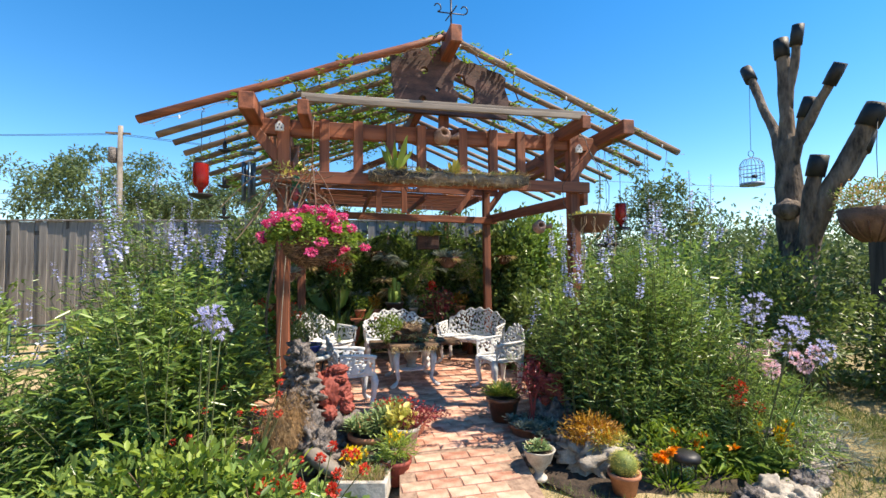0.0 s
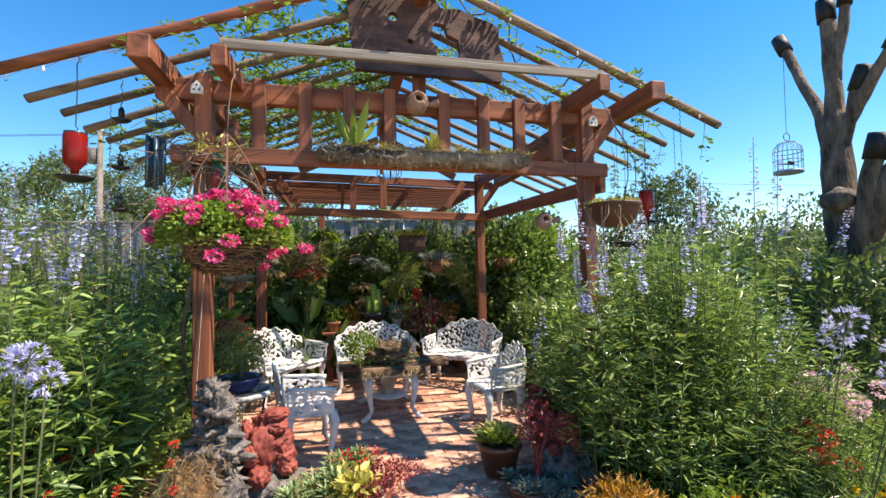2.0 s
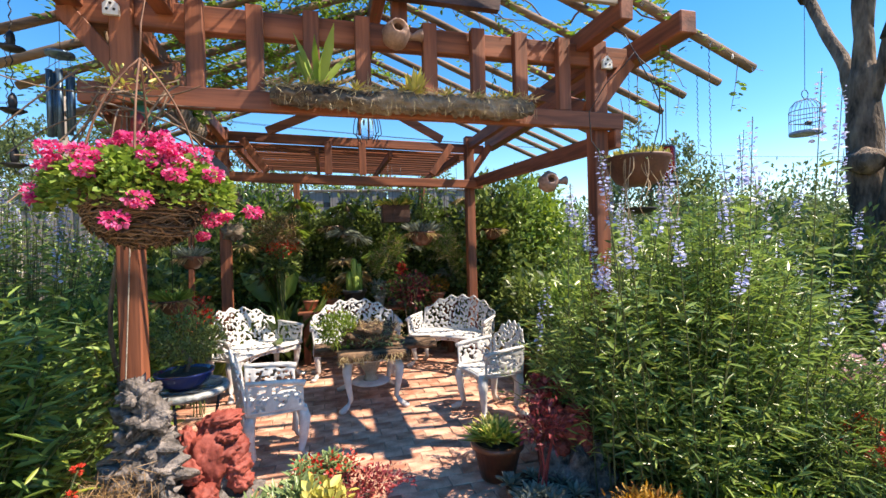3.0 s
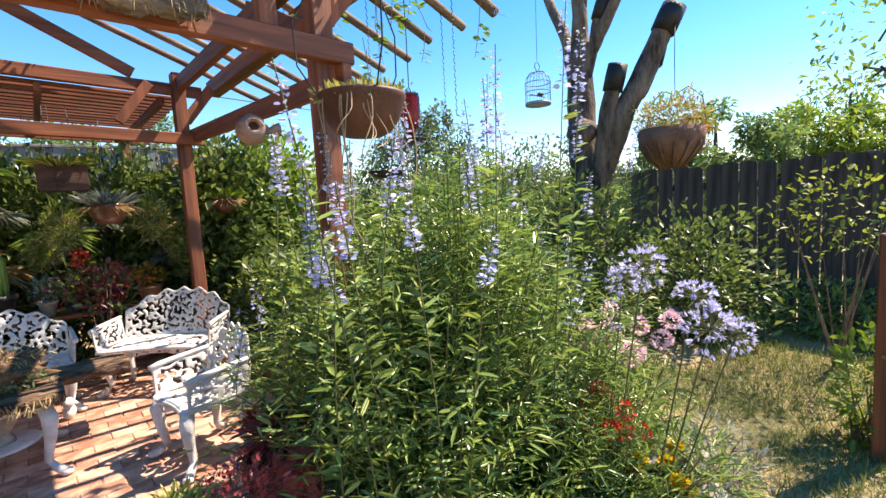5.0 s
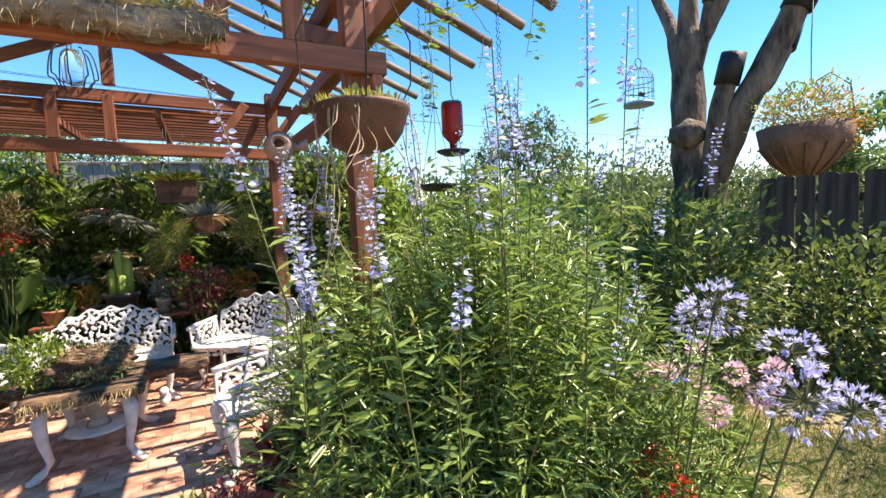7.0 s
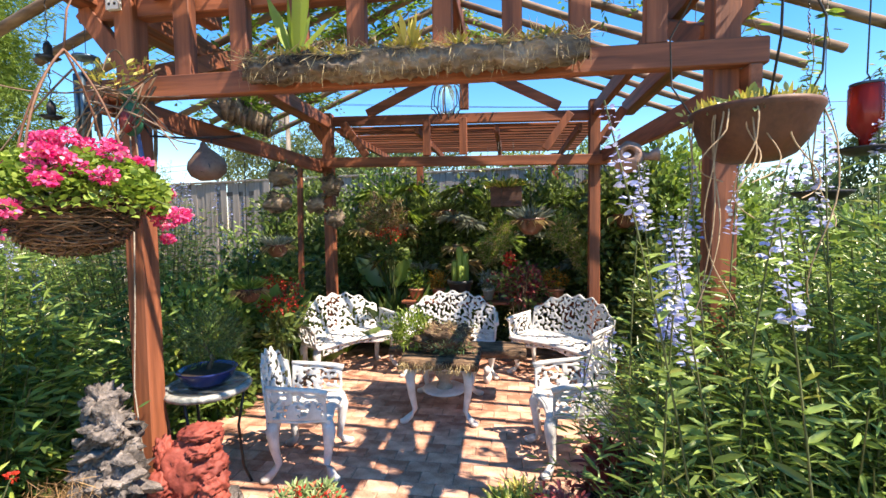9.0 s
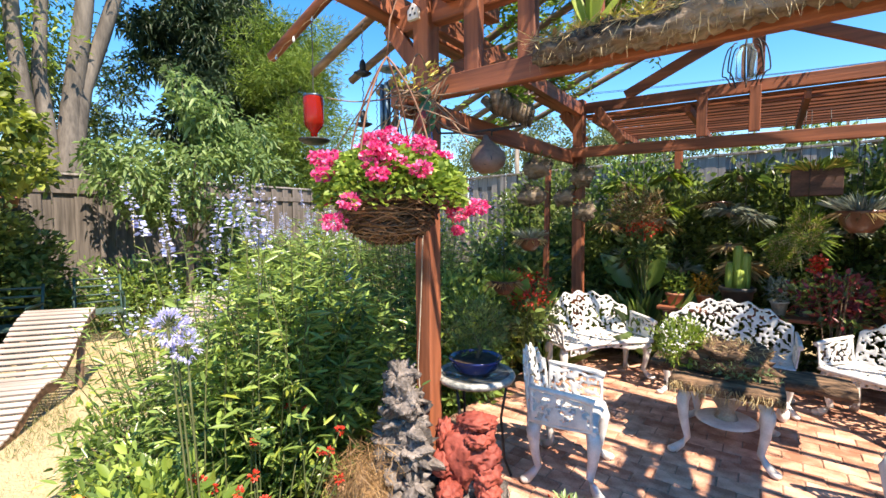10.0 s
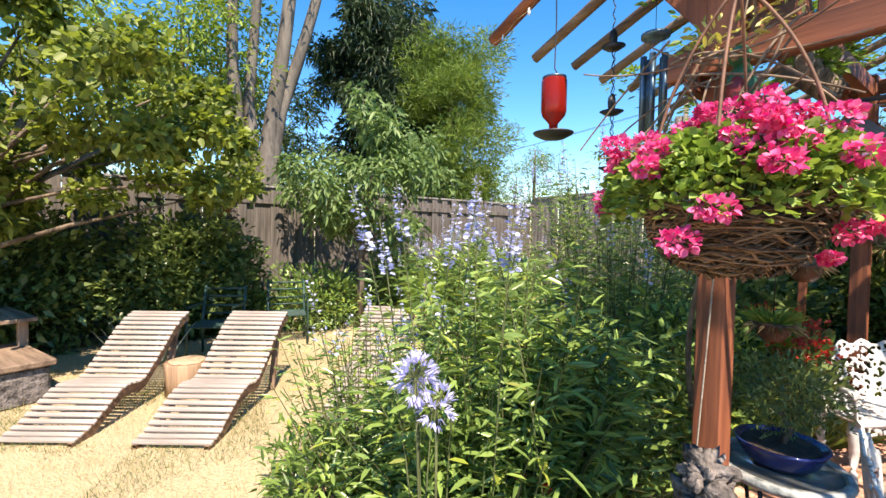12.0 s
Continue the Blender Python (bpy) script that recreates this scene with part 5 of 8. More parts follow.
def clay_beast(at, k, label, yaw):
    """A squat red clay animal statue, one mesh."""
    ob = thing("clay_statue", pose(*at, 0, 0, yaw), label, "statue")
    bm = bmesh.new()
    lumps = [((-0.01, -0.05, 0.19), (0.10, 0.08, 0.15), 0.35), ((0, 0.03, 0.13), (0.14, 0.12, 0.15), 0.3), ((0.035, -0.02, 0.30), (0.10, 0.09, 0.085), 0.35), ((0.05, -0.06, 0.37), (0.085, 0.07, 0.035), 0.3),
             ((0.05, -0.10, 0.30), (0.06, 0.05, 0.035), 0.3), ((-0.10, 0.0, 0.27), (0.045, 0.05, 0.085), 0.35), ((-0.11, -0.06, 0.17), (0.06, 0.07, 0.06), 0.3),
             ((0.07, -0.07, 0.21), (0.085, 0.07, 0.06), 0.4), ((0.09, -0.09, 0.13), (0.07, 0.07, 0.07), 0.4), ((0.10, -0.10, 0.06), (0.06, 0.08, 0.055), 0.3),
             ((-0.08, -0.12, 0.06), (0.06, 0.075, 0.06), 0.3)]
    for n_, (c, r, rough_) in enumerate(lumps):
        lump(bm, [v * k for v in c], [v * k for v in r], 4, rough_, 3.5, n_ * 1.7)
    part("figure", bm, redclay, ob)
    return ob

# ---- west lawn ----
railwood = wood("lounger_rail", (0.09, 0.045, 0.025), (0.30, 0.17, 0.10), "x", 0.75)


def lounger_profile(t):
    """Height of the seat over the lawn, along its length from foot (0) to head (1)."""
    def ease(k):
        k = min(max(k, 0.0), 1.0)
        return k * k * (3 - 2 * k)
    return 0.045 + 0.24 * ease(t / 0.42) - 0.035 * math.exp(-((t - 0.52) / 0.09) ** 2) + 0.46 * ease((t - 0.46) / 0.56)


def lounger(foot, head, w, label):
    a, b = Vector((*foot, LAWN)), Vector((*head, LAWN))
    d = b - a
    ob = thing("sun_lounger", Matrix.Translation(a) @ Matrix.Rotation(math.atan2(d.y, d.x), 4, "Z"), label, "lounger", "wavy loungers")
    L = d.length
    N = 27
    pts = [(L * i / 60, lounger_profile(i / 60)) for i in range(61)]
    acc = [0.0]
    for p, q in zip(pts, pts[1:]):
        acc.append(acc[-1] + math.dist(p, q))
    me = None
    for i in range(N):
        s = acc[-1] * (i + 0.5) / N
        k = next(j for j in range(60) if acc[j + 1] >= s)
        f = (s - acc[k]) / (acc[k + 1] - acc[k])
        x, z = (pts[k][0] + f * (pts[k + 1][0] - pts[k][0]), pts[k][1] + f * (pts[k + 1][1] - pts[k][1]))
        ang = math.degrees(math.atan2(pts[k + 1][1] - pts[k][1], pts[k + 1][0] - pts[k][0]))
        sw = acc[-1] / N * 0.66
        if me is None:
            o = part("slat", boxed((-sw / 2, -w / 2, -0.011), (sw / 2, w / 2, 0.011), bevel=0.004), slatwood["y"], ob)
            me = o.data
        else:
            o = new("slat", me)
            o.parent = ob
        o.matrix_local = pose(x, rnd(-0.006, 0.006), z, 0, -ang, rnd(-0.5, 0.5))
    for y in (-w / 2 + 0.03, w / 2 - 0.03):
        bm = bmesh.new()
        tp, bt = [], []
        for x, z in pts:
            tp.append([bm.verts.new((x, y + q, z - 0.012)) for q in (-0.017, 0.017)])
            bt.append([bm.verts.new((x, y + q, max(z - 0.095, 0.0))) for q in (-0.017, 0.017)])
        for i in range(60):
            bm.faces.new((tp[i][0], tp[i + 1][0], tp[i + 1][1], tp[i][1]))
            bm.faces.new((bt[i][0], bt[i][1], bt[i + 1][1], bt[i + 1][0]))
            bm.faces.new((tp[i][0], bt[i][0], bt[i + 1][0], tp[i + 1][0]))
            bm.faces.new((tp[i][1], tp[i + 1][1], bt[i + 1][1], bt[i][1]))
        part("side_rail", bm, railwood, ob)
    for y in (-w / 2 + 0.06, w / 2 - 0.06):
        part("leg", bar((L * 0.80, y, 0), (L * 0.90, y, lounger_profile(0.9) - 0.05), 0.04, 0.06), greywood["z"], ob)
    return ob


lounger((-4.36, -1.58), (-5.67, -0.60), 0.60, "wavy slatted wooden sun lounger bleached pale grey")
lounger((-4.97, -2.40), (-6.22, -1.49), 0.60, "wavy slatted wooden sun lounger bleached pale grey")
lounger((-4.02, -0.28), (-5.22, 0.78), 0.60, "wavy slatted wooden sun lounger half hidden by flowers")
sm = thing("stump_table", pose(-5.62, -1.32, LAWN), "short sawn tree stump used as a side table", "stump")
bm = bmesh.new()
lathe(bm, [(0, 0), (0.20, 0), (0.19, 0.16), (0.20, 0.31), (0.185, 0.325)], 24, wob=0.14, seed=3)
part("bark", bm, wood("stump_bark", (0.16, 0.09, 0.05), (0.46, 0.30, 0.18), "z", 0.8), sm)
part("top", lathe(bmesh.new(), [(0, 0.327), (0.17, 0.327), (0.165, 0.335), (0, 0.335)], 24, wob=0.14, seed=3), surface("sawn_end", (0.30, 0.20, 0.12), (0.58, 0.43, 0.28), 0.85, 12, bump=0.3), sm)


def iron_chair(at, yaw, label):
    ob = thing("iron_chair", pose(*at, 0, 0, yaw), label, "chair", "green iron chairs")
    for z in (0.42, 0.52, 0.62, 0.74, 0.84):
        bm = bmesh.new()
        tube(bm, [(-0.25, 0.24 + (z - 0.42) * 0.25, z), (0.25, 0.24 + (z - 0.42) * 0.25, z)], 0.014, 8)
        part("back_rail", bm, greenmetal, ob)
    for i in range(7):
        part("seat_slat", boxed((-0.26, -0.22 + i * 0.066, 0.41), (0.26, -0.175 + i * 0.066, 0.428)), greenmetal, ob)
    for sx in (-1, 1):
        bm = bmesh.new()
        tube(bm, [(sx * 0.26, 0.24, 0), (sx * 0.26, 0.24, 0.42), (sx * 0.26, 0.36, 0.88)], 0.017, 8)
        part("back_leg", bm, greenmetal, ob)
        bm = bmesh.new()
        tube(bm, [(sx * 0.27, -0.22, 0), (sx * 0.27, -0.22, 0.62), (sx * 0.27, -0.16, 0.66), (sx * 0.27, 0.28, 0.65)], 0.017, 8)
        part("front_leg", bm, greenmetal, ob)
    return ob


iron_chair((-6.9, -0.85, LAWN), 60, "dark green iron garden chair under the trees")
iron_chair((-7.2, 0.15, LAWN), 75, "dark green iron garden chair under the trees")
iron_chair((-4.45, 2.3, LAWN), 20, "green iron garden chair on the back lawn")
tb = thing("picnic_table", pose(-7.3, -3.15, LAWN, 0, 0, 20), "low weathered plank table with clutter", "table")
for i in range(5):
    part("plank", boxed((-0.7, -0.4 + i * 0.16, 0.66), (0.7, -0.25 + i * 0.16, 0.70)), greywood["x"], tb)
for sx in (-0.55, 0.55):
    for sy in (-0.3, 0.3):
        part("leg", boxed((sx - 0.04, sy - 0.04, 0), (sx + 0.04, sy + 0.04, 0.658)), greywood["z"], tb)
bn = thing("brick_planter", pose(-6.5, -2.75, LAWN, 0, 0, 20), "low grey planter box with leafy plants", "planter")
part("box", boxed((-0.5, -0.2, 0), (0.5, 0.2, 0.34), bevel=0.02), stone, bn)
part("ledge", boxed((-0.54, -0.24, 0.342), (0.54, 0.24, 0.40), bevel=0.01), greywood["x"], bn)
p_ = thing("fig_sapling", pose(-4.5, 0.75, LAWN), "young sapling with large bright green leaves", "plant")
sticks("stem", [(arc((0, 0, 0), (0.05, 0, 1.15), 0.0, 6), 0.012, 0.006)], bark, p_, 6)
P_, W_, S_ = tuft(46, (0.04, 0, 1.0), 0.12, 0.26, 0.5, 1.0)
P_[:, 2] += rnd(-0.25, 0.15, 46)
leaves("foliage", P_, W_, S_, 0.4, leaf_lime, p_, droop=0.2)
p_ = thing("iris_clump", pose(-6.9, -1.6, LAWN), "clump of sword-like grey-green leaves", "plant")
leaves("foliage", *tuft(120, (0, 0, 0), 0.2, 0.6, 1.0, 0.35), 0.06, leaf_silver, p_)
hp_ = pot("hanging_pot", "small terracotta pot on the west fence", (-8.85, -0.4, 1.75), 0.12, 0.16, POT, terracotta)
leafy(hp_, (0, 0, 0.24), (0.16, 0.16, 0.12), 200, 0.07, 0.3, leaf_milk)

# post and sapling at the lawn's east edge
ps = thing("wooden_post", pose(3.57, -1.93, LAWN), "short brown wooden post with a young plant", "post")
part("post", boxed((-0.045, -0.045, 0), (0.045, 0.045, 1.25), bevel=0.006), redwood["z"], ps)
shrub("citrus_sapling", "young sapling with yellow-green leaves by a post", "plant", (3.70, -1.84, 0.22), (0.17, 0.15, 0.38), 420, 0.07, 0.4, leaf_lime, twigs=12)
shrub("yellowing_shrub", "thin shrub with yellow and reddish leaves by the fence", "shrub", (5.05, -1.6, 1.2), (0.45, 0.5, 0.38), 420, 0.06, 0.5, leaf_maple, twigs=9)


def grass_tufts(name, label, area, n, mat_, length, keep):
    ob = tagged(thing(name, pose(0, 0, LAWN), label, "grass"), kind="stuff")
    x0, x1, y0, y1 = area
    xy = np.stack([rnd(x0, x1, n), rnd(y0, y1, n)], 1)
    ok = np.array([keep(x, y) for x, y in xy])
    rim = np.minimum(np.minimum(xy[:, 0] - x0, x1 - xy[:, 0]), np.minimum(xy[:, 1] - y0, y1 - xy[:, 1])) + np.array([0.5 * noise.noise((x * 1.5, y * 1.5, 2)) for x, y in xy])
    xy = xy[ok & (rnd(0, 0.9, n) < rim)]
    m = len(xy)
    pos = np.concatenate([xy, rnd(-0.01, 0.012, m)[:, None]], 1)
    leaves("blades", pos, RNG.normal(size=(m, 3)) * 0.55 + np.array([0, 0, 0.75]), length * rnd(0.5, 1.3, m), 0.07, mat_, ob, plain=True)


def off_beds(x, y):
    for bx, by, rx, ry in ((1.15, -0.92, 0.6, 0.52), (1.95, -1.05, 0.8, 0.46), (-0.98, -0.85, 0.4, 0.46), (-1.75, -0.85, 0.7, 0.42)):
        if ((x - bx) / rx) ** 2 + ((y - by) / ry) ** 2 < 1:
            return False
    return not (-0.60 < x < 0.5 and -1.87 < y < 0) and not (-1.75 < x < 1.75 and y > -0.65 and y < 3.6)


grass_tufts("east_grass", "patchy green and dry lawn grass", (2.2, 6.4, -4.5, 1.2), 110000, leaf_grass, 0.075, lambda x, y: off_beds(x, y) and noise.noise((x * 1.1, y * 1.1, 5)) > -0.18)
grass_tufts("east_dry_grass", "dry bleached lawn grass", (1.0, 6.4, -4.5, 1.2), 34000, leaf_dry, 0.05, lambda x, y: off_beds(x, y))
grass_tufts("west_dry_grass", "short bleached straw-coloured grass", (-8.5, -1.6, -4.5, 1.0), 70000, leaf_dry, 0.045, off_beds)
grass_tufts("path_grass", "dry grass at the foot of the path", (-2.4, 2.6, -4.4, -0.7), 46000, leaf_grass, 0.06, off_beds)

grass_tufts("west_green_grass", "patches of half-green lawn grass among the straw", (-7.5, -1.2, -4.2, 0.2), 60000, leaf_grass, 0.055, lambda x, y: off_beds(x, y) and noise.noise((x * 1.3, y * 1.3, 9)) > 0.12)

# ---- pots and rocks at the patio's edge ----
for x_, y_, rx_, ry_, seed_ in ((1.15, -0.92, 0.62, 0.55, 3.0), (1.95, -1.05, 0.85, 0.50, 7.0), (2.75, -0.75, 0.55, 0.50, 9.0), (-0.98, -0.85, 0.42, 0.50, 12.0), (-1.75, -0.85, 0.75, 0.45, 15.0)):
    bed = part("soil_bed", smooth(lump(bmesh.new(), (0, 0, 0), (rx_, ry_, 0.055), 4, 0.22, 1.6, seed_)), soil, None)
    bed.matrix_world = pose(x_, y_, LAWN - 0.012)
    tagged(bed, "dark bare soil of the flower bed", "flower bed", kind="structure")


def rock(at, r, mat_=None, seed=0.0, label="rough grey lava stone", rough=0.45):
    ob = thing("rock", pose(at[0], at[1], at[2] + r[2] * 0.62), label, "rock", "garden stones")
    part("stone", lump(bmesh.new(), (0, 0, 0), r, 4, rough, 2.8, seed), mat_ or stone, ob)
    return ob


# west rockery beside the post
rock((-0.98, -0.20, LAWN), (0.24, 0.20, 0.26), seed=1.0, rough=0.7)
rock((-1.22, -0.44, LAWN), (0.17, 0.15, 0.28), seed=2.0, rough=0.8)
rock((-1.02, -0.50, LAWN), (0.15, 0.14, 0.18), seed=3.0, rough=0.8)
clay_beast((-0.95, -0.20, 0.20), 1.0, "red clay statue of a squat pig on a stone", 35)
stackob = [((-1.16, -0.42, 0.22), (0.13, 0.12, 0.12)), ((-1.13, -0.43, 0.38), (0.12, 0.10, 0.10)), ((-1.17, -0.41, 0.51), (0.10, 0.09, 0.09)), ((-1.14, -0.43, 0.63), (0.085, 0.08, 0.08)), ((-1.18, -0.41, 0.74), (0.06, 0.06, 0.06)), ((-1.10, -0.55, 0.10), (0.12, 0.10, 0.11)), ((-1.02, -0.58, 0.02), (0.10, 0.10, 0.10))]
for i, (c, r) in enumerate(stackob):
    rock(c, r, seed=10.0 + i, label="knobbly grey stone in a stacked pile", rough=0.95)


def coir_heap():
    ob = thing("dry_coir_heap", pose(-1.27, -0.60, 0.0), "heap of brown coconut fibre on the rockery", "dry plant")
    n = 4200
    p, d = scatter(n, (0, 0, 0.22), (0.19, 0.15, 0.29), 0.2)
    p[:, 0] += (p[:, 2] - 0.2) * 0.28
    leaves("fibre", p, RNG.normal(size=(n, 3)) * 0.6 + np.array([0.1, -0.2, -0.6]), rnd(0.04, 0.10, n), 0.035, leaf_coir, ob)
    part("fibre_core", lump(bmesh.new(), (0.02, 0.03, 0.13), (0.15, 0.12, 0.25), 3, 0.35), dryfibre, ob)


coir_heap()

# west side pots
p_ = pot("succulent_pot", "terracotta pot full of green finger-leaved succulents", (-0.62, -0.38, LAWN), 0.17, 0.22, POT, terracotta)
rosettes("foliage", p_, [(rnd(-0.17, 0.17), rnd(-0.15, 0.15), 0.22 + rnd(0, 0.10)) for _ in range(52)], 16, 0.115, 0.2, leaf_succ)
p_ = pot("succulent_pot", "dark bowl of grey-green succulents with red flowers", (-0.42, -0.12, 0.0), 0.15, 0.14, BOWL, blackplastic)
rosettes("foliage", p_, [(rnd(-0.15, 0.15), rnd(-0.12, 0.12), 0.13 + rnd(0, 0.09)) for _ in range(36)], 14, 0.09, 0.26, leaf_succ)
leafy(p_, (0.05, -0.04, 0.23), (0.2, 0.12, 0.05), 160, 0.026, 0.6, pet_red, name="blossoms")
p_ = pot("pink_sedum_pot", "low bowl spilling over with rosy sedum", (-0.27, -0.28, 0.0), 0.12, 0.12, BOWL, terracotta)
leafy(p_, (0.05, 0.04, 0.15), (0.24, 0.15, 0.05), 900, 0.028, 0.5, leaf_red)
p_ = pot("yellow_coleus_pot", "cream pot with yellow and red leafy plants", (-0.36, -0.52, 0.0), 0.115, 0.17, POT, whiteplaster)
leafy(p_, (-0.04, 0, 0.22), (0.11, 0.1, 0.09), 160, 0.07, 0.55, leaf_yellow)
leafy(p_, (0.05, -0.02, 0.19), (0.09, 0.09, 0.06), 220, 0.05, 0.3, leaf_red, name="red_leaves")
p_ = pot("shallow_dish", "shallow stone dish of pale succulents", (-0.64, -0.68, LAWN), 0.2, 0.16, BOWL, stone, wob=0.1)
rosettes("foliage", p_, [(rnd(-0.15, 0.15), rnd(-0.15, 0.15), 0.15) for _ in range(16)], 16, 0.075, 0.42, leaf_succ)
leafy(p_, (-0.12, -0.08, 0.20), (0.08, 0.06, 0.05), 130, 0.03, 0.6, pet_yel, name="blossoms")


def stone_trough():
    ob = thing("stone_trough", pose(-0.70, -0.95, LAWN, 0, 0, -14) @ Matrix.Scale(0.75, 4), "white stone trough planted with dry grassy tufts", "planter")
    bm = bmesh.new()
    for lo, hi in (((-0.22, -0.15, 0), (0.22, -0.11, 0.19)), ((-0.22, 0.11, 0), (0.22, 0.15, 0.19)), ((-0.22, -0.109, 0), (-0.18, 0.109, 0.185)), ((0.18, -0.109, 0), (0.22, 0.109, 0.185)), ((-0.179, -0.109, 0.001), (0.179, 0.109, 0.03))):
        box(bm, lo, hi, bevel=0.012)
    part("trough", bm, whiteplaster, ob)
    part("soil", boxed((-0.178, -0.108, 0.031), (0.178, 0.108, 0.15)), soil, ob)
    a = [tuft(60, (x, y, 0.15), 0.05, 0.11, 1.0, 0.8) for x in (-0.13, -0.03, 0.06, 0.14) for y in (-0.05, 0.06)]
    leaves("grass", np.concatenate([q[0] for q in a]), np.concatenate([q[1] for q in a]), np.concatenate([q[2] for q in a]), 0.06, leaf_dry, ob)
    leafy(ob, (0, 0, 0.19), (0.19, 0.12, 0.05), 350, 0.05, 0.15, leaf_lime)


stone_trough()
p_ = pot("lavender_pot", "terracotta pot of yellow-flowering herbs", (-0.47, -0.82, LAWN), 0.105, 0.17, POT, redclay)
leafy(p_, (0, 0, 0.24), (0.12, 0.11, 0.11), 500, 0.06, 0.16, leaf_lime)
leafy(p_, (0, 0, 0.33), (0.08, 0.08, 0.03), 40, 0.03, 0.6, pet_yel, name="blossoms")
lg = thing("driftwood", pose(-0.98, -0.72, LAWN + 0.05, 0, 0, -30), "bleached hollow driftwood branch", "driftwood")
bm = bmesh.new()
tube(bm, [(-0.22, 0, 0.2), (-0.1, 0.01, 0.15), (0.06, -0.02, 0.09), (0.2, 0, 0.03)], [0.05, 0.06, 0.055, 0.035], 12)
part("branch", bm, palebark, lg)
sp = thing("garden_speaker", pose(-0.86, -1.22, LAWN), "small grey ribbed garden speaker in the flowers", "speaker")
part("body", lathe(bmesh.new(), [(0, 0), (0.07, 0), (0.075, 0.05), (0.062, 0.055), (0.078, 0.08), (0.078, 0.10), (0.05, 0.12), (0, 0.12)], 20), surface("grey_plastic", (0.12, 0.14, 0.17), (0.24, 0.27, 0.30), 0.5, 6, bump=0.1), sp)

# east side pots
p_ = pot("pedestal_urn", "cream footed urn with mixed succulents", (0.53, -1.02, LAWN), 0.11, 0.215, FOOT, whiteplaster)
rosettes("foliage", p_, [(rnd(-0.08, 0.08), rnd(-0.07, 0.07), 0.20 + rnd(0, 0.05)) for _ in range(16)], 14, 0.06, 0.3, leaf_succ)
rock((0.98, -0.98, LAWN), (0.23, 0.19, 0.15), palestone, 31.0, "pale hollow rock used as a planter", 0.7)
fp = thing("rusty_sedum", pose(0.98, -0.98, 0.05), "orange and yellow sedum growing on a rock", "plant")
leafy(fp, (0, 0, 0.11), (0.20, 0.15, 0.11), 1300, 0.05, 0.25, leaf_rust)
leafy(fp, (0.06, -0.1, 0.07), (0.15, 0.07, 0.06), 420, 0.055, 0.14, leaf_yellow, name="yellow_leaves")


def cactus_pot():
    ob = pot("cactus_pot", "round spiny cactus in a terracotta pot", (0.98, -1.36, LAWN), 0.10, 0.15, POT, terracotta, "cactus")
    bm = bmesh.new()
    prof, n = [(0, 0.13), (0.055, 0.14), (0.075, 0.175), (0.078, 0.21), (0.06, 0.255), (0.03, 0.275), (0, 0.278)], 32
    lathe(bm, prof, n)
    for v in bm.verts:
        a = math.atan2(v.co.y, v.co.x)
        k = 1 + 0.09 * math.cos(a * 16)
        v.co.x *= k
        v.co.y *= k
    part("cactus", bm, surface("cactus_skin", (0.10, 0.14, 0.03), (0.26, 0.30, 0.07), 0.6, 9, bump=0.2), ob)
    n = 1100
    a, z = rnd(0, 6.28, n), rnd(0.15, 0.275, n)
    r = 0.08 * np.sqrt(np.clip(1 - ((z - 0.20) / 0.078) ** 2, 0.02, 1))
    P = np.stack([np.cos(a) * r, np.sin(a) * r, z], 1)
    leaves("spines", P, np.stack([np.cos(a), np.sin(a), (z - 0.19) * 8], 1) + RNG.normal(size=(n, 3)) * 0.3, 0.028, 0.04, leaf_yellow, ob)


cactus_pot()
p_ = pot("bromeliad_pot", "dark pot of yellow-green bromeliads", (0.60, -0.12, 0.0), 0.15, 0.22, POT, browngl)
rosettes("foliage", p_, [(rnd(-0.1, 0.1), rnd(-0.1, 0.1), 0.22 + rnd(0, 0.05)) for _ in range(9)], 18, 0.16, 0.16, leaf_yellow)
rosettes("green_leaves", p_, [(rnd(-0.1, 0.1), rnd(-0.1, 0.1), 0.22 + rnd(0, 0.05)) for _ in range(7)], 18, 0.16, 0.16, leaf_lime)
p_ = pot("red_flower_pot", "brown bowl with fleshy rosettes and tall pink flower stalks", (0.72, -0.46, LAWN), 0.19, 0.20, BOWL, browngl)
rosettes("foliage", p_, [(rnd(-0.15, 0.15), rnd(-0.15, 0.15), 0.19) for _ in range(15)], 16, 0.10, 0.36, leaf_silver)
stk = [(arc((rnd(-0.04, 0.04), rnd(-0.04, 0.04), 0.18), (rnd(-0.1, 0.12), rnd(-0.08, 0.08), rnd(0.45, 0.62)), -0.02, 6), 0.006, 0.003) for _ in range(7)]
sticks("stalk", stk, leaf_red, p_, 5)
leafy(p_, (0.02, 0, 0.55), (0.13, 0.11, 0.14), 420, 0.035, 0.4, leaf_red, name="flower_plume")
for c_, r_, s_ in (((0.88, -0.72, LAWN), (0.17, 0.15, 0.12), 41), ((0.62, -0.78, LAWN), (0.10, 0.10, 0.08), 42), ((1.22, -1.02, LAWN), (0.14, 0.12, 0.10), 43)):
    rock(c_, r_, stone, float(s_))
p_ = pot("rosette_pot", "brown pot of flat silver rosettes", (0.78, -0.62, LAWN), 0.13, 0.17, BOWL, browngl)
rosettes("foliage", p_, [(rnd(-0.1, 0.1), rnd(-0.1, 0.1), 0.165) for _ in range(10)], 16, 0.085, 0.45, leaf_silver)
p_ = pot("tall_clay_pot", "tall red clay pot behind the bromeliads", (0.98, -0.10, 0.0), 0.13, 0.34, POT, redclay)
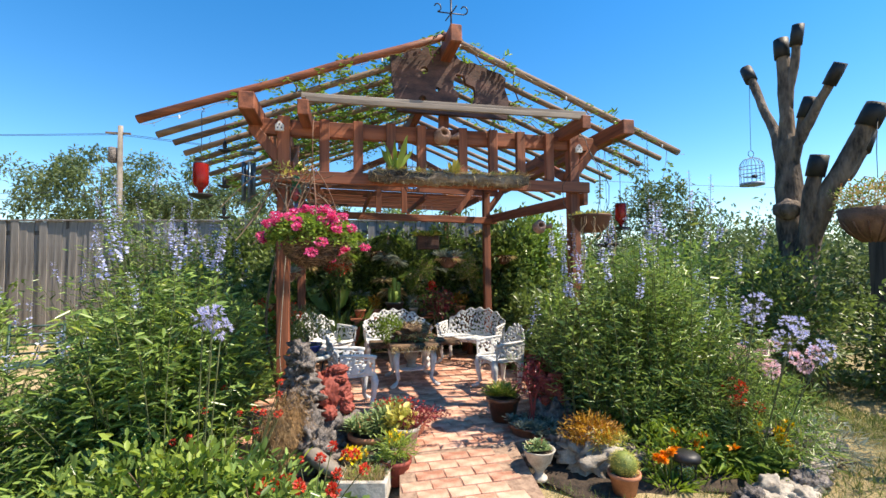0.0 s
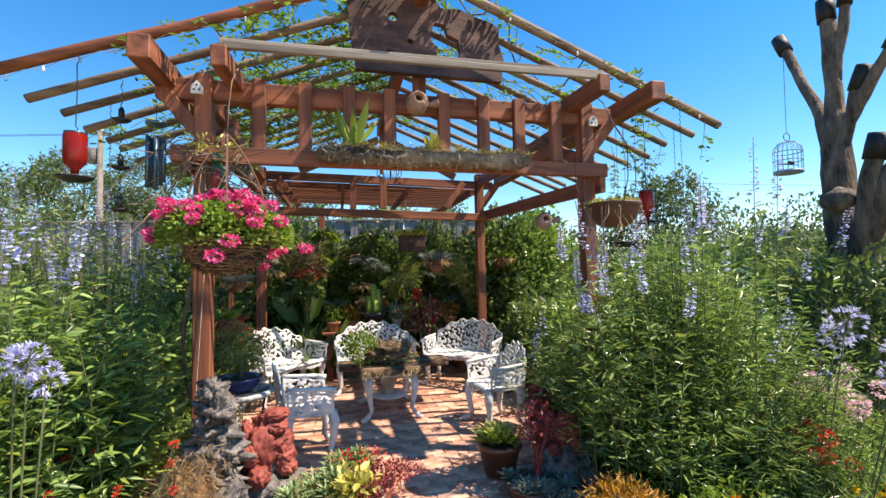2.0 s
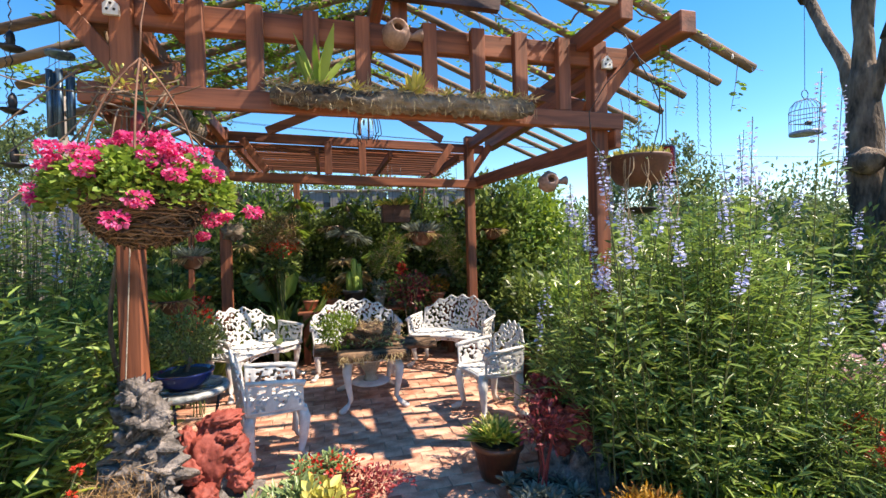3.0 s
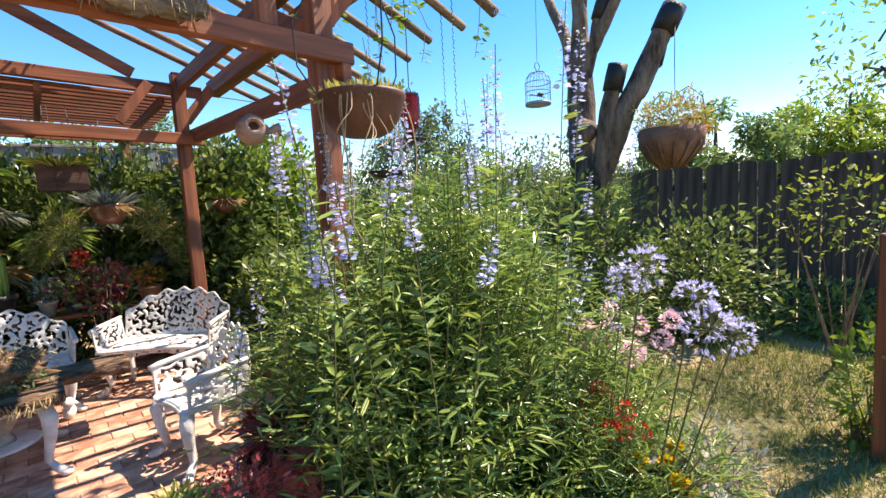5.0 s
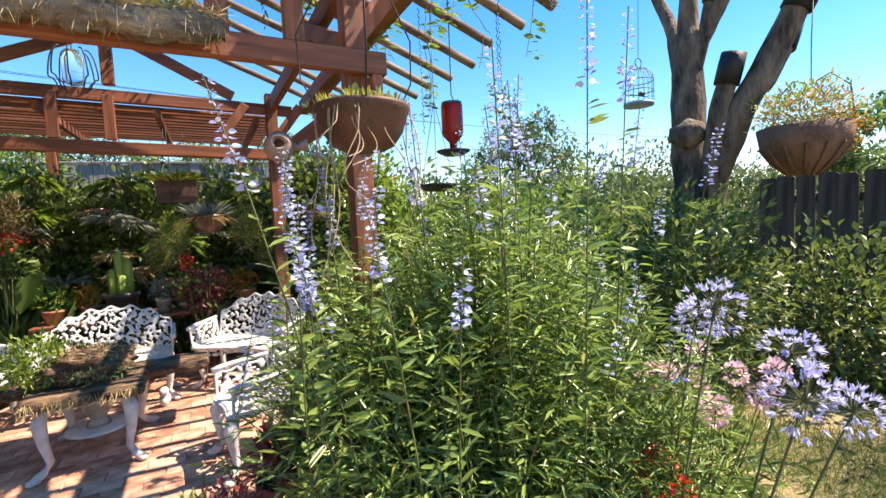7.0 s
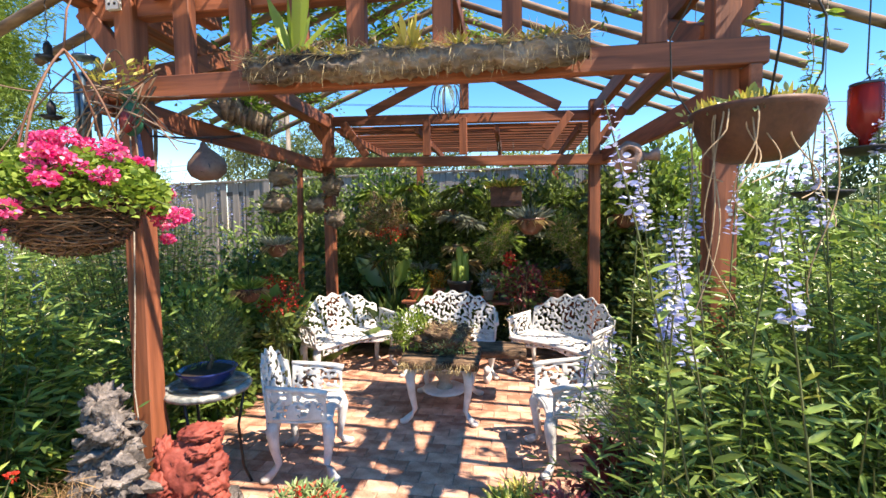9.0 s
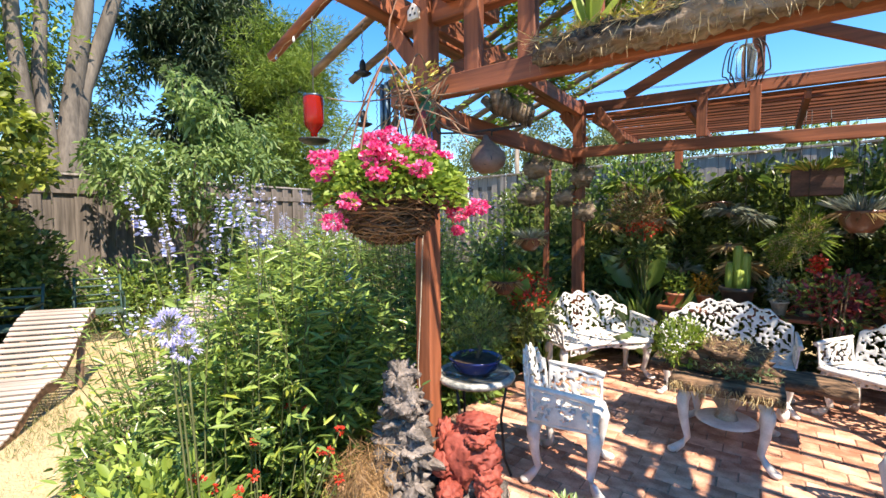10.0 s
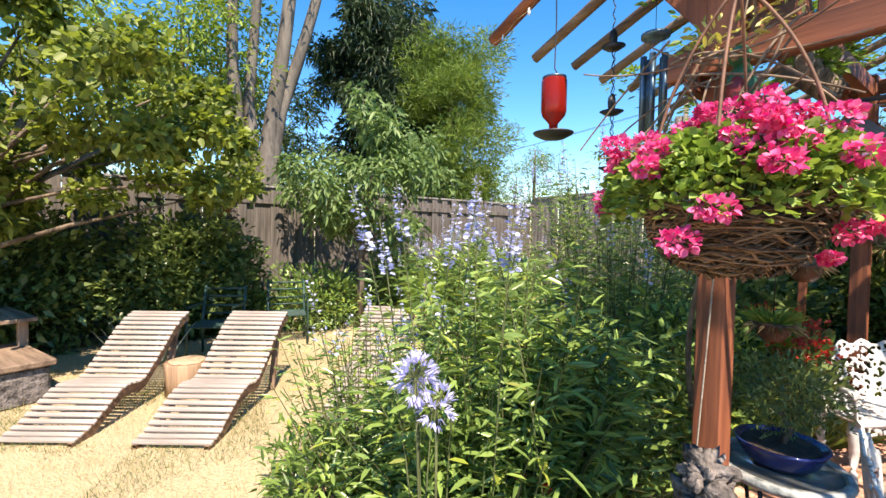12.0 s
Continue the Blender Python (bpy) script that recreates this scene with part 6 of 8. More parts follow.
leafy(p_, (0, 0, 0.44), (0.12, 0.12, 0.10), 260, 0.07, 0.5, leaf_red)
clay_beast((1.0, -0.30, LAWN + 0.30), 0.7, "red clay animal statue among the pots", -30)
rock((1.0, -0.30, LAWN), (0.2, 0.18, 0.24), stone, 51.0)


def lantern(at):
    ob = thing("solar_lantern", pose(*at), "small dark solar garden lantern with a clear glass", "lantern")
    ob.matrix_world = ob.matrix_world @ Matrix.Scale(1.3, 4)
    part("base", lathe(bmesh.new(), [(0, 0), (0.055, 0), (0.06, 0.02), (0.045, 0.03), (0, 0.03)], 16), blackiron, ob)
    part("glass", lathe(bmesh.new(), [(0, 0.031), (0.035, 0.031), (0.04, 0.13), (0, 0.13)], 16), clear_glass, ob)
    part("cap", lathe(bmesh.new(), [(0, 0.131), (0.075, 0.131), (0.07, 0.155), (0.05, 0.17), (0, 0.172)], 16), blackiron, ob)
    for k in range(4):
        a = k * 1.571 + 0.4
        part("strut", bar((0.046 * math.cos(a), 0.046 * math.sin(a), 0.02), (0.055 * math.cos(a), 0.055 * math.sin(a), 0.14), 0.006, 0.006, 0), blackiron, ob)


lantern((1.48, -1.34, LAWN))
lantern((2.42, -1.12, LAWN))


def flower_clump(name, label, at, r, n, leaf, slim, lmat, fl, fr, fmat, h=0.25, category="flowers", fslim=0.7, balls=None, ball_r=0.05):
    ob = thing(name, pose(*at), label, category)
    p, w, s = tuft(n, (0, 0, 0), r, leaf, 0.9, 0.9)
    leaves("foliage", p, w, s, slim, lmat, ob, droop=0.25)
    segs, P, W, S = [], [], [], []
    for k in range(balls or 8):
        e = np.array([rnd(-r, r), rnd(-r, r), h * rnd(0.75, 1.2)])
        segs.append((arc((e[0] * 0.3, e[1] * 0.3, 0), e, -0.02, 5), 0.004, 0.003))
        d = RNG.normal(size=(fl, 3))
        d /= np.linalg.norm(d, axis=1, keepdims=True)
        P.append(e + d * ball_r * 0.35)
        W.append(d + np.array([0, 0, 0.25]))
        S.append(fr * rnd(0.7, 1.2, fl))
    sticks("stalk", segs, stem_green, ob, 4)
    leaves("blossoms", np.concatenate(P), np.concatenate(W), np.concatenate(S), fslim, fmat, ob)
    return ob


flower_clump("marigolds", "orange marigolds in the front bed", (1.38, -1.30, LAWN), 0.14, 260, 0.13, 0.12, leaf_lime, 60, 0.03, pet_or, 0.22, balls=7, ball_r=0.02)
flower_clump("marigolds", "golden yellow marigolds by the stones", (2.36, -1.27, LAWN), 0.12, 240, 0.14, 0.12, leaf_lime, 90, 0.036, pet_yel, 0.25, balls=6, ball_r=0.03)
flower_clump("daylilies", "green strappy clump with rusty orange flowers", (1.80, -1.18, LAWN), 0.22, 300, 0.18, 0.05, leaf_lime, 14, 0.035, pet_or, 0.20, balls=10, ball_r=0.03)
flower_clump("grass_clump", "clump of long arching green leaves", (2.05, -1.42, LAWN), 0.16, 260, 0.15, 0.05, leaf_lime, 4, 0.02, pet_yel, 0.1, balls=2)
def agapanthus(heads, label, base):
    """Round umbels of small trumpet florets on tall bare stalks."""
    ob = thing("agapanthus", pose(base[0], base[1], LAWN), label, "flowers")
    o = np.array([base[0], base[1], LAWN])
    leaves("foliage", *tuft(130, (0, 0, 0), 0.16, 0.5, 0.8, 0.9), 0.05, leaf_milk, ob, droop=0.5)
    for c, R in heads:
        c = np.array(c) - o
        part("stalk", tube(bmesh.new(), arc((c[0] * 0.4, c[1] * 0.4, 0), c, -0.02, 6), 0.004, 6), stem_green, ob)
        P, W, S, ped = [], [], [], []
        for i in range(int(380 * R) + 12):
            d = RNG.normal(size=3) + np.array([0, 0, 0.35])
            d /= np.linalg.norm(d)
            e = c + d * R * rnd(0.62, 0.9)
            ped.append(([c, e], 0.0014, 0.0012))
            u = np.cross(d, (0.3, 0.5, 0.8))
            u /= np.linalg.norm(u)
            v = np.cross(d, u)
            for k in range(6):
                a = k * 1.047 + i
                P.append(e)
                W.append(d * 1.1 + (u * math.cos(a) + v * math.sin(a)) * 0.65)
                S.append(rnd(0.018, 0.032))
        sticks("pedicel_work", ped, stem_green, ob, 3)
        leaves("umbel", np.array(P), np.array(W), np.array(S), 0.28, pet_lil, ob)


stemmed_bush("feathery_border_plant", "fine-leaved green plants round the agapanthus", "plant", (1.85, 2.50, -1.25, -0.75), 60, 0.78, 0.09, 0.1, leaf_salvia, per=60, bare=0.03, seed=17, dome=0.35, skirt=0.3, rise=(0.0, 1.2))
agapanthus([((2.30, -1.19, 1.07), 0.115), ((2.44, -1.03, 0.98), 0.085)], "lilac-blue agapanthus in flower", (2.02, -1.02))
agapanthus([((2.28, -1.47, 0.84), 0.12), ((2.44, -1.36, 0.93), 0.095), ((2.52, -1.50, 0.76), 0.085)], "pale lilac agapanthus leaning over the lawn", (2.06, -1.16))
agapanthus([((-1.56, -1.25, 1.13), 0.065), ((-1.63, -1.20, 1.11), 0.06), ((-1.53, -1.20, 1.05), 0.055)], "pale lilac agapanthus before the milkweed", (-1.72, -1.05))
flower_clump("geranium_plant", "pale pink geranium heads", (2.90, -0.78, LAWN), 0.26, 420, 0.12, 0.7, leaf_ger, 140, 0.025, pet_rose, 0.66, balls=14, ball_r=0.13)
flower_clump("red_sage", "scarlet flowers at the edge of the bed", (2.25, -1.02, LAWN), 0.16, 300, 0.14, 0.35, leaf_milk, 50, 0.02, pet_red, 0.54, balls=11, ball_r=0.09)
flower_clump("red_geraniums", "scarlet geraniums low in the west bed", (-1.02, -1.12, LAWN), 0.30, 700, 0.12, 0.6, leaf_milk, 55, 0.022, pet_red, 0.30, balls=16, ball_r=0.05)
flower_clump("orange_milkweed", "red-orange milkweed blossoms on thin stems", (-1.55, -0.92, LAWN), 0.34, 500, 0.14, 0.2, leaf_milk, 30, 0.016, pet_red, 0.62, balls=14, ball_r=0.03)
flower_clump("marigolds", "orange marigold at the lawn's edge", (-2.5, -1.38, LAWN), 0.2, 300, 0.13, 0.14, leaf_milk, 60, 0.03, pet_or, 0.20, balls=5, ball_r=0.02)
for i in range(16):
    t = i / 15
    rock((1.62 + 1.35 * t + rnd(-0.06, 0.06), -1.72 + 0.62 * t ** 1.5 + rnd(-0.06, 0.06), LAWN - 0.03), (rnd(0.09, 0.17), rnd(0.08, 0.14), rnd(0.06, 0.10)), palestone if i % 3 else stone, 60.0 + i, "pale edging stone along the flower bed")

# ---- things hung from the pergola ----
def geranium_basket():
    ob = thing("hanging_basket", pose(-1.06, -0.60, 1.42), "hanging twig basket overflowing with bright pink geraniums", "hanging basket")
    segs = []
    R, D = 0.205, 0.19
    for i in range(420):
        z = D * rnd(0.02, 1.0)
        r = R * math.sqrt(max(0.05, 1 - (1 - z / D) ** 2.2)) * rnd(0.96, 1.06)
        a0, da = rnd(0, 6.28), rnd(0.7, 2.2)
        segs.append(([np.array([math.cos(a0 + da * t) * r, math.sin(a0 + da * t) * r, z + rnd(-0.018, 0.018) + 0.03 * (t - 0.5) * rnd(-1, 1)]) for t in np.linspace(0, 1, 7)], rnd(0.002, 0.0045), 0.002))
    sticks("twig_weave", segs, wicker, ob, 5)
    part("liner", lathe(bmesh.new(), [(0, 0.004), (0.087, 0.02), (0.144, 0.07), (0.187, 0.14), (0.194, 0.185), (0.175, 0.185), (0, 0.165)], 28), soil, ob)
    for k in range(4):
        a = k * math.pi / 2 + 0.2
        bm = bmesh.new()
        pts = []
        for t in np.linspace(0, 1, 14):
            q = (1 - t) ** 0.92 * (1 + 0.85 * t)
            pts.append(Vector((math.cos(a) * R * q, math.sin(a) * R * q, 0.19 + 0.56 * t ** 0.9)))
        tube(bm, pts, 0.0042, 6)
        part("hanger_rod", bm, rustwire, ob)
    bm = bmesh.new()
    tube(bm, [(0, 0, 0.745), (0, 0.02, 0.90), (0, 0.1, 1.08), (0, 0.25, 1.22)], 0.004, 6)
    part("hook_chain", bm, rustwire, ob)
    n = 5600
    a, k = rnd(0, 6.28, n), np.sqrt(rnd(0, 1, n))
    r = k * 0.32
    P = np.stack([np.cos(a) * r, np.sin(a) * r * 0.85, 0.23 + 0.13 * (1 - k ** 2) - 0.03 * k ** 5 + rnd(-0.05, 0.04, n) * (0.4 + k)], 1)
    leaves("foliage", P, np.stack([np.cos(a), np.sin(a), rnd(-0.3, 0.8, n)], 1) + RNG.normal(size=(n, 3)) * 0.4, rnd(0.014, 0.033, n), 1.0, leaf_ger, ob, droop=0.1)
    segs = []
    for i in range(60):
        a, k = rnd(0, 6.28), math.sqrt(rnd(0.02, 1))
        c = np.array([math.cos(a) * k * 0.40, math.sin(a) * k * 0.32, 0.40 - 0.15 * k ** 2 + rnd(-0.06, 0.04) - (0.22 * rnd(0, 1) if k > 0.84 else 0)])
        segs.append((arc((c[0] * 0.5, c[1] * 0.5, 0.2), c, -0.03, 5), 0.003, 0.002))
        m, rr = 105, rnd(0.019, 0.036)
        d = RNG.normal(size=(m, 3))
        d /= np.linalg.norm(d, axis=1, keepdims=True)
        leaves("flower_head", c + d * rr * np.array([1.15, 1.15, 0.7]) * np.cbrt(rnd(0.3, 1, m))[:, None], d + RNG.normal(size=(m, 3)) * 0.6, rnd(0.012, 0.021, m), 0.95, pet_pink, ob)
    sticks("flower_stalk", segs, stem_green, ob, 4)


geranium_basket()


def east_bowl():
    ob = thing("hanging_bowl", pose(1.25, -0.60, 1.695), "hanging rust-brown bowl planted with pale trailing succulents", "hanging basket")
    part("bowl", lathe(bmesh.new(), [(0, -0.01), (0.075, -0.01), (0.105, 0.005), (0.138, 0.05), (0.160, 0.115), (0.168, 0.128), (0.166, 0.138), (0.15, 0.138), (0.14, 0.115), (0, 0.112)], 40), bowlbrown, ob)
    for k in range(3):
        a = k * 2.094 + 0.3
        bm = bmesh.new()
        tube(bm, [Vector((math.cos(a) * 0.155 * q, math.sin(a) * 0.155 * q, z)) for q, z in ((1.0, 0.13), (1.5, 0.26), (1.55, 0.42), (0.95, 0.56), (0.35, 0.64), (0.0, 0.70))], 0.0032, 6)
        part("hanger_rod", bm, blackiron, ob)
    bm = bmesh.new()
    tube(bm, [(0, 0, 0.695), (0.02, 0.1, 0.84), (0.04, 0.25, 0.96)], 0.003, 6)
    part("hook_chain", bm, blackiron, ob)
    P, W, S = tuft(380, (0, 0, 0.11), 0.15, 0.06, 1.0, 0.4)
    leaves("succulent_fingers", P, W, S, 0.2, leaf_yellow, ob)
    leafy(ob, (0, 0, 0.125), (0.15, 0.15, 0.04), 420, 0.035, 0.4, leaf_succ, name="foliage")
    segs = []
    for i in range(13):
        a, L = rnd(2.6, 6.6), rnd(0.2, 0.6)
        o = np.array([math.cos(a) * 0.155, math.sin(a) * 0.155, 0.13])
        ph, am = rnd(0, 6.28), rnd(0.05, 0.11)
        pts = [o + np.array([math.cos(a) * 0.03 * math.sin(3.14 * t) + am * math.sin(ph + 5 * t) * t, -0.02 * t + am * math.cos(ph + 4 * t) * t, 0.03 * math.sin(6 * t) * (t < 0.3) - L * t + 0.12 * max(0.0, t - 0.8)]) for t in np.linspace(0, 1, 14)]
        sticks("trailing_stem", [(pts, 0.0026, 0.0016)], straw, ob, 5)


east_bowl()


def far_basket():
    ob = thing("hanging_basket", pose(4.82, -0.37, 1.64), "tan clay hanging basket with dry orange-flowered plants", "hanging basket")
    part("bowl", lathe(bmesh.new(), [(0, 0), (0.10, 0.0), (0.20, 0.10), (0.28, 0.22), (0.305, 0.36), (0.27, 0.36), (0, 0.30)], 28), surface("tan_clay", (0.10, 0.05, 0.033), (0.29, 0.165, 0.115), 0.85, 5, bump=0.5, depth=0.02), ob)
    for k in range(14):
        a = k * 0.449
        bm = bmesh.new()
        tube(bm, [Vector((math.cos(a) * r, math.sin(a) * r, z)) for r, z in ((0.09, -0.008), (0.205, 0.09), (0.285, 0.21))], 0.008, 5)
        part("wire", bm, rustwire, ob)
    for s in (-1, 1):
        bm = bmesh.new()
        tube(bm, [(0.1, s * q, z) for q, z in ((0.27, 0.36), (0.24, 0.62), (0.12, 0.74), (0.03, 0.70), (0.06, 0.62))], 0.007, 6)
        part("scroll_hanger", bm, rustwire, ob)
    bm = bmesh.new()
    tube(bm, [(0.1, 0, 0.70), (0.12, 0.01, 1.0), (0.22, 0.04, 1.50)], 0.004, 5)
    part("chain", bm, blackiron, ob)
    leafy(ob, (0, 0, 0.46), (0.30, 0.30, 0.19), 1100, 0.05, 0.3, leaf_dry)
    leafy(ob, (0, 0, 0.48), (0.30, 0.30, 0.20), 900, 0.05, 0.3, leaf_lime, name="green_leaves")
    leafy(ob, (0, 0, 0.54), (0.30, 0.30, 0.18), 160, 0.032, 0.6, pet_or, name="blossoms")
    leafy(ob, (0.05, -0.25, 0.30), (0.14, 0.12, 0.16), 300, 0.04, 0.3, leaf_rust, name="dry_trail")


far_basket()


def feeder(at, top, label):
    """Red glass nectar bottle over a dark dish, hung on a wire from height top."""
    ob = thing("nectar_feeder", pose(*at), label, "bird feeder", "red nectar feeders")
    part("bottle", lathe(bmesh.new(), [(0, 0.03), (0.018, 0.03), (0.02, 0.065), (0.05, 0.10), (0.056, 0.12), (0.056, 0.255), (0.05, 0.265), (0, 0.268)], 24), red_glass, ob, "red glass bottle")
    part("cap", lathe(bmesh.new(), [(0, 0.262), (0.052, 0.262), (0.053, 0.272), (0.02, 0.276), (0, 0.276)], 24), chimeblue, ob, "grey metal cap")
    part("dish", lathe(bmesh.new(), [(0, 0), (0.05, 0.0), (0.085, 0.018), (0.09, 0.026), (0.06, 0.029), (0, 0.029)], 24), blackiron, ob)
    bm = bmesh.new()
    h = top - at[2]
    tube(bm, [(0, 0, 0.268), (0.012, 0, 0.29), (0, 0, 0.31), (0.004, 0, (h + 0.3) / 2), (0, 0, h - 0.05), (0.015, 0, h - 0.02), (0, 0, h)], 0.003, 5)
    part("hanging_wire", bm, blackiron, ob)


feeder((-1.90, -0.31, 1.95), 2.66, "red glass hummingbird feeder hanging from a rafter")
feeder((1.91, -0.07, 1.76), 2.72, "red glass hummingbird feeder behind the bowl")


def hung_dish():
    ob = thing("hanging_dish", pose(2.02, 0.34, 1.60), "dark metal bird dish hanging from a rafter", "bird feeder")
    part("dish", lathe(bmesh.new(), [(0, 0), (0.07, 0.004), (0.115, 0.03), (0.125, 0.045), (0.118, 0.045), (0.065, 0.018), (0, 0.014)], 28), blackiron, ob)
    part("seed", lump(bmesh.new(), (0, 0, 0.022), (0.075, 0.075, 0.012), 2, 0.2), palestone, ob)
    for k in range(3):
        a = k * 2.094
        part("hanging_wire", tube(bmesh.new(), [(0.118 * math.cos(a), 0.118 * math.sin(a), 0.042), (0.06 * math.cos(a), 0.06 * math.sin(a), 0.30), (0, 0, 0.55), (0, 0, 1.10)], 0.002, 5), blackiron, ob)


hung_dish()


def chime(at, n, L, r, top, mat_, label):
    ob = thing("wind_chime", pose(*at), label, "wind chime")
    part("disc", lathe(bmesh.new(), [(0, L + 0.08), (0.06, L + 0.08), (0.06, L + 0.095), (0, L + 0.095)], 18), mat_, ob)
    for k in range(n):
        a = 6.283 * k / n
        bm = bmesh.new()
        ll = L * (0.8 + 0.2 * k / n)
        tube(bm, [(0.045 * math.cos(a), 0.045 * math.sin(a), L - ll), (0.045 * math.cos(a), 0.045 * math.sin(a), L)], r, 10)
        tube(bm, [(0.045 * math.cos(a), 0.045 * math.sin(a), L), (0.04 * math.cos(a), 0.04 * math.sin(a), L + 0.082)], 0.0015, 4)
        part("tube", bm, mat_, ob)
    bm = bmesh.new()
    tube(bm, [(0, 0, L + 0.095), (0, 0, top - at[2])], 0.002, 4)
    part("string", bm, blackiron, ob)


chime((-1.62, 0.02, 1.95), 5, 0.36, 0.014, 2.66, chimeblue, "blue-grey metal tube wind chime under the eave")


def dangler(at, zs, top, label):
    """A chain with small dark metal birds and dishes."""
    ob = thing("metal_dangle", pose(*at), label, "ornament")
    bm = bmesh.new()
    h = top - at[2]
    for k in range(int(h / 0.03)):
        tube(bm, [(0.006 * (-1) ** k, 0, k * 0.03), (0.006 * (-1) ** (k + 1), 0, k * 0.03 + 0.028)], 0.0028, 4)
    part("chain", bm, blackiron, ob)
    for z in zs:
        bm = lathe(bmesh.new(), [(0, z), (0.03, z + 0.004), (0.055, z + 0.02), (0.04, z + 0.016), (0, z + 0.012)], 14)
        lump(bm, (0, 0, z + 0.06), (0.016, 0.024, 0.045), 2, 0.15)
        part("bell", bm, blackiron, ob)


dangler((-1.80, -0.02, 1.80), (0.02, 0.28, 0.58), 2.70, "chain with dark metal bird bells")
for x_, y_, z_, L_ in ((2.10, -0.25, 1.9, 0.85), (1.95, 0.35, 1.95, 0.75), (2.30, 0.05, 1.85, 0.75), (-2.0, 0.3, 2.0, 0.6)):
    dc = thing("hanging_chain", pose(x_, y_, z_), "thin metal chain hanging from a rafter", "chain", "rafter chains")
    bm = bmesh.new()
    for k in range(int(L_ / 0.02)):
        tube(bm, [(0.005 * (-1) ** k, 0, k * 0.02), (0.005 * (-1) ** (k + 1), 0, k * 0.02 + 0.019)], 0.0022, 4)
    part("links", bm, blackiron, dc)


def gourd():
    ob = thing("gourd_birdhouse", pose(-0.95, 0.03, 1.75), "brown gourd birdhouse with a round entrance", "birdhouse")
    part("gourd", lathe(bmesh.new(), [(0, 0), (0.045, 0.004), (0.08, 0.03), (0.09, 0.065), (0.08, 0.10), (0.05, 0.135), (0.02, 0.165), (0.01, 0.19), (0, 0.192)], 28, pose(0, 0, 0, 14, 0, 0), wob=0.10), surface("gourd_skin", (0.07, 0.042, 0.032), (0.23, 0.145, 0.11), 0.6, 5, bump=0.3), ob)
    bm = bmesh.new()
    m = Matrix.Translation((0.03, -0.078, 0.058)) @ Euler((radians(90), 0, radians(15))).to_matrix().to_4x4()
    lathe(bm, [(0, 0), (0.028, 0), (0.028, 0.012), (0, 0.012)], 18, m)
    part("entrance", bm, blackiron, ob)
    bm = bmesh.new()
    tube(bm, [(0, 0.02, 0.19), (0.0, 0.02, 0.215), (0.16, 0.02, 0.22), (-0.12, 0.02, 0.22), (-0.30, -0.03, 0.23), (-0.34, -0.05, 0.32)], 0.006, 6)
    part("bracket", bm, blackiron, ob)


gourd()


def birdcage():
    ob = thing("birdcage", pose(5.08, 1.30, 2.60), "blue wire birdcage hanging from the pruned tree", "birdcage")
    R, H = 0.155, 0.24
    for k in range(18):
        a = 6.283 * k / 18
        pts = [Vector((math.cos(a) * R * q, math.sin(a) * R * q, z)) for q, z in ((1, 0), (1, H), (0.92, H + 0.06), (0.62, H + 0.12), (0.0, H + 0.15))]
        bm = bmesh.new()
        tube(bm, pts, 0.0032, 4)
        part("wire", bm, bluemetal, ob)
    for z in (0.0, 0.13, H):
        bm = bmesh.new()
        tube(bm, [(math.cos(t) * R, math.sin(t) * R, z) for t in np.linspace(0, 6.283, 25)], 0.006, 5)
        part("hoop", bm, bluemetal, ob)
    part("tray", lathe(bmesh.new(), [(0, -0.03), (R * 1.02, -0.03), (R * 1.04, 0.0), (0, 0.0)], 24), bluemetal, ob)
    bm = bmesh.new()
    lump(bm, (0.05, 0, 0.11), (0.05, 0.03, 0.03), 2, 0.1)
    tube(bm, [(-0.15, 0, 0.085), (0.15, 0, 0.085)], 0.006, 5)
    part("perch", bm, blackiron, ob)
    bm = bmesh.new()
    tube(bm, [(0.05 * math.cos(t), 0, H + 0.20 + 0.05 * math.sin(t)) for t in np.linspace(0, 6.28, 17)], 0.005, 5)
    tube(bm, [(0, 0, H + 0.25), (0.01, 0.0, 1.0), (0.05, 0.02, 1.68)], 0.004, 4)
    part("hanging_wire", bm, blackiron, ob)


birdcage()


def mask(at, yaw, k, label):
    """A rough thrown-clay creature: open-mouthed round body, brow, ear and a flared tail."""
    ob = thing("clay_ornament", pose(*at, 0, 0, yaw), label, "ornament")
    m = Matrix.Scale(k, 4) @ Euler((radians(80), 0, 0)).to_matrix().to_4x4()
    bm = lathe(bmesh.new(), [(0, -0.09), (0.045, -0.085), (0.082, -0.05), (0.095, 0.0), (0.088, 0.045), (0.062, 0.085), (0.042, 0.10), (0.033, 0.097), (0.03, 0.08), (0.05, 0.03), (0, 0.0)], 30, m, wob=0.08)
    for v in bm.verts:
        v.co += v.co.normalized() * 0.012 * k * noise.noise(v.co * 26) + v.co.normalized() * 0.005 * k * noise.noise(v.co * 80)
    part("body", smooth(bm), skin_clay, ob)
    bm = bmesh.new()
    tube(bm, [Vector((math.cos(a) * 0.05, -0.098 + 0.01 * math.sin(a * 3), 0.012 + math.sin(a) * 0.045)) * k for a in np.linspace(0.1, 3.0, 10)], [0.008 * k + 0.004 * k * math.sin(q) for q in range(10)], 7)
    part("brow", smooth(bm), skin_clay, ob)
    bm = bmesh.new()
    tube(bm, [Vector(q) * k for q in ((0.06, 0.0, 0.01), (0.11, 0.005, 0.0), (0.15, 0.0, 0.012), (0.175, 0.0, 0.014))], [0.04 * k, 0.022 * k, 0.036 * k, 0.045 * k], 10)
    for v in bm.verts:
        v.co += Vector((0, 0, 0.012 * k * noise.noise(v.co * 30)))
    part("tail", smooth(bm), skin_clay, ob)


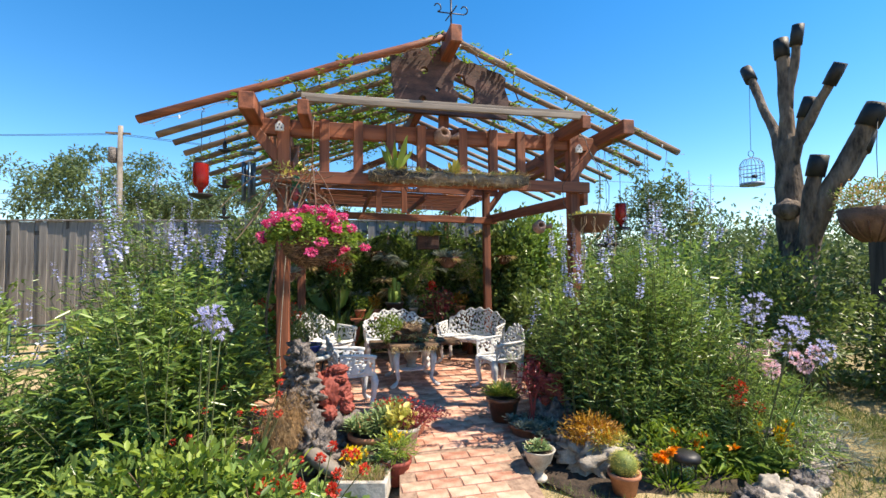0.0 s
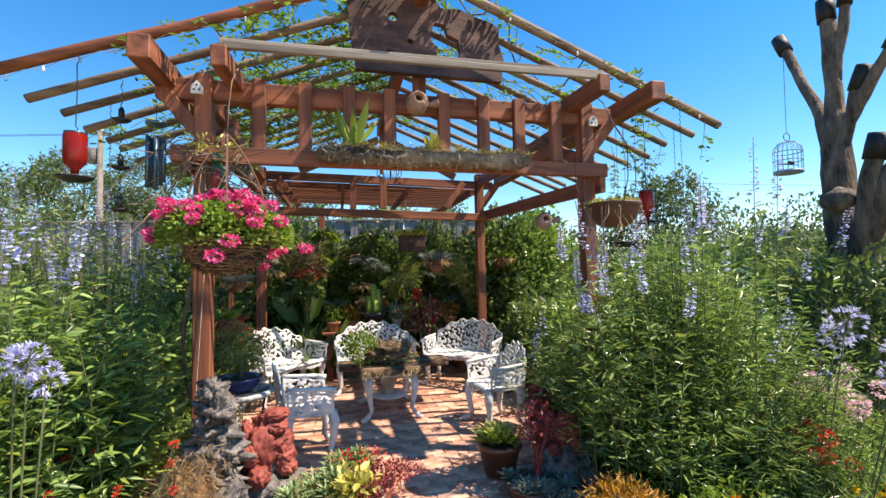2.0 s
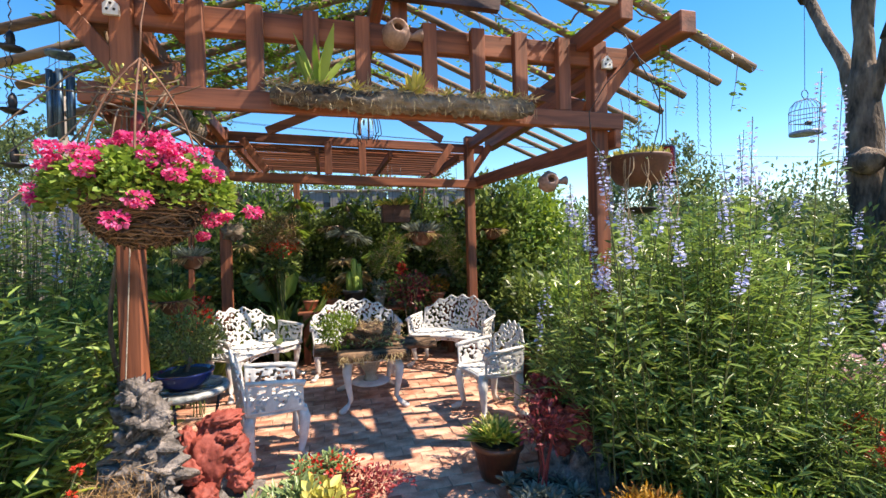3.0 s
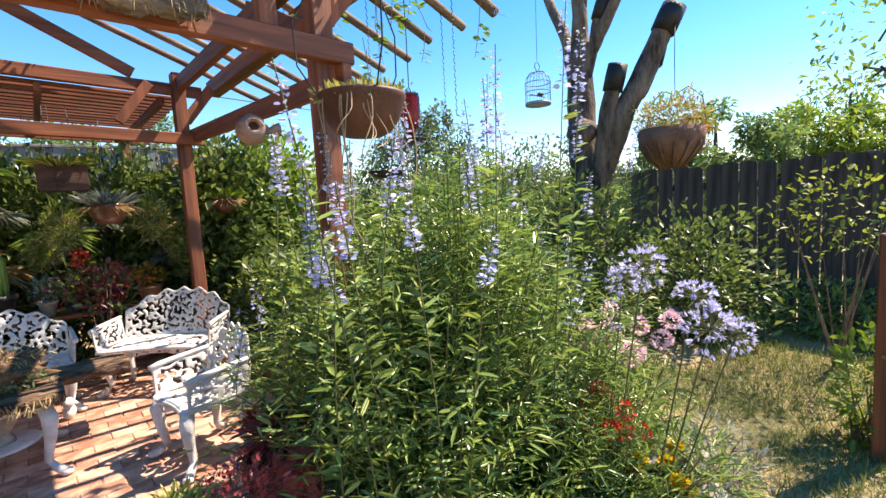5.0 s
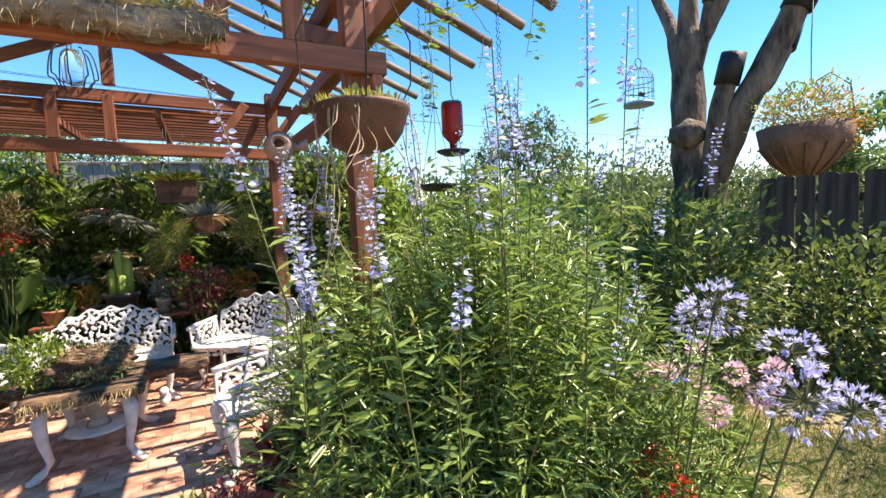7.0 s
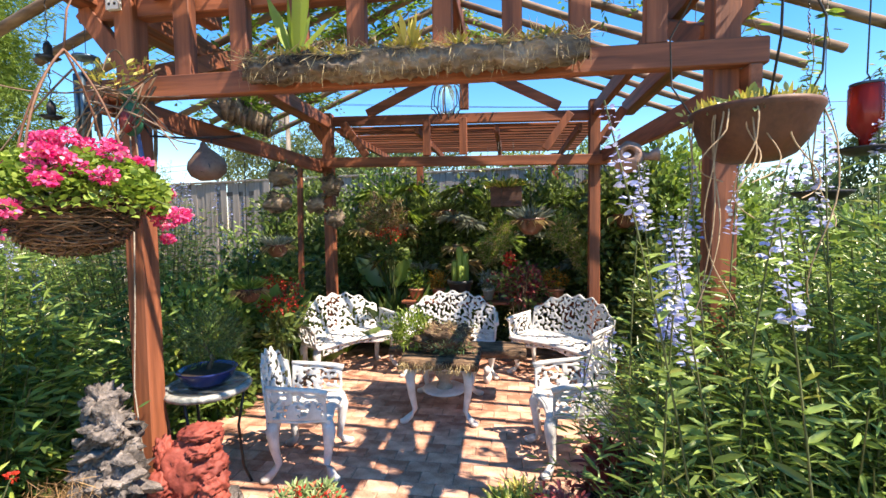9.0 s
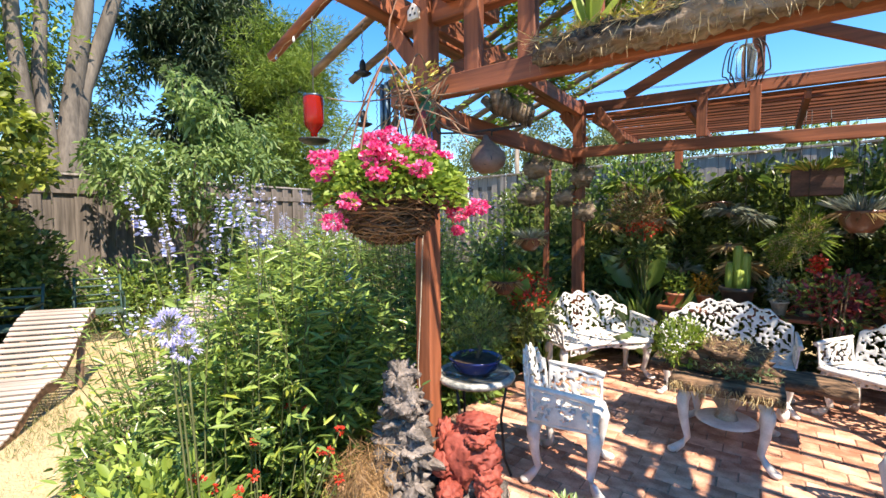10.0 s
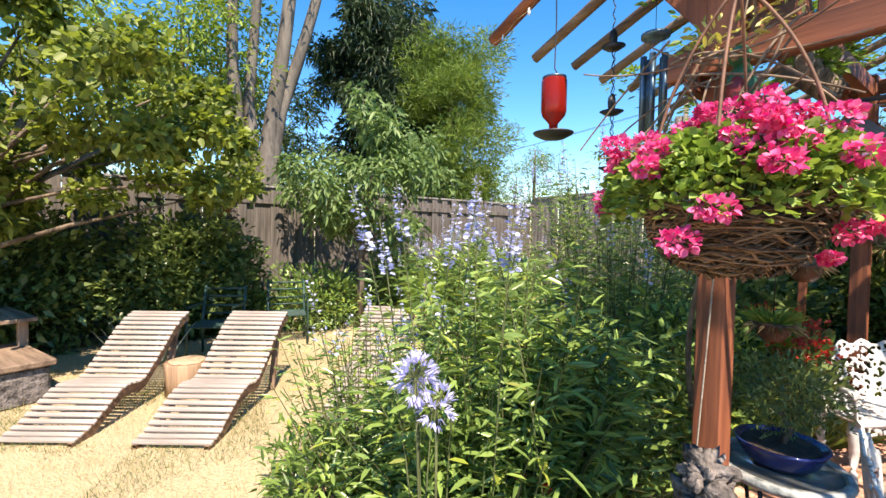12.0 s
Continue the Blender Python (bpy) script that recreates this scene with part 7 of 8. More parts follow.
mask((1.06, 0.02, 1.79), -10, 0.70, "rough pinkish clay creature hanging by the side beam")
mask((0.06, -0.10, 2.60), 0, 0.85, "brown clay bell-shaped ornament on the head beam")


def log_planter():
    ob = thing("log_planter", pose(0.12, -0.17, 2.195), "hollow weathered log planter along the front beam", "planter")
    bm = bmesh.new()
    xs = np.linspace(-0.74, 0.74, 110)
    tube(bm, [(x, 0.006 * math.sin(x * 5), 0.004 * math.sin(x * 9)) for x in xs], [0.054 + 0.006 * noise.noise((x * 3, 1, 2)) for x in xs], 26)
    for v in bm.verts:
        d = Vector((0, v.co.y, v.co.z))
        if d.length > 0.01:
            q = Vector((v.co.x * 0.5, v.co.y, v.co.z))
            v.co += d.normalized() * (0.026 * noise.noise(q * 18) + 0.022 * noise.noise(v.co * 55) + 0.010 * noise.noise(v.co * 130) - (0.03 * max(0, abs(v.co.x) - 0.66) / 0.08 * (1 + noise.noise(v.co * 40))))
    part("log", smooth(bm), logbark, ob)
    n = 1500
    a = rnd(0.2, 2.6, n)
    P = np.stack([rnd(-0.74, 0.74, n), -np.cos(a) * -0.062 - 0.004, np.abs(np.sin(a)) * 0.062], 1)
    leaves("straw_cover", P, RNG.normal(size=(n, 3)) * np.array([0.9, 0.5, 0.35]) + np.array([0, -0.3, -0.1]), rnd(0.03, 0.10, n), 0.05, leaf_dry, ob)
    n = 420
    P = np.stack([rnd(-0.74, 0.74, n), rnd(-0.075, -0.03, n), rnd(-0.05, 0.03, n)], 1)
    leaves("root_fringe", P, RNG.normal(size=(n, 3)) * 0.25 + np.array([0, -0.12, -0.9]), rnd(0.015, 0.10, n) * rnd(0.3, 1, n), 0.03, leaf_dry, ob)
    rosettes("bromeliad_leaves", ob, [(x, 0, 0.05) for x in (-0.55, -0.42, -0.30, -0.05, 0.0, 0.05, 0.22, 0.50, 0.6)], 12, 0.085, 0.26, leaf_yellow)
    rosettes("green_rosettes", ob, [(x, 0, 0.05) for x in (-0.65, -0.48, -0.2, 0.3, 0.4, 0.55)], 12, 0.07, 0.26, leaf_succ)
    leaves("tall_bromeliad", *tuft(9, (-0.50, 0.0, 0.05), 0.02, 0.30, 1.0, 0.5), 0.2, leaf_lime, ob)
    leaves("yellow_bromeliad", *tuft(22, (0.02, 0.0, 0.05), 0.03, 0.13, 1.0, 0.8), 0.22, leaf_yellow, ob)


log_planter()
lb = thing("log_planter", pose(-1.30, 0.86, 2.20), "ribbed bark planter on the side beam with small flowers", "planter")
for k in range(9):
    bm = bmesh.new()
    tube(bm, [(-0.02, -0.26 + k * 0.065, 0.10), (0.05, -0.26 + k * 0.065, 0.02), (0.055, -0.25 + k * 0.065, 0.11), (0.04, -0.25 + k * 0.065, 0.17)], [0.034, 0.038, 0.038, 0.03], 8)
    part("log_piece", bm, logbark, lb)
leafy(lb, (0.03, 0, 0.18), (0.08, 0.28, 0.07), 500, 0.05, 0.4, leaf_vine)
leafy(lb, (0.03, 0.05, 0.21), (0.08, 0.25, 0.05), 60, 0.03, 0.7, pet_rose, name="blossoms")

lt = thing("hanging_lantern", pose(0.05, 1.60, 2.42), "glass jar lantern in a cage of curled wire", "lantern")
part("jar", lathe(bmesh.new(), [(0, 0), (0.055, 0), (0.06, 0.02), (0.06, 0.16), (0.04, 0.19), (0.04, 0.21), (0, 0.21)], 20), clear_glass, lt)
for k in range(8):
    bm = bmesh.new()
    a = k * 0.785
    tube(bm, [(math.cos(a) * (0.07 + 0.06 * math.sin(t)), math.sin(a) * (0.07 + 0.06 * math.sin(t)), 0.22 - 0.09 * t + 0.03 * math.sin(3 * t)) for t in np.linspace(0, 3.0, 12)], 0.0045, 5)
    part("wire_curl", bm, blackiron, lt)
bm = bmesh.new()
tube(bm, [(0, 0, 0.21), (0.01, 0, 0.5), (0.04, 0, 0.90)], 0.003, 5)
part("hanging_wire", bm, blackiron, lt)

for x_, y_, z_ in ((PX0 - 0.03, -0.056, 2.58), (PX1 + 0.04, -0.056, 2.53)):
    bh = thing("tiny_birdhouse", pose(x_, y_, z_), "tiny white birdhouse plaque on the post", "ornament")
    bm = bmesh.new()
    q = [(-0.035, 0), (0.035, 0), (0.035, 0.05), (0, 0.085), (-0.035, 0.05)]
    f = [bm.verts.new((x, -0.02, z)) for x, z in q]
    b = [bm.verts.new((x, 0.0, z)) for x, z in q]
    bm.faces.new(f)
    bm.faces.new(b[::-1])
    for i in range(5):
        bm.faces.new((f[i], b[i], b[(i + 1) % 5], f[(i + 1) % 5]))
    bmesh.ops.recalc_face_normals(bm, faces=list(bm.faces))
    part("box", bm, whitepaint, bh)
    bm = bmesh.new()
    for dx in (-0.016, 0.016):
        lump(bm, (dx, -0.021, 0.025), (0.008, 0.003, 0.008), 1, 0)
    lump(bm, (0, -0.021, 0.055), (0.008, 0.003, 0.008), 1, 0)
    part("openings", bm, blackiron, bh)


def wisteria():
    ob = thing("wisteria_vine", pose(PX0 - 0.1, 0.15, 0), "twining vine with fresh green leaves over the roof poles", "vine")
    o = np.array([PX0 - 0.1, 0.15, 0])
    segs, P, W = [], [], []
    tw = [np.array([0.06 * math.cos(t * 9), 0.06 * math.sin(t * 9), 2.6 * t]) for t in np.linspace(0, 1, 40)]
    segs.append((tw, 0.014, 0.010))

    def roof(x, y):
        if x < RIDGE_X:
            return RIDGE_Z + 0.10 + (x - RIDGE_X) * (RIDGE_Z + 0.10 - EAVE_Z) / (RIDGE_X - EAVE_XL)
        return RIDGE_Z + 0.10 - (x - RIDGE_X) * (RIDGE_Z + 0.10 - EAVE_Z) / (EAVE_XR - RIDGE_X)

    for i in range(100):
        west = i < 80
        x, y = (rnd(-1.9, 0.1), rnd(0.0, 2.7)) if west else (rnd(0.1, 1.6), rnd(-0.2, 0.9))
        a = rnd(0, 6.28)
        pts = []
        for k in range(14):
            pts.append(np.array([x, y, roof(x, y) + 0.045 + rnd(-0.05, 0.03)]) - o)
            a += rnd(-0.6, 0.6)
            x += math.cos(a) * 0.09
            y = min(max(y + math.sin(a) * 0.09, -0.22), 2.85)
            x = min(max(x, -2.25), 2.4)
        segs.append((pts, rnd(0.004, 0.009), 0.002))
        for k in range(int(rnd(10, 34) if west else rnd(4, 13))):
            j = int(rnd(0, 13))
            p = pts[j]
            d = RNG.normal(size=3) * np.array([1, 1, 0.5])
            d /= np.linalg.norm(d)
            for q in range(7):
                P.append(p + d * 0.018 * q + np.array([0, 0, -0.002 * q * q]))
                W.append(np.cross(d, (0, 0, 1)) * (1 if q % 2 else -1) + d * 0.5)
    # trailing ends below the eaves
    for i in range(14):
        x, y = rnd(1.6, 2.45), rnd(-0.3, 0.9)
        L = rnd(0.15, 0.5)
        p0 = np.array([x, y, roof(x, y)]) - o
        segs.append(([p0, p0 + np.array([rnd(-.04, .04), 0, -L / 2]), p0 + np.array([rnd(-.07, .07), 0, -L])], 0.003, 0.0015))
        for q in range(int(L * 50)):
            P.append(p0 + np.array([rnd(-.03, .03), rnd(-.02, .02), -L * rnd(0.4, 1)]))
            W.append(np.array([(-1) ** q, rnd(-0.3, 0.3), -0.2]))
    sticks("vine_stem", segs, vinewood, ob, 5)
    leaves("foliage", np.array(P), np.array(W), rnd(0.035, 0.07, len(P)), 0.38, leaf_vine, ob)


wisteria()

# white wire that runs down the west post
wr = thing("cable", pose(PX0, -0.06, 0), "thin white cable running down the timber post", "cable")
bm = bmesh.new()
tube(bm, [(0.02, 0, 2.1), (0.03, -0.012, 1.6), (0.0, -0.004, 1.1), (-0.02, -0.012, 0.7), (0.01, -0.006, 0.3), (0.02, -0.03, 0.02)], 0.0035, 6)
part("wire", smooth(bm), palestone, wr)

# loose brown tendrils and a coiled nest on the west post
td = thing("vine_tangle", pose(PX0, -0.1, 1.5), "tangle of dry brown tendrils round the post", "vine")
sticks("tendril", [(arc((rnd(-0.1, 0.3), rnd(-0.15, 0.0), rnd(0.55, 0.75)), (rnd(-0.45, 0.55), rnd(-0.3, 0.0), rnd(0.0, 0.75)), rnd(-0.12, 0.1), 10), 0.005, 0.003) for _ in range(26)], vinewood, td, 5)
leafy(td, (0.1, -0.1, 0.72), (0.2, 0.06, 0.06), 90, 0.05, 0.3, leaf_yellow)

# fairy lights along the front poles
fl_ = thing("string_lights", pose(0, 0, 0), "string of small clear bulbs along the roof edge", "string lights")
for s_, ex_ in ((-1, EAVE_XL), (1, EAVE_XR)):
    A_, B_ = np.array([RIDGE_X, -0.32, RIDGE_Z + 0.06]), np.array([ex_, -0.32, EAVE_Z - 0.035])
    sticks("cable", [([A_ + (B_ - A_) * t + np.array([0, 0, -0.02 * abs(math.sin(t * 44))]) for t in np.linspace(0, 1, 60)], 0.002, 0.002)], straw, fl_, 4)
    for k in range(14):
        c = A_ + (B_ - A_) * ((k + 0.5) / 14)
        part("bulb", lathe(bmesh.new(), [(0, -0.046), (0.006, -0.042), (0.0075, -0.032), (0.006, -0.022), (0.004, -0.012), (0, -0.012)], 10, Matrix.Translation(c)), clear_glass if k % 3 else whitepaint, fl_)


def parrot():
    ob = thing("parrot_ornament", pose(-1.22, -0.14, 1.92), "painted green and red parrot ornament on the post", "ornament")
    paint = {n: surface("parrot_" + n, d, l, 0.45, 8, bump=0.2) for n, d, l in (("green", (0.02, 0.10, 0.05), (0.05, 0.26, 0.14)), ("red", (0.18, 0.02, 0.02), (0.40, 0.06, 0.05)), ("blue", (0.02, 0.06, 0.22), (0.05, 0.16, 0.45)))}
    part("body", lump(bmesh.new(), (0, 0, 0.12), (0.045, 0.05, 0.09), 3, 0.1), paint["green"], ob)
    part("breast", lump(bmesh.new(), (0, -0.03, 0.10), (0.035, 0.03, 0.06), 3, 0.1), paint["red"], ob)
    part("head", lump(bmesh.new(), (0, -0.015, 0.225), (0.035, 0.04, 0.038), 3, 0.05), paint["green"], ob)
    part("beak", lump(bmesh.new(), (0, -0.06, 0.215), (0.012, 0.02, 0.018), 2, 0.05), straw, ob)
    part("tail", bar((0, 0.02, 0.06), (0.01, 0.05, -0.16), 0.03, 0.012), paint["blue"], ob)


parrot()

# ---- pots and plants at the back of the patio ----
sh = thing("plant_bench", pose(0.3, 3.15, 0), "low red-brown wooden plant bench with pots", "bench")
for i in range(3):
    part("plank", boxed((-1.0, -0.2 + i * 0.14, 0.60), (1.0, -0.07 + i * 0.14, 0.635)), redwood["x"], sh)
for x_ in (-0.9, 0.9):
    for y_ in (-0.16, 0.16):
        part("leg", boxed((x_ - 0.04, y_ - 0.04, 0), (x_ + 0.04, y_ + 0.04, 0.598)), redwood["z"], sh)
BENCH_POTS = [(-0.55, 3.1, 0.09, 0.13, terracotta, leaf_lime), (-0.30, 3.2, 0.08, 0.12, terracotta, leaf_rust), (0.30, 3.1, 0.07, 0.13, whiteplaster, leaf_silver), (0.47, 3.15, 0.07, 0.12, stone, leaf_dark), (0.75, 3.12, 0.10, 0.16, redclay, leaf_red), (1.05, 3.05, 0.10, 0.15, terracotta, leaf_rust)]
for x_, y_, r_, h_, m_, l_ in BENCH_POTS:
    p_ = pot("small_pot", "small clay pot on the plant bench", (x_, y_, 0.635), r_, h_, POT, m_)
    leafy(p_, (0, 0, h_ + 0.09), (r_ * 1.5, r_ * 1.5, 0.11), 260, 0.05, 0.35, l_)
cp = pot("column_cactus", "green column cactus in a black nursery pot", (-0.02, 3.02, 0.635), 0.14, 0.24, POT, blackplastic, "cactus")
for k, (dx, dy, hh) in enumerate(((0, 0, 0.62), (0.06, 0.02, 0.55), (-0.06, 0.01, 0.46), (0.02, -0.06, 0.40))):
    bm = bmesh.new()
    lathe(bm, [(0, 0.2), (0.032, 0.2), (0.036, 0.3), (0.036, hh - 0.04), (0.024, hh), (0, hh + 0.008)], 24, Matrix.Translation((dx, dy, 0)))
    for v in bm.verts:
        a = math.atan2(v.co.y - dy, v.co.x - dx)
        v.co.x = dx + (v.co.x - dx) * (1 + 0.16 * math.cos(a * 6))
        v.co.y = dy + (v.co.y - dy) * (1 + 0.16 * math.cos(a * 6))
    part("column", bm, leaf_lime, cp)
for x_, y_, z_, r_, m_, d_ in ((0.76, 2.58, 1.40, 0.15, browngl, leaf_silver), (-1.46, 1.58, 1.25, 0.10, browngl, leaf_silver), (-1.5, 1.2, 0.92, 0.10, bowlbrown, leaf_lime), (1.72, 2.75, 1.45, 0.13, browngl, leaf_lime), (-0.25, 3.6, 1.55, 0.13, browngl, leaf_dark)):
    hb = pot("hanging_planter", "dark hanging pot of spiky grass-like leaves", (x_, y_, z_), r_, r_ * 1.1, BOWL, m_, "hanging plant")
    leaves("foliage", *tuft(190, (0, 0, r_), r_ * 0.7, r_ * 1.5, 0.8, 0.9), 0.045, d_, hb, droop=0.25)
    leaves("dry_leaves", *tuft(120, (0, 0, r_ * 0.95), r_ * 1.0, r_ * 0.8, 0.1, 0.7), 0.05, leaf_dry, hb, droop=0.6)
    bm = bmesh.new()
    tube(bm, [(0, 0, r_), (0, 0, 2.25 - z_)], 0.003, 5)
    part("hanging_wire", bm, blackiron, hb)
for x_, y_, h_, n_, m_ in ((-0.74, 3.28, 1.22, 130, leaf_milk), (-0.98, 3.35, 1.10, 100, leaf_dark), (-1.6, 2.2, 0.6, 90, leaf_milk), (1.55, 3.0, 0.8, 110, leaf_milk), (-1.52, 3.0, 0.95, 110, leaf_lime)):
    ag = thing("strap_leaf_plant", pose(x_, y_, 0), "large clump of long dark strap leaves", "plant")
    leaves("foliage", *tuft(n_, (0, 0, 0), 0.16, h_, 1.0, 0.55), 0.07, m_, ag, droop=0.35)
for x_, y_, z_ in ((-1.58, 1.85, 0.88), (-1.45, 1.55, 0.80), (-2.1, 2.4, 0.85), (-1.85, 2.1, 0.9), (-0.9, 3.2, 1.38)):
    kl = thing("kalanchoe", pose(x_, y_, 0), "red-flowering leafy plant in the shade", "plant")
    sticks("stem", [(arc((rnd(-.05, .05), rnd(-.05, .05), 0), (rnd(-.12, .12), rnd(-.12, .12), z_), 0, 5), 0.006, 0.003) for _ in range(7)], stem_green, kl, 4)
    leafy(kl, (0, 0, z_ - 0.15), (0.2, 0.2, 0.16), 320, 0.08, 0.5, leaf_dark)
    leafy(kl, (0, 0, z_ + 0.02), (0.19, 0.17, 0.09), 230, 0.034, 0.7, pet_red, name="blossoms")
for x_, y_, s_ in ((-1.62, 2.05, 1), (-1.72, 1.75, 1.1), (-0.95, 3.45, 1.3)):
    bl = thing("paddle_leaf_plant", pose(x_, y_, 0), "broad-leaved green plant with upright paddles", "plant")
    leaves("foliage", *tuft(14, (0, 0, 0.55 * s_), 0.08, 0.42 * s_, 1.0, 0.6), 0.45, leaf_milk, bl, droop=0.1)
    sticks("stem", [(arc((0, 0, 0), (rnd(-.06, .06), rnd(-.06, .06), 0.6 * s_), 0, 4), 0.012, 0.008) for _ in range(5)], stem_green, bl, 5)
cl_ = thing("red_leaved_shrub", pose(0.66, 2.86, 0), "dark red-leaved shrub with a few pink flowers", "shrub")
sticks("stem", [(arc((rnd(-.05, .05), rnd(-.05, .05), 0), (rnd(-.2, .2), rnd(-.1, .1), rnd(0.8, 1.1)), 0, 5), 0.007, 0.003) for _ in range(12)], vinewood, cl_, 4)
leafy(cl_, (0, 0, 0.86), (0.28, 0.13, 0.22), 300, 0.065, 0.5, leaf_red)
leafy(cl_, (0, 0, 0.80), (0.30, 0.14, 0.26), 260, 0.07, 0.4, leaf_dark, name="green_leaves")
leafy(cl_, (-0.12, -0.05, 1.13), (0.06, 0.05, 0.06), 90, 0.035, 0.8, pet_red, name="blossoms")


def hung_box():
    """A dark planter box on wires with arching yellow-green straps."""
    ob = thing("hanging_box", pose(0.51, 2.98, 1.70), "dark wooden hanging box with arching yellow-green leaves", "hanging plant")
    for lo, hi in (((-0.17, -0.10, 0), (0.17, -0.075, 0.22)), ((-0.17, 0.075, 0), (0.17, 0.10, 0.22)), ((-0.17, -0.074, 0), (-0.145, 0.074, 0.22)), ((0.145, -0.074, 0), (0.17, 0.074, 0.22)), ((-0.144, -0.074, 0.002), (0.144, 0.074, 0.025))):
        part("board", boxed(lo, hi), darkslab, ob)
    part("soil", boxed((-0.143, -0.073, 0.026), (0.143, 0.073, 0.19)), soil, ob)
    for x in (-0.155, 0.155):
        part("hanging_wire", tube(bmesh.new(), [(x, 0, 0.2), (x * 0.6, 0, 0.45), (x * 0.5, 0, 0.72)], 0.003, 5), blackiron, ob)
    leaves("foliage", *tuft(150, (0, 0, 0.2), 0.13, 0.22, 0.9, 0.8), 0.06, leaf_lime, ob, droop=0.4)
    leaves("green_leaves", *tuft(90, (0, 0, 0.2), 0.13, 0.20, 0.9, 0.9), 0.06, leaf_yellow, ob, droop=0.45)


hung_box()
for x_, y_, z_, k_ in ((0.46, 2.86, 1.40, 1.0), (1.10, 2.80, 1.45, 1.05), (0.30, 3.2, 1.20, 0.8), (1.32, 2.95, 1.20, 0.8)):
    gt = thing("golden_fern", pose(x_, y_, z_), "hanging ball of fine golden-green fern", "hanging plant", "golden ferns")
    leafy(gt, (0, 0, 0), (0.13 * k_, 0.10 * k_, 0.19 * k_), 900, 0.05, 0.16, leaf_lime)
    leafy(gt, (0, 0, -0.03), (0.14 * k_, 0.11 * k_, 0.20 * k_), 500, 0.055, 0.12, leaf_dry, name="dry_fronds")
    part("hanging_wire", tube(bmesh.new(), [(0, 0, 0.05), (0.005, 0, 0.5), (0, 0, 2.40 - z_)], 0.0025, 4), blackiron, gt)
dm = thing("dry_twig_mass", pose(-0.95, 3.12, 1.60), "brown mass of dry twiggy fern hung by the fence", "hanging plant")
leafy(dm, (0, 0, 0), (0.30, 0.14, 0.24), 1100, 0.08, 0.07, leaf_coir)
leafy(dm, (0.05, -0.02, 0.05), (0.28, 0.13, 0.20), 320, 0.06, 0.12, leaf_dry, name="pale_tuft")
part("hanging_wire", tube(bmesh.new(), [(0, 0, 0.05), (0.005, 0, 0.4), (0, 0, 0.80)], 0.0025, 4), blackiron, dm)
for x_, y_ in ((1.42, 1.85), (1.55, 1.58)):
    ob_ = pot("bromeliad_pot", "dark pot with an orange-tipped bromeliad", (x_, y_, 0), 0.11, 0.20, POT, browngl)
    rosettes("foliage", ob_, [(0, 0, 0.2), (0.05, 0.03, 0.2)], 18, 0.24, 0.15, leaf_rust)
tp = thing("garden_stake", pose(-1.70, 2.55, 0), "dark slanting wooden stake with hung masks", "stake")
part("stake", bar((-0.04, 0, 0), (0.0, 0, 2.15), 0.05, 0.05), redwood["z"], tp)
for i, (x_, y_, z_) in enumerate(((-1.42, 1.62, 1.95), (-1.45, 1.60, 1.72), (-1.52, 2.55, 1.75), (-1.34, 2.53, 1.95), (-1.30, 2.52, 1.60))):
    mk = thing("bark_ornament", pose(x_, y_, z_), "dark hanging piece of gnarled bark with moss", "ornament")
    part("bark", lump(bmesh.new(), (0, 0, 0), (0.11, 0.06, 0.09), 3, 0.7, 2.0, 5.0 + i), logbark, mk)
    leafy(mk, (0, 0, 0.06), (0.11, 0.06, 0.05), 90, 0.06, 0.2, leaf_dark)


# air plants, ferns and dry tufts hung before the hedge
TUFTS = [("dry", leaf_dry), ("silver", leaf_silver), ("lime", leaf_lime), ("green", leaf_milk)]
for i in range(30):
    kind_, m_ = TUFTS[int(rnd(0, 4))]
    x_, y_, z_ = rnd(-1.5, 1.75), rnd(3.45, 3.75), rnd(0.95, 2.05)
    if i > 26:
        x_, y_, z_ = rnd(1.6, 1.9), rnd(2.8, 3.2), rnd(0.8, 1.9)
    ap = thing("air_plant", pose(x_, y_, z_), {"dry": "straw-brown tuft of dry hanging leaves", "silver": "silver-grey air plant tuft", "lime": "bright green fern tuft", "green": "arching green fern tuft"}[kind_], "plant", "hung tufts")
    L_ = rnd(0.14, 0.26)
    leaves("foliage", *tuft(int(rnd(70, 150)), (0, 0, 0), 0.06, L_, rnd(-0.2, 0.6), 1.0), rnd(0.04, 0.09), m_, ap, droop=rnd(0.3, 0.7))
    part("mount", lump(bmesh.new(), (0, 0.03, -0.01), (0.05, 0.04, 0.05), 2, 0.5, 2.0, float(i)), logbark, ap)
    bm = bmesh.new()
    tube(bm, [(0, 0.03, 0.03), (0, 0.03, 2.40 - z_)], 0.0025, 4)
    part("hanging_wire", bm, blackiron, ap)

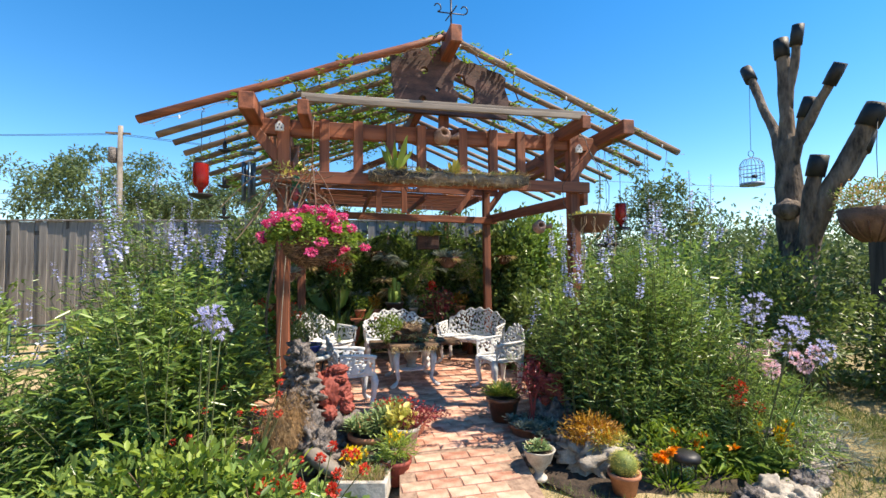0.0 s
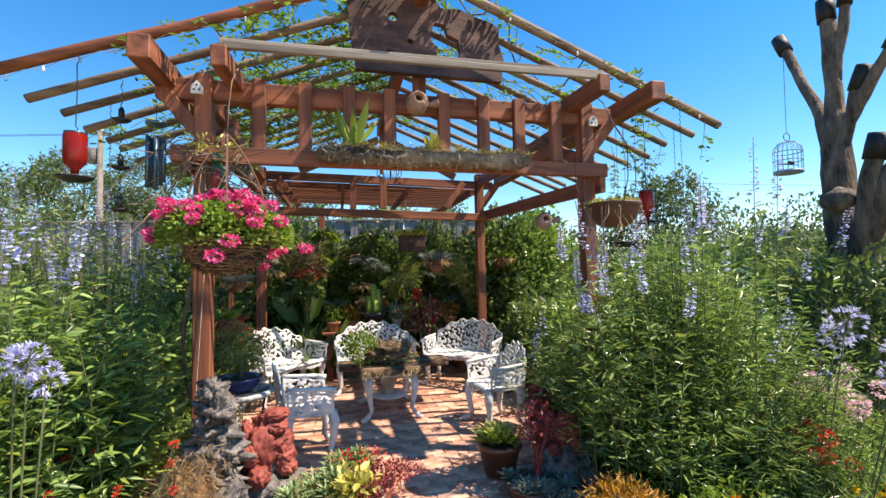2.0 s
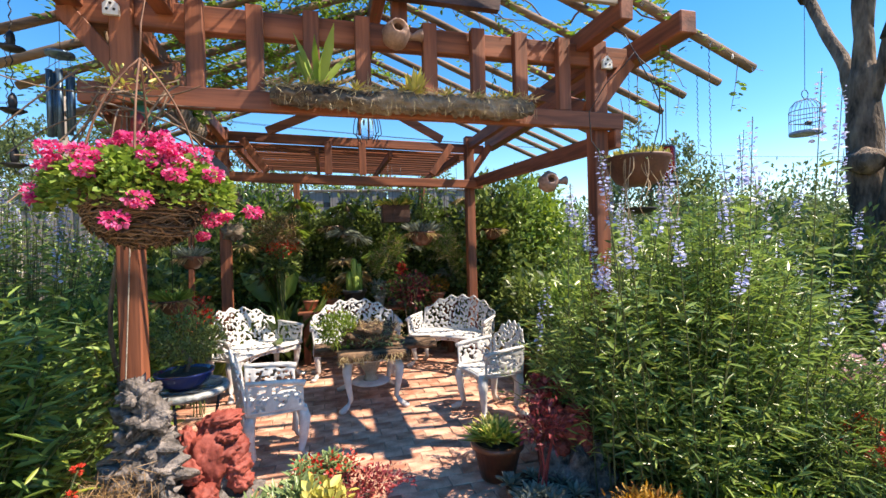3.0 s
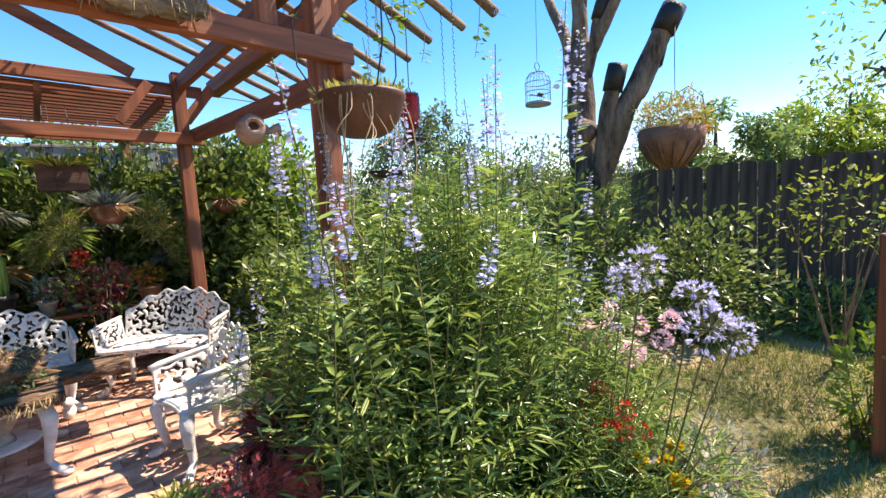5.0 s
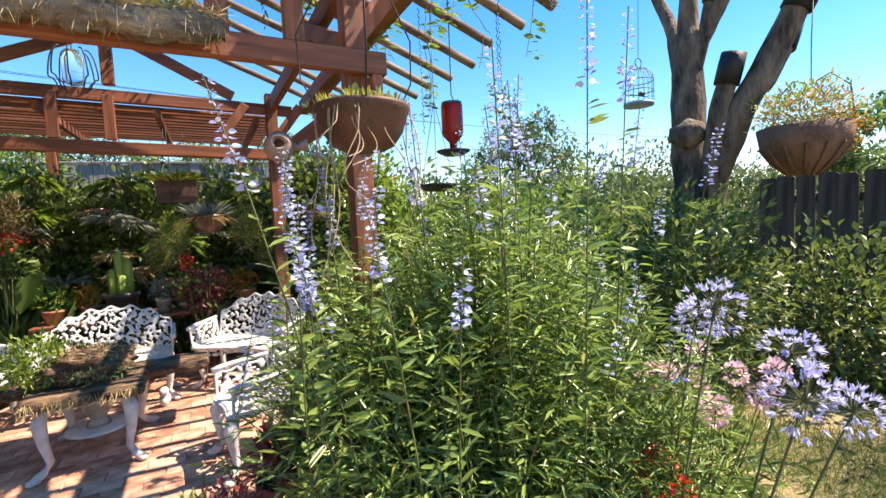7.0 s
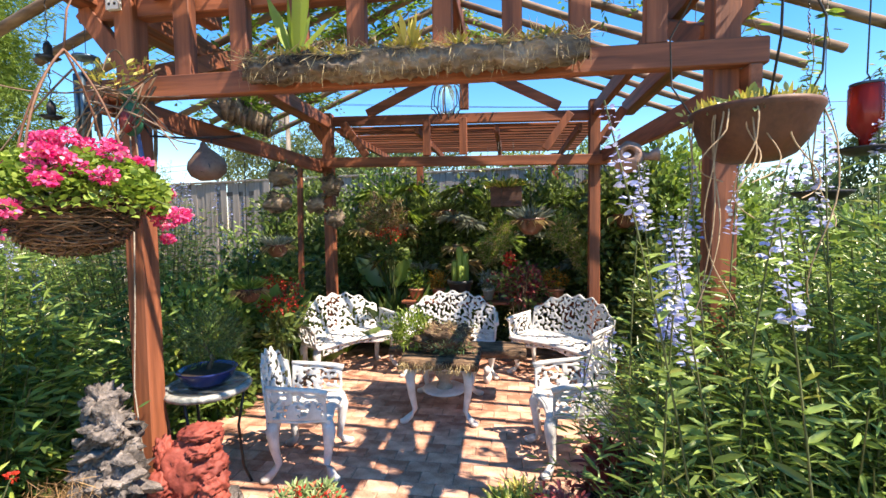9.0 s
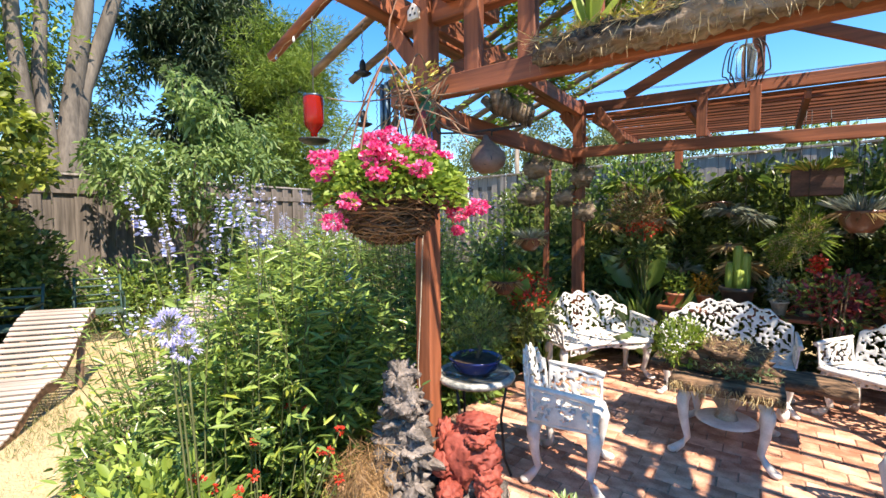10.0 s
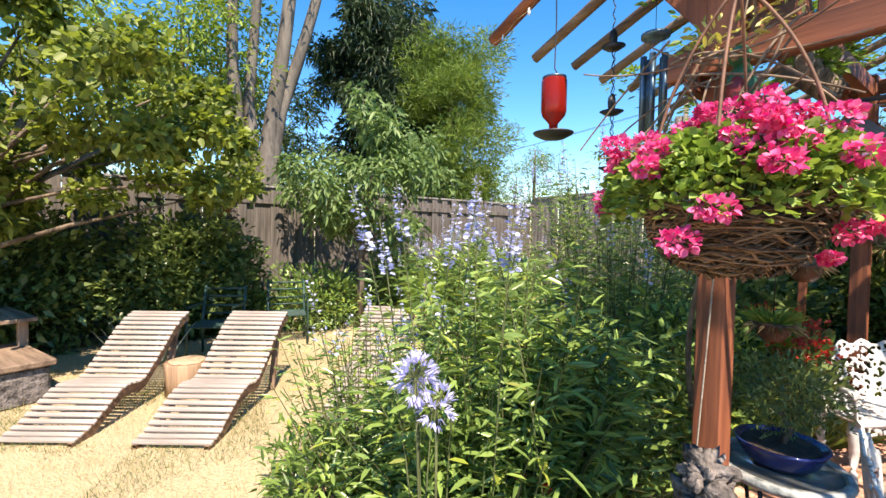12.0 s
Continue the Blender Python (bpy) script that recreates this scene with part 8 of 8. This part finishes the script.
# ---- pavers, last ----
def pavers():
    L, D, G = 0.205, 0.118, 0.007
    kinds = []
    for k in range(5):
        bm = bmesh.new()
        box(bm, (-L / 2 + G / 2, -D / 2 + G / 2, -0.03), (L / 2 - G / 2, D / 2 - G / 2, 0.0), bevel=0.005)
        for v in bm.verts:
            v.co += Vector((rnd(-1, 1), rnd(-1, 1), rnd(-0.6, 0.6))) * 0.0018
        me = bpy.data.meshes.new("paver")
        bm.to_mesh(me)
        bm.free()
        me.materials.append(paver)
        kinds.append(me)
    spots = []
    for (x0, x1, y0, y1, z, owner) in ((-1.74, 1.74, -0.615, 3.58, 0.0, patio), (0.005, 0.92, PATH_Y0 + 0.005, PATH_Y1 - 0.005, None, path_bed)):
        rows = int((y1 - y0) / D)
        for r in range(rows):
            off = (r % 2) * L / 2
            n = int((x1 - x0 - off) / L)
            for c in range(n):
                y = y0 + (r + 0.5) * D
                spots.append((x0 + off + (c + 0.5) * L + (path_x(y) if z is None else 0), y, path_z(y) if z is None else z, owner))
    near = [s for s in spots if s[1] < 1.35 and -1.0 < s[0] < 0.95]
    rest = [s for s in spots if s not in near]
    for s in near:
        ob = new("paver", kinds[int(rnd(0, 5))])
        ob.parent = s[3]
        ob.matrix_local = pose(s[0], s[1], s[2] + rnd(-0.002, 0.003), rnd(-0.5, 0.5), rnd(-0.5, 0.5), rnd(-0.8, 0.8))
    V, F = [], []
    for x, y, z, o in rest:
        b = len(V)
        dz = rnd(-0.002, 0.003)
        for k, (ix, zz) in enumerate(((G / 2, -0.03), (G / 2, -0.004), (G / 2 + 0.004, 0.0))):
            for sx, sy in ((-1, -1), (1, -1), (1, 1), (-1, 1)):
                V.append((x + sx * (L / 2 - ix), y + sy * (D / 2 - ix), z + zz + dz))
        for k in (0, 4):
            for i in range(4):
                j = (i + 1) % 4
                F.append((b + k + i, b + k + j, b + k + 4 + j, b + k + 4 + i))
        F.append((b + 8, b + 9, b + 10, b + 11))
    me = bpy.data.meshes.new("paver_field")
    me.from_pydata(V, [], F)
    me.materials.append(paver_rest)
    ob = tagged(new("paver_field", me), kind="stuff")
    ob.parent = patio


pavers()
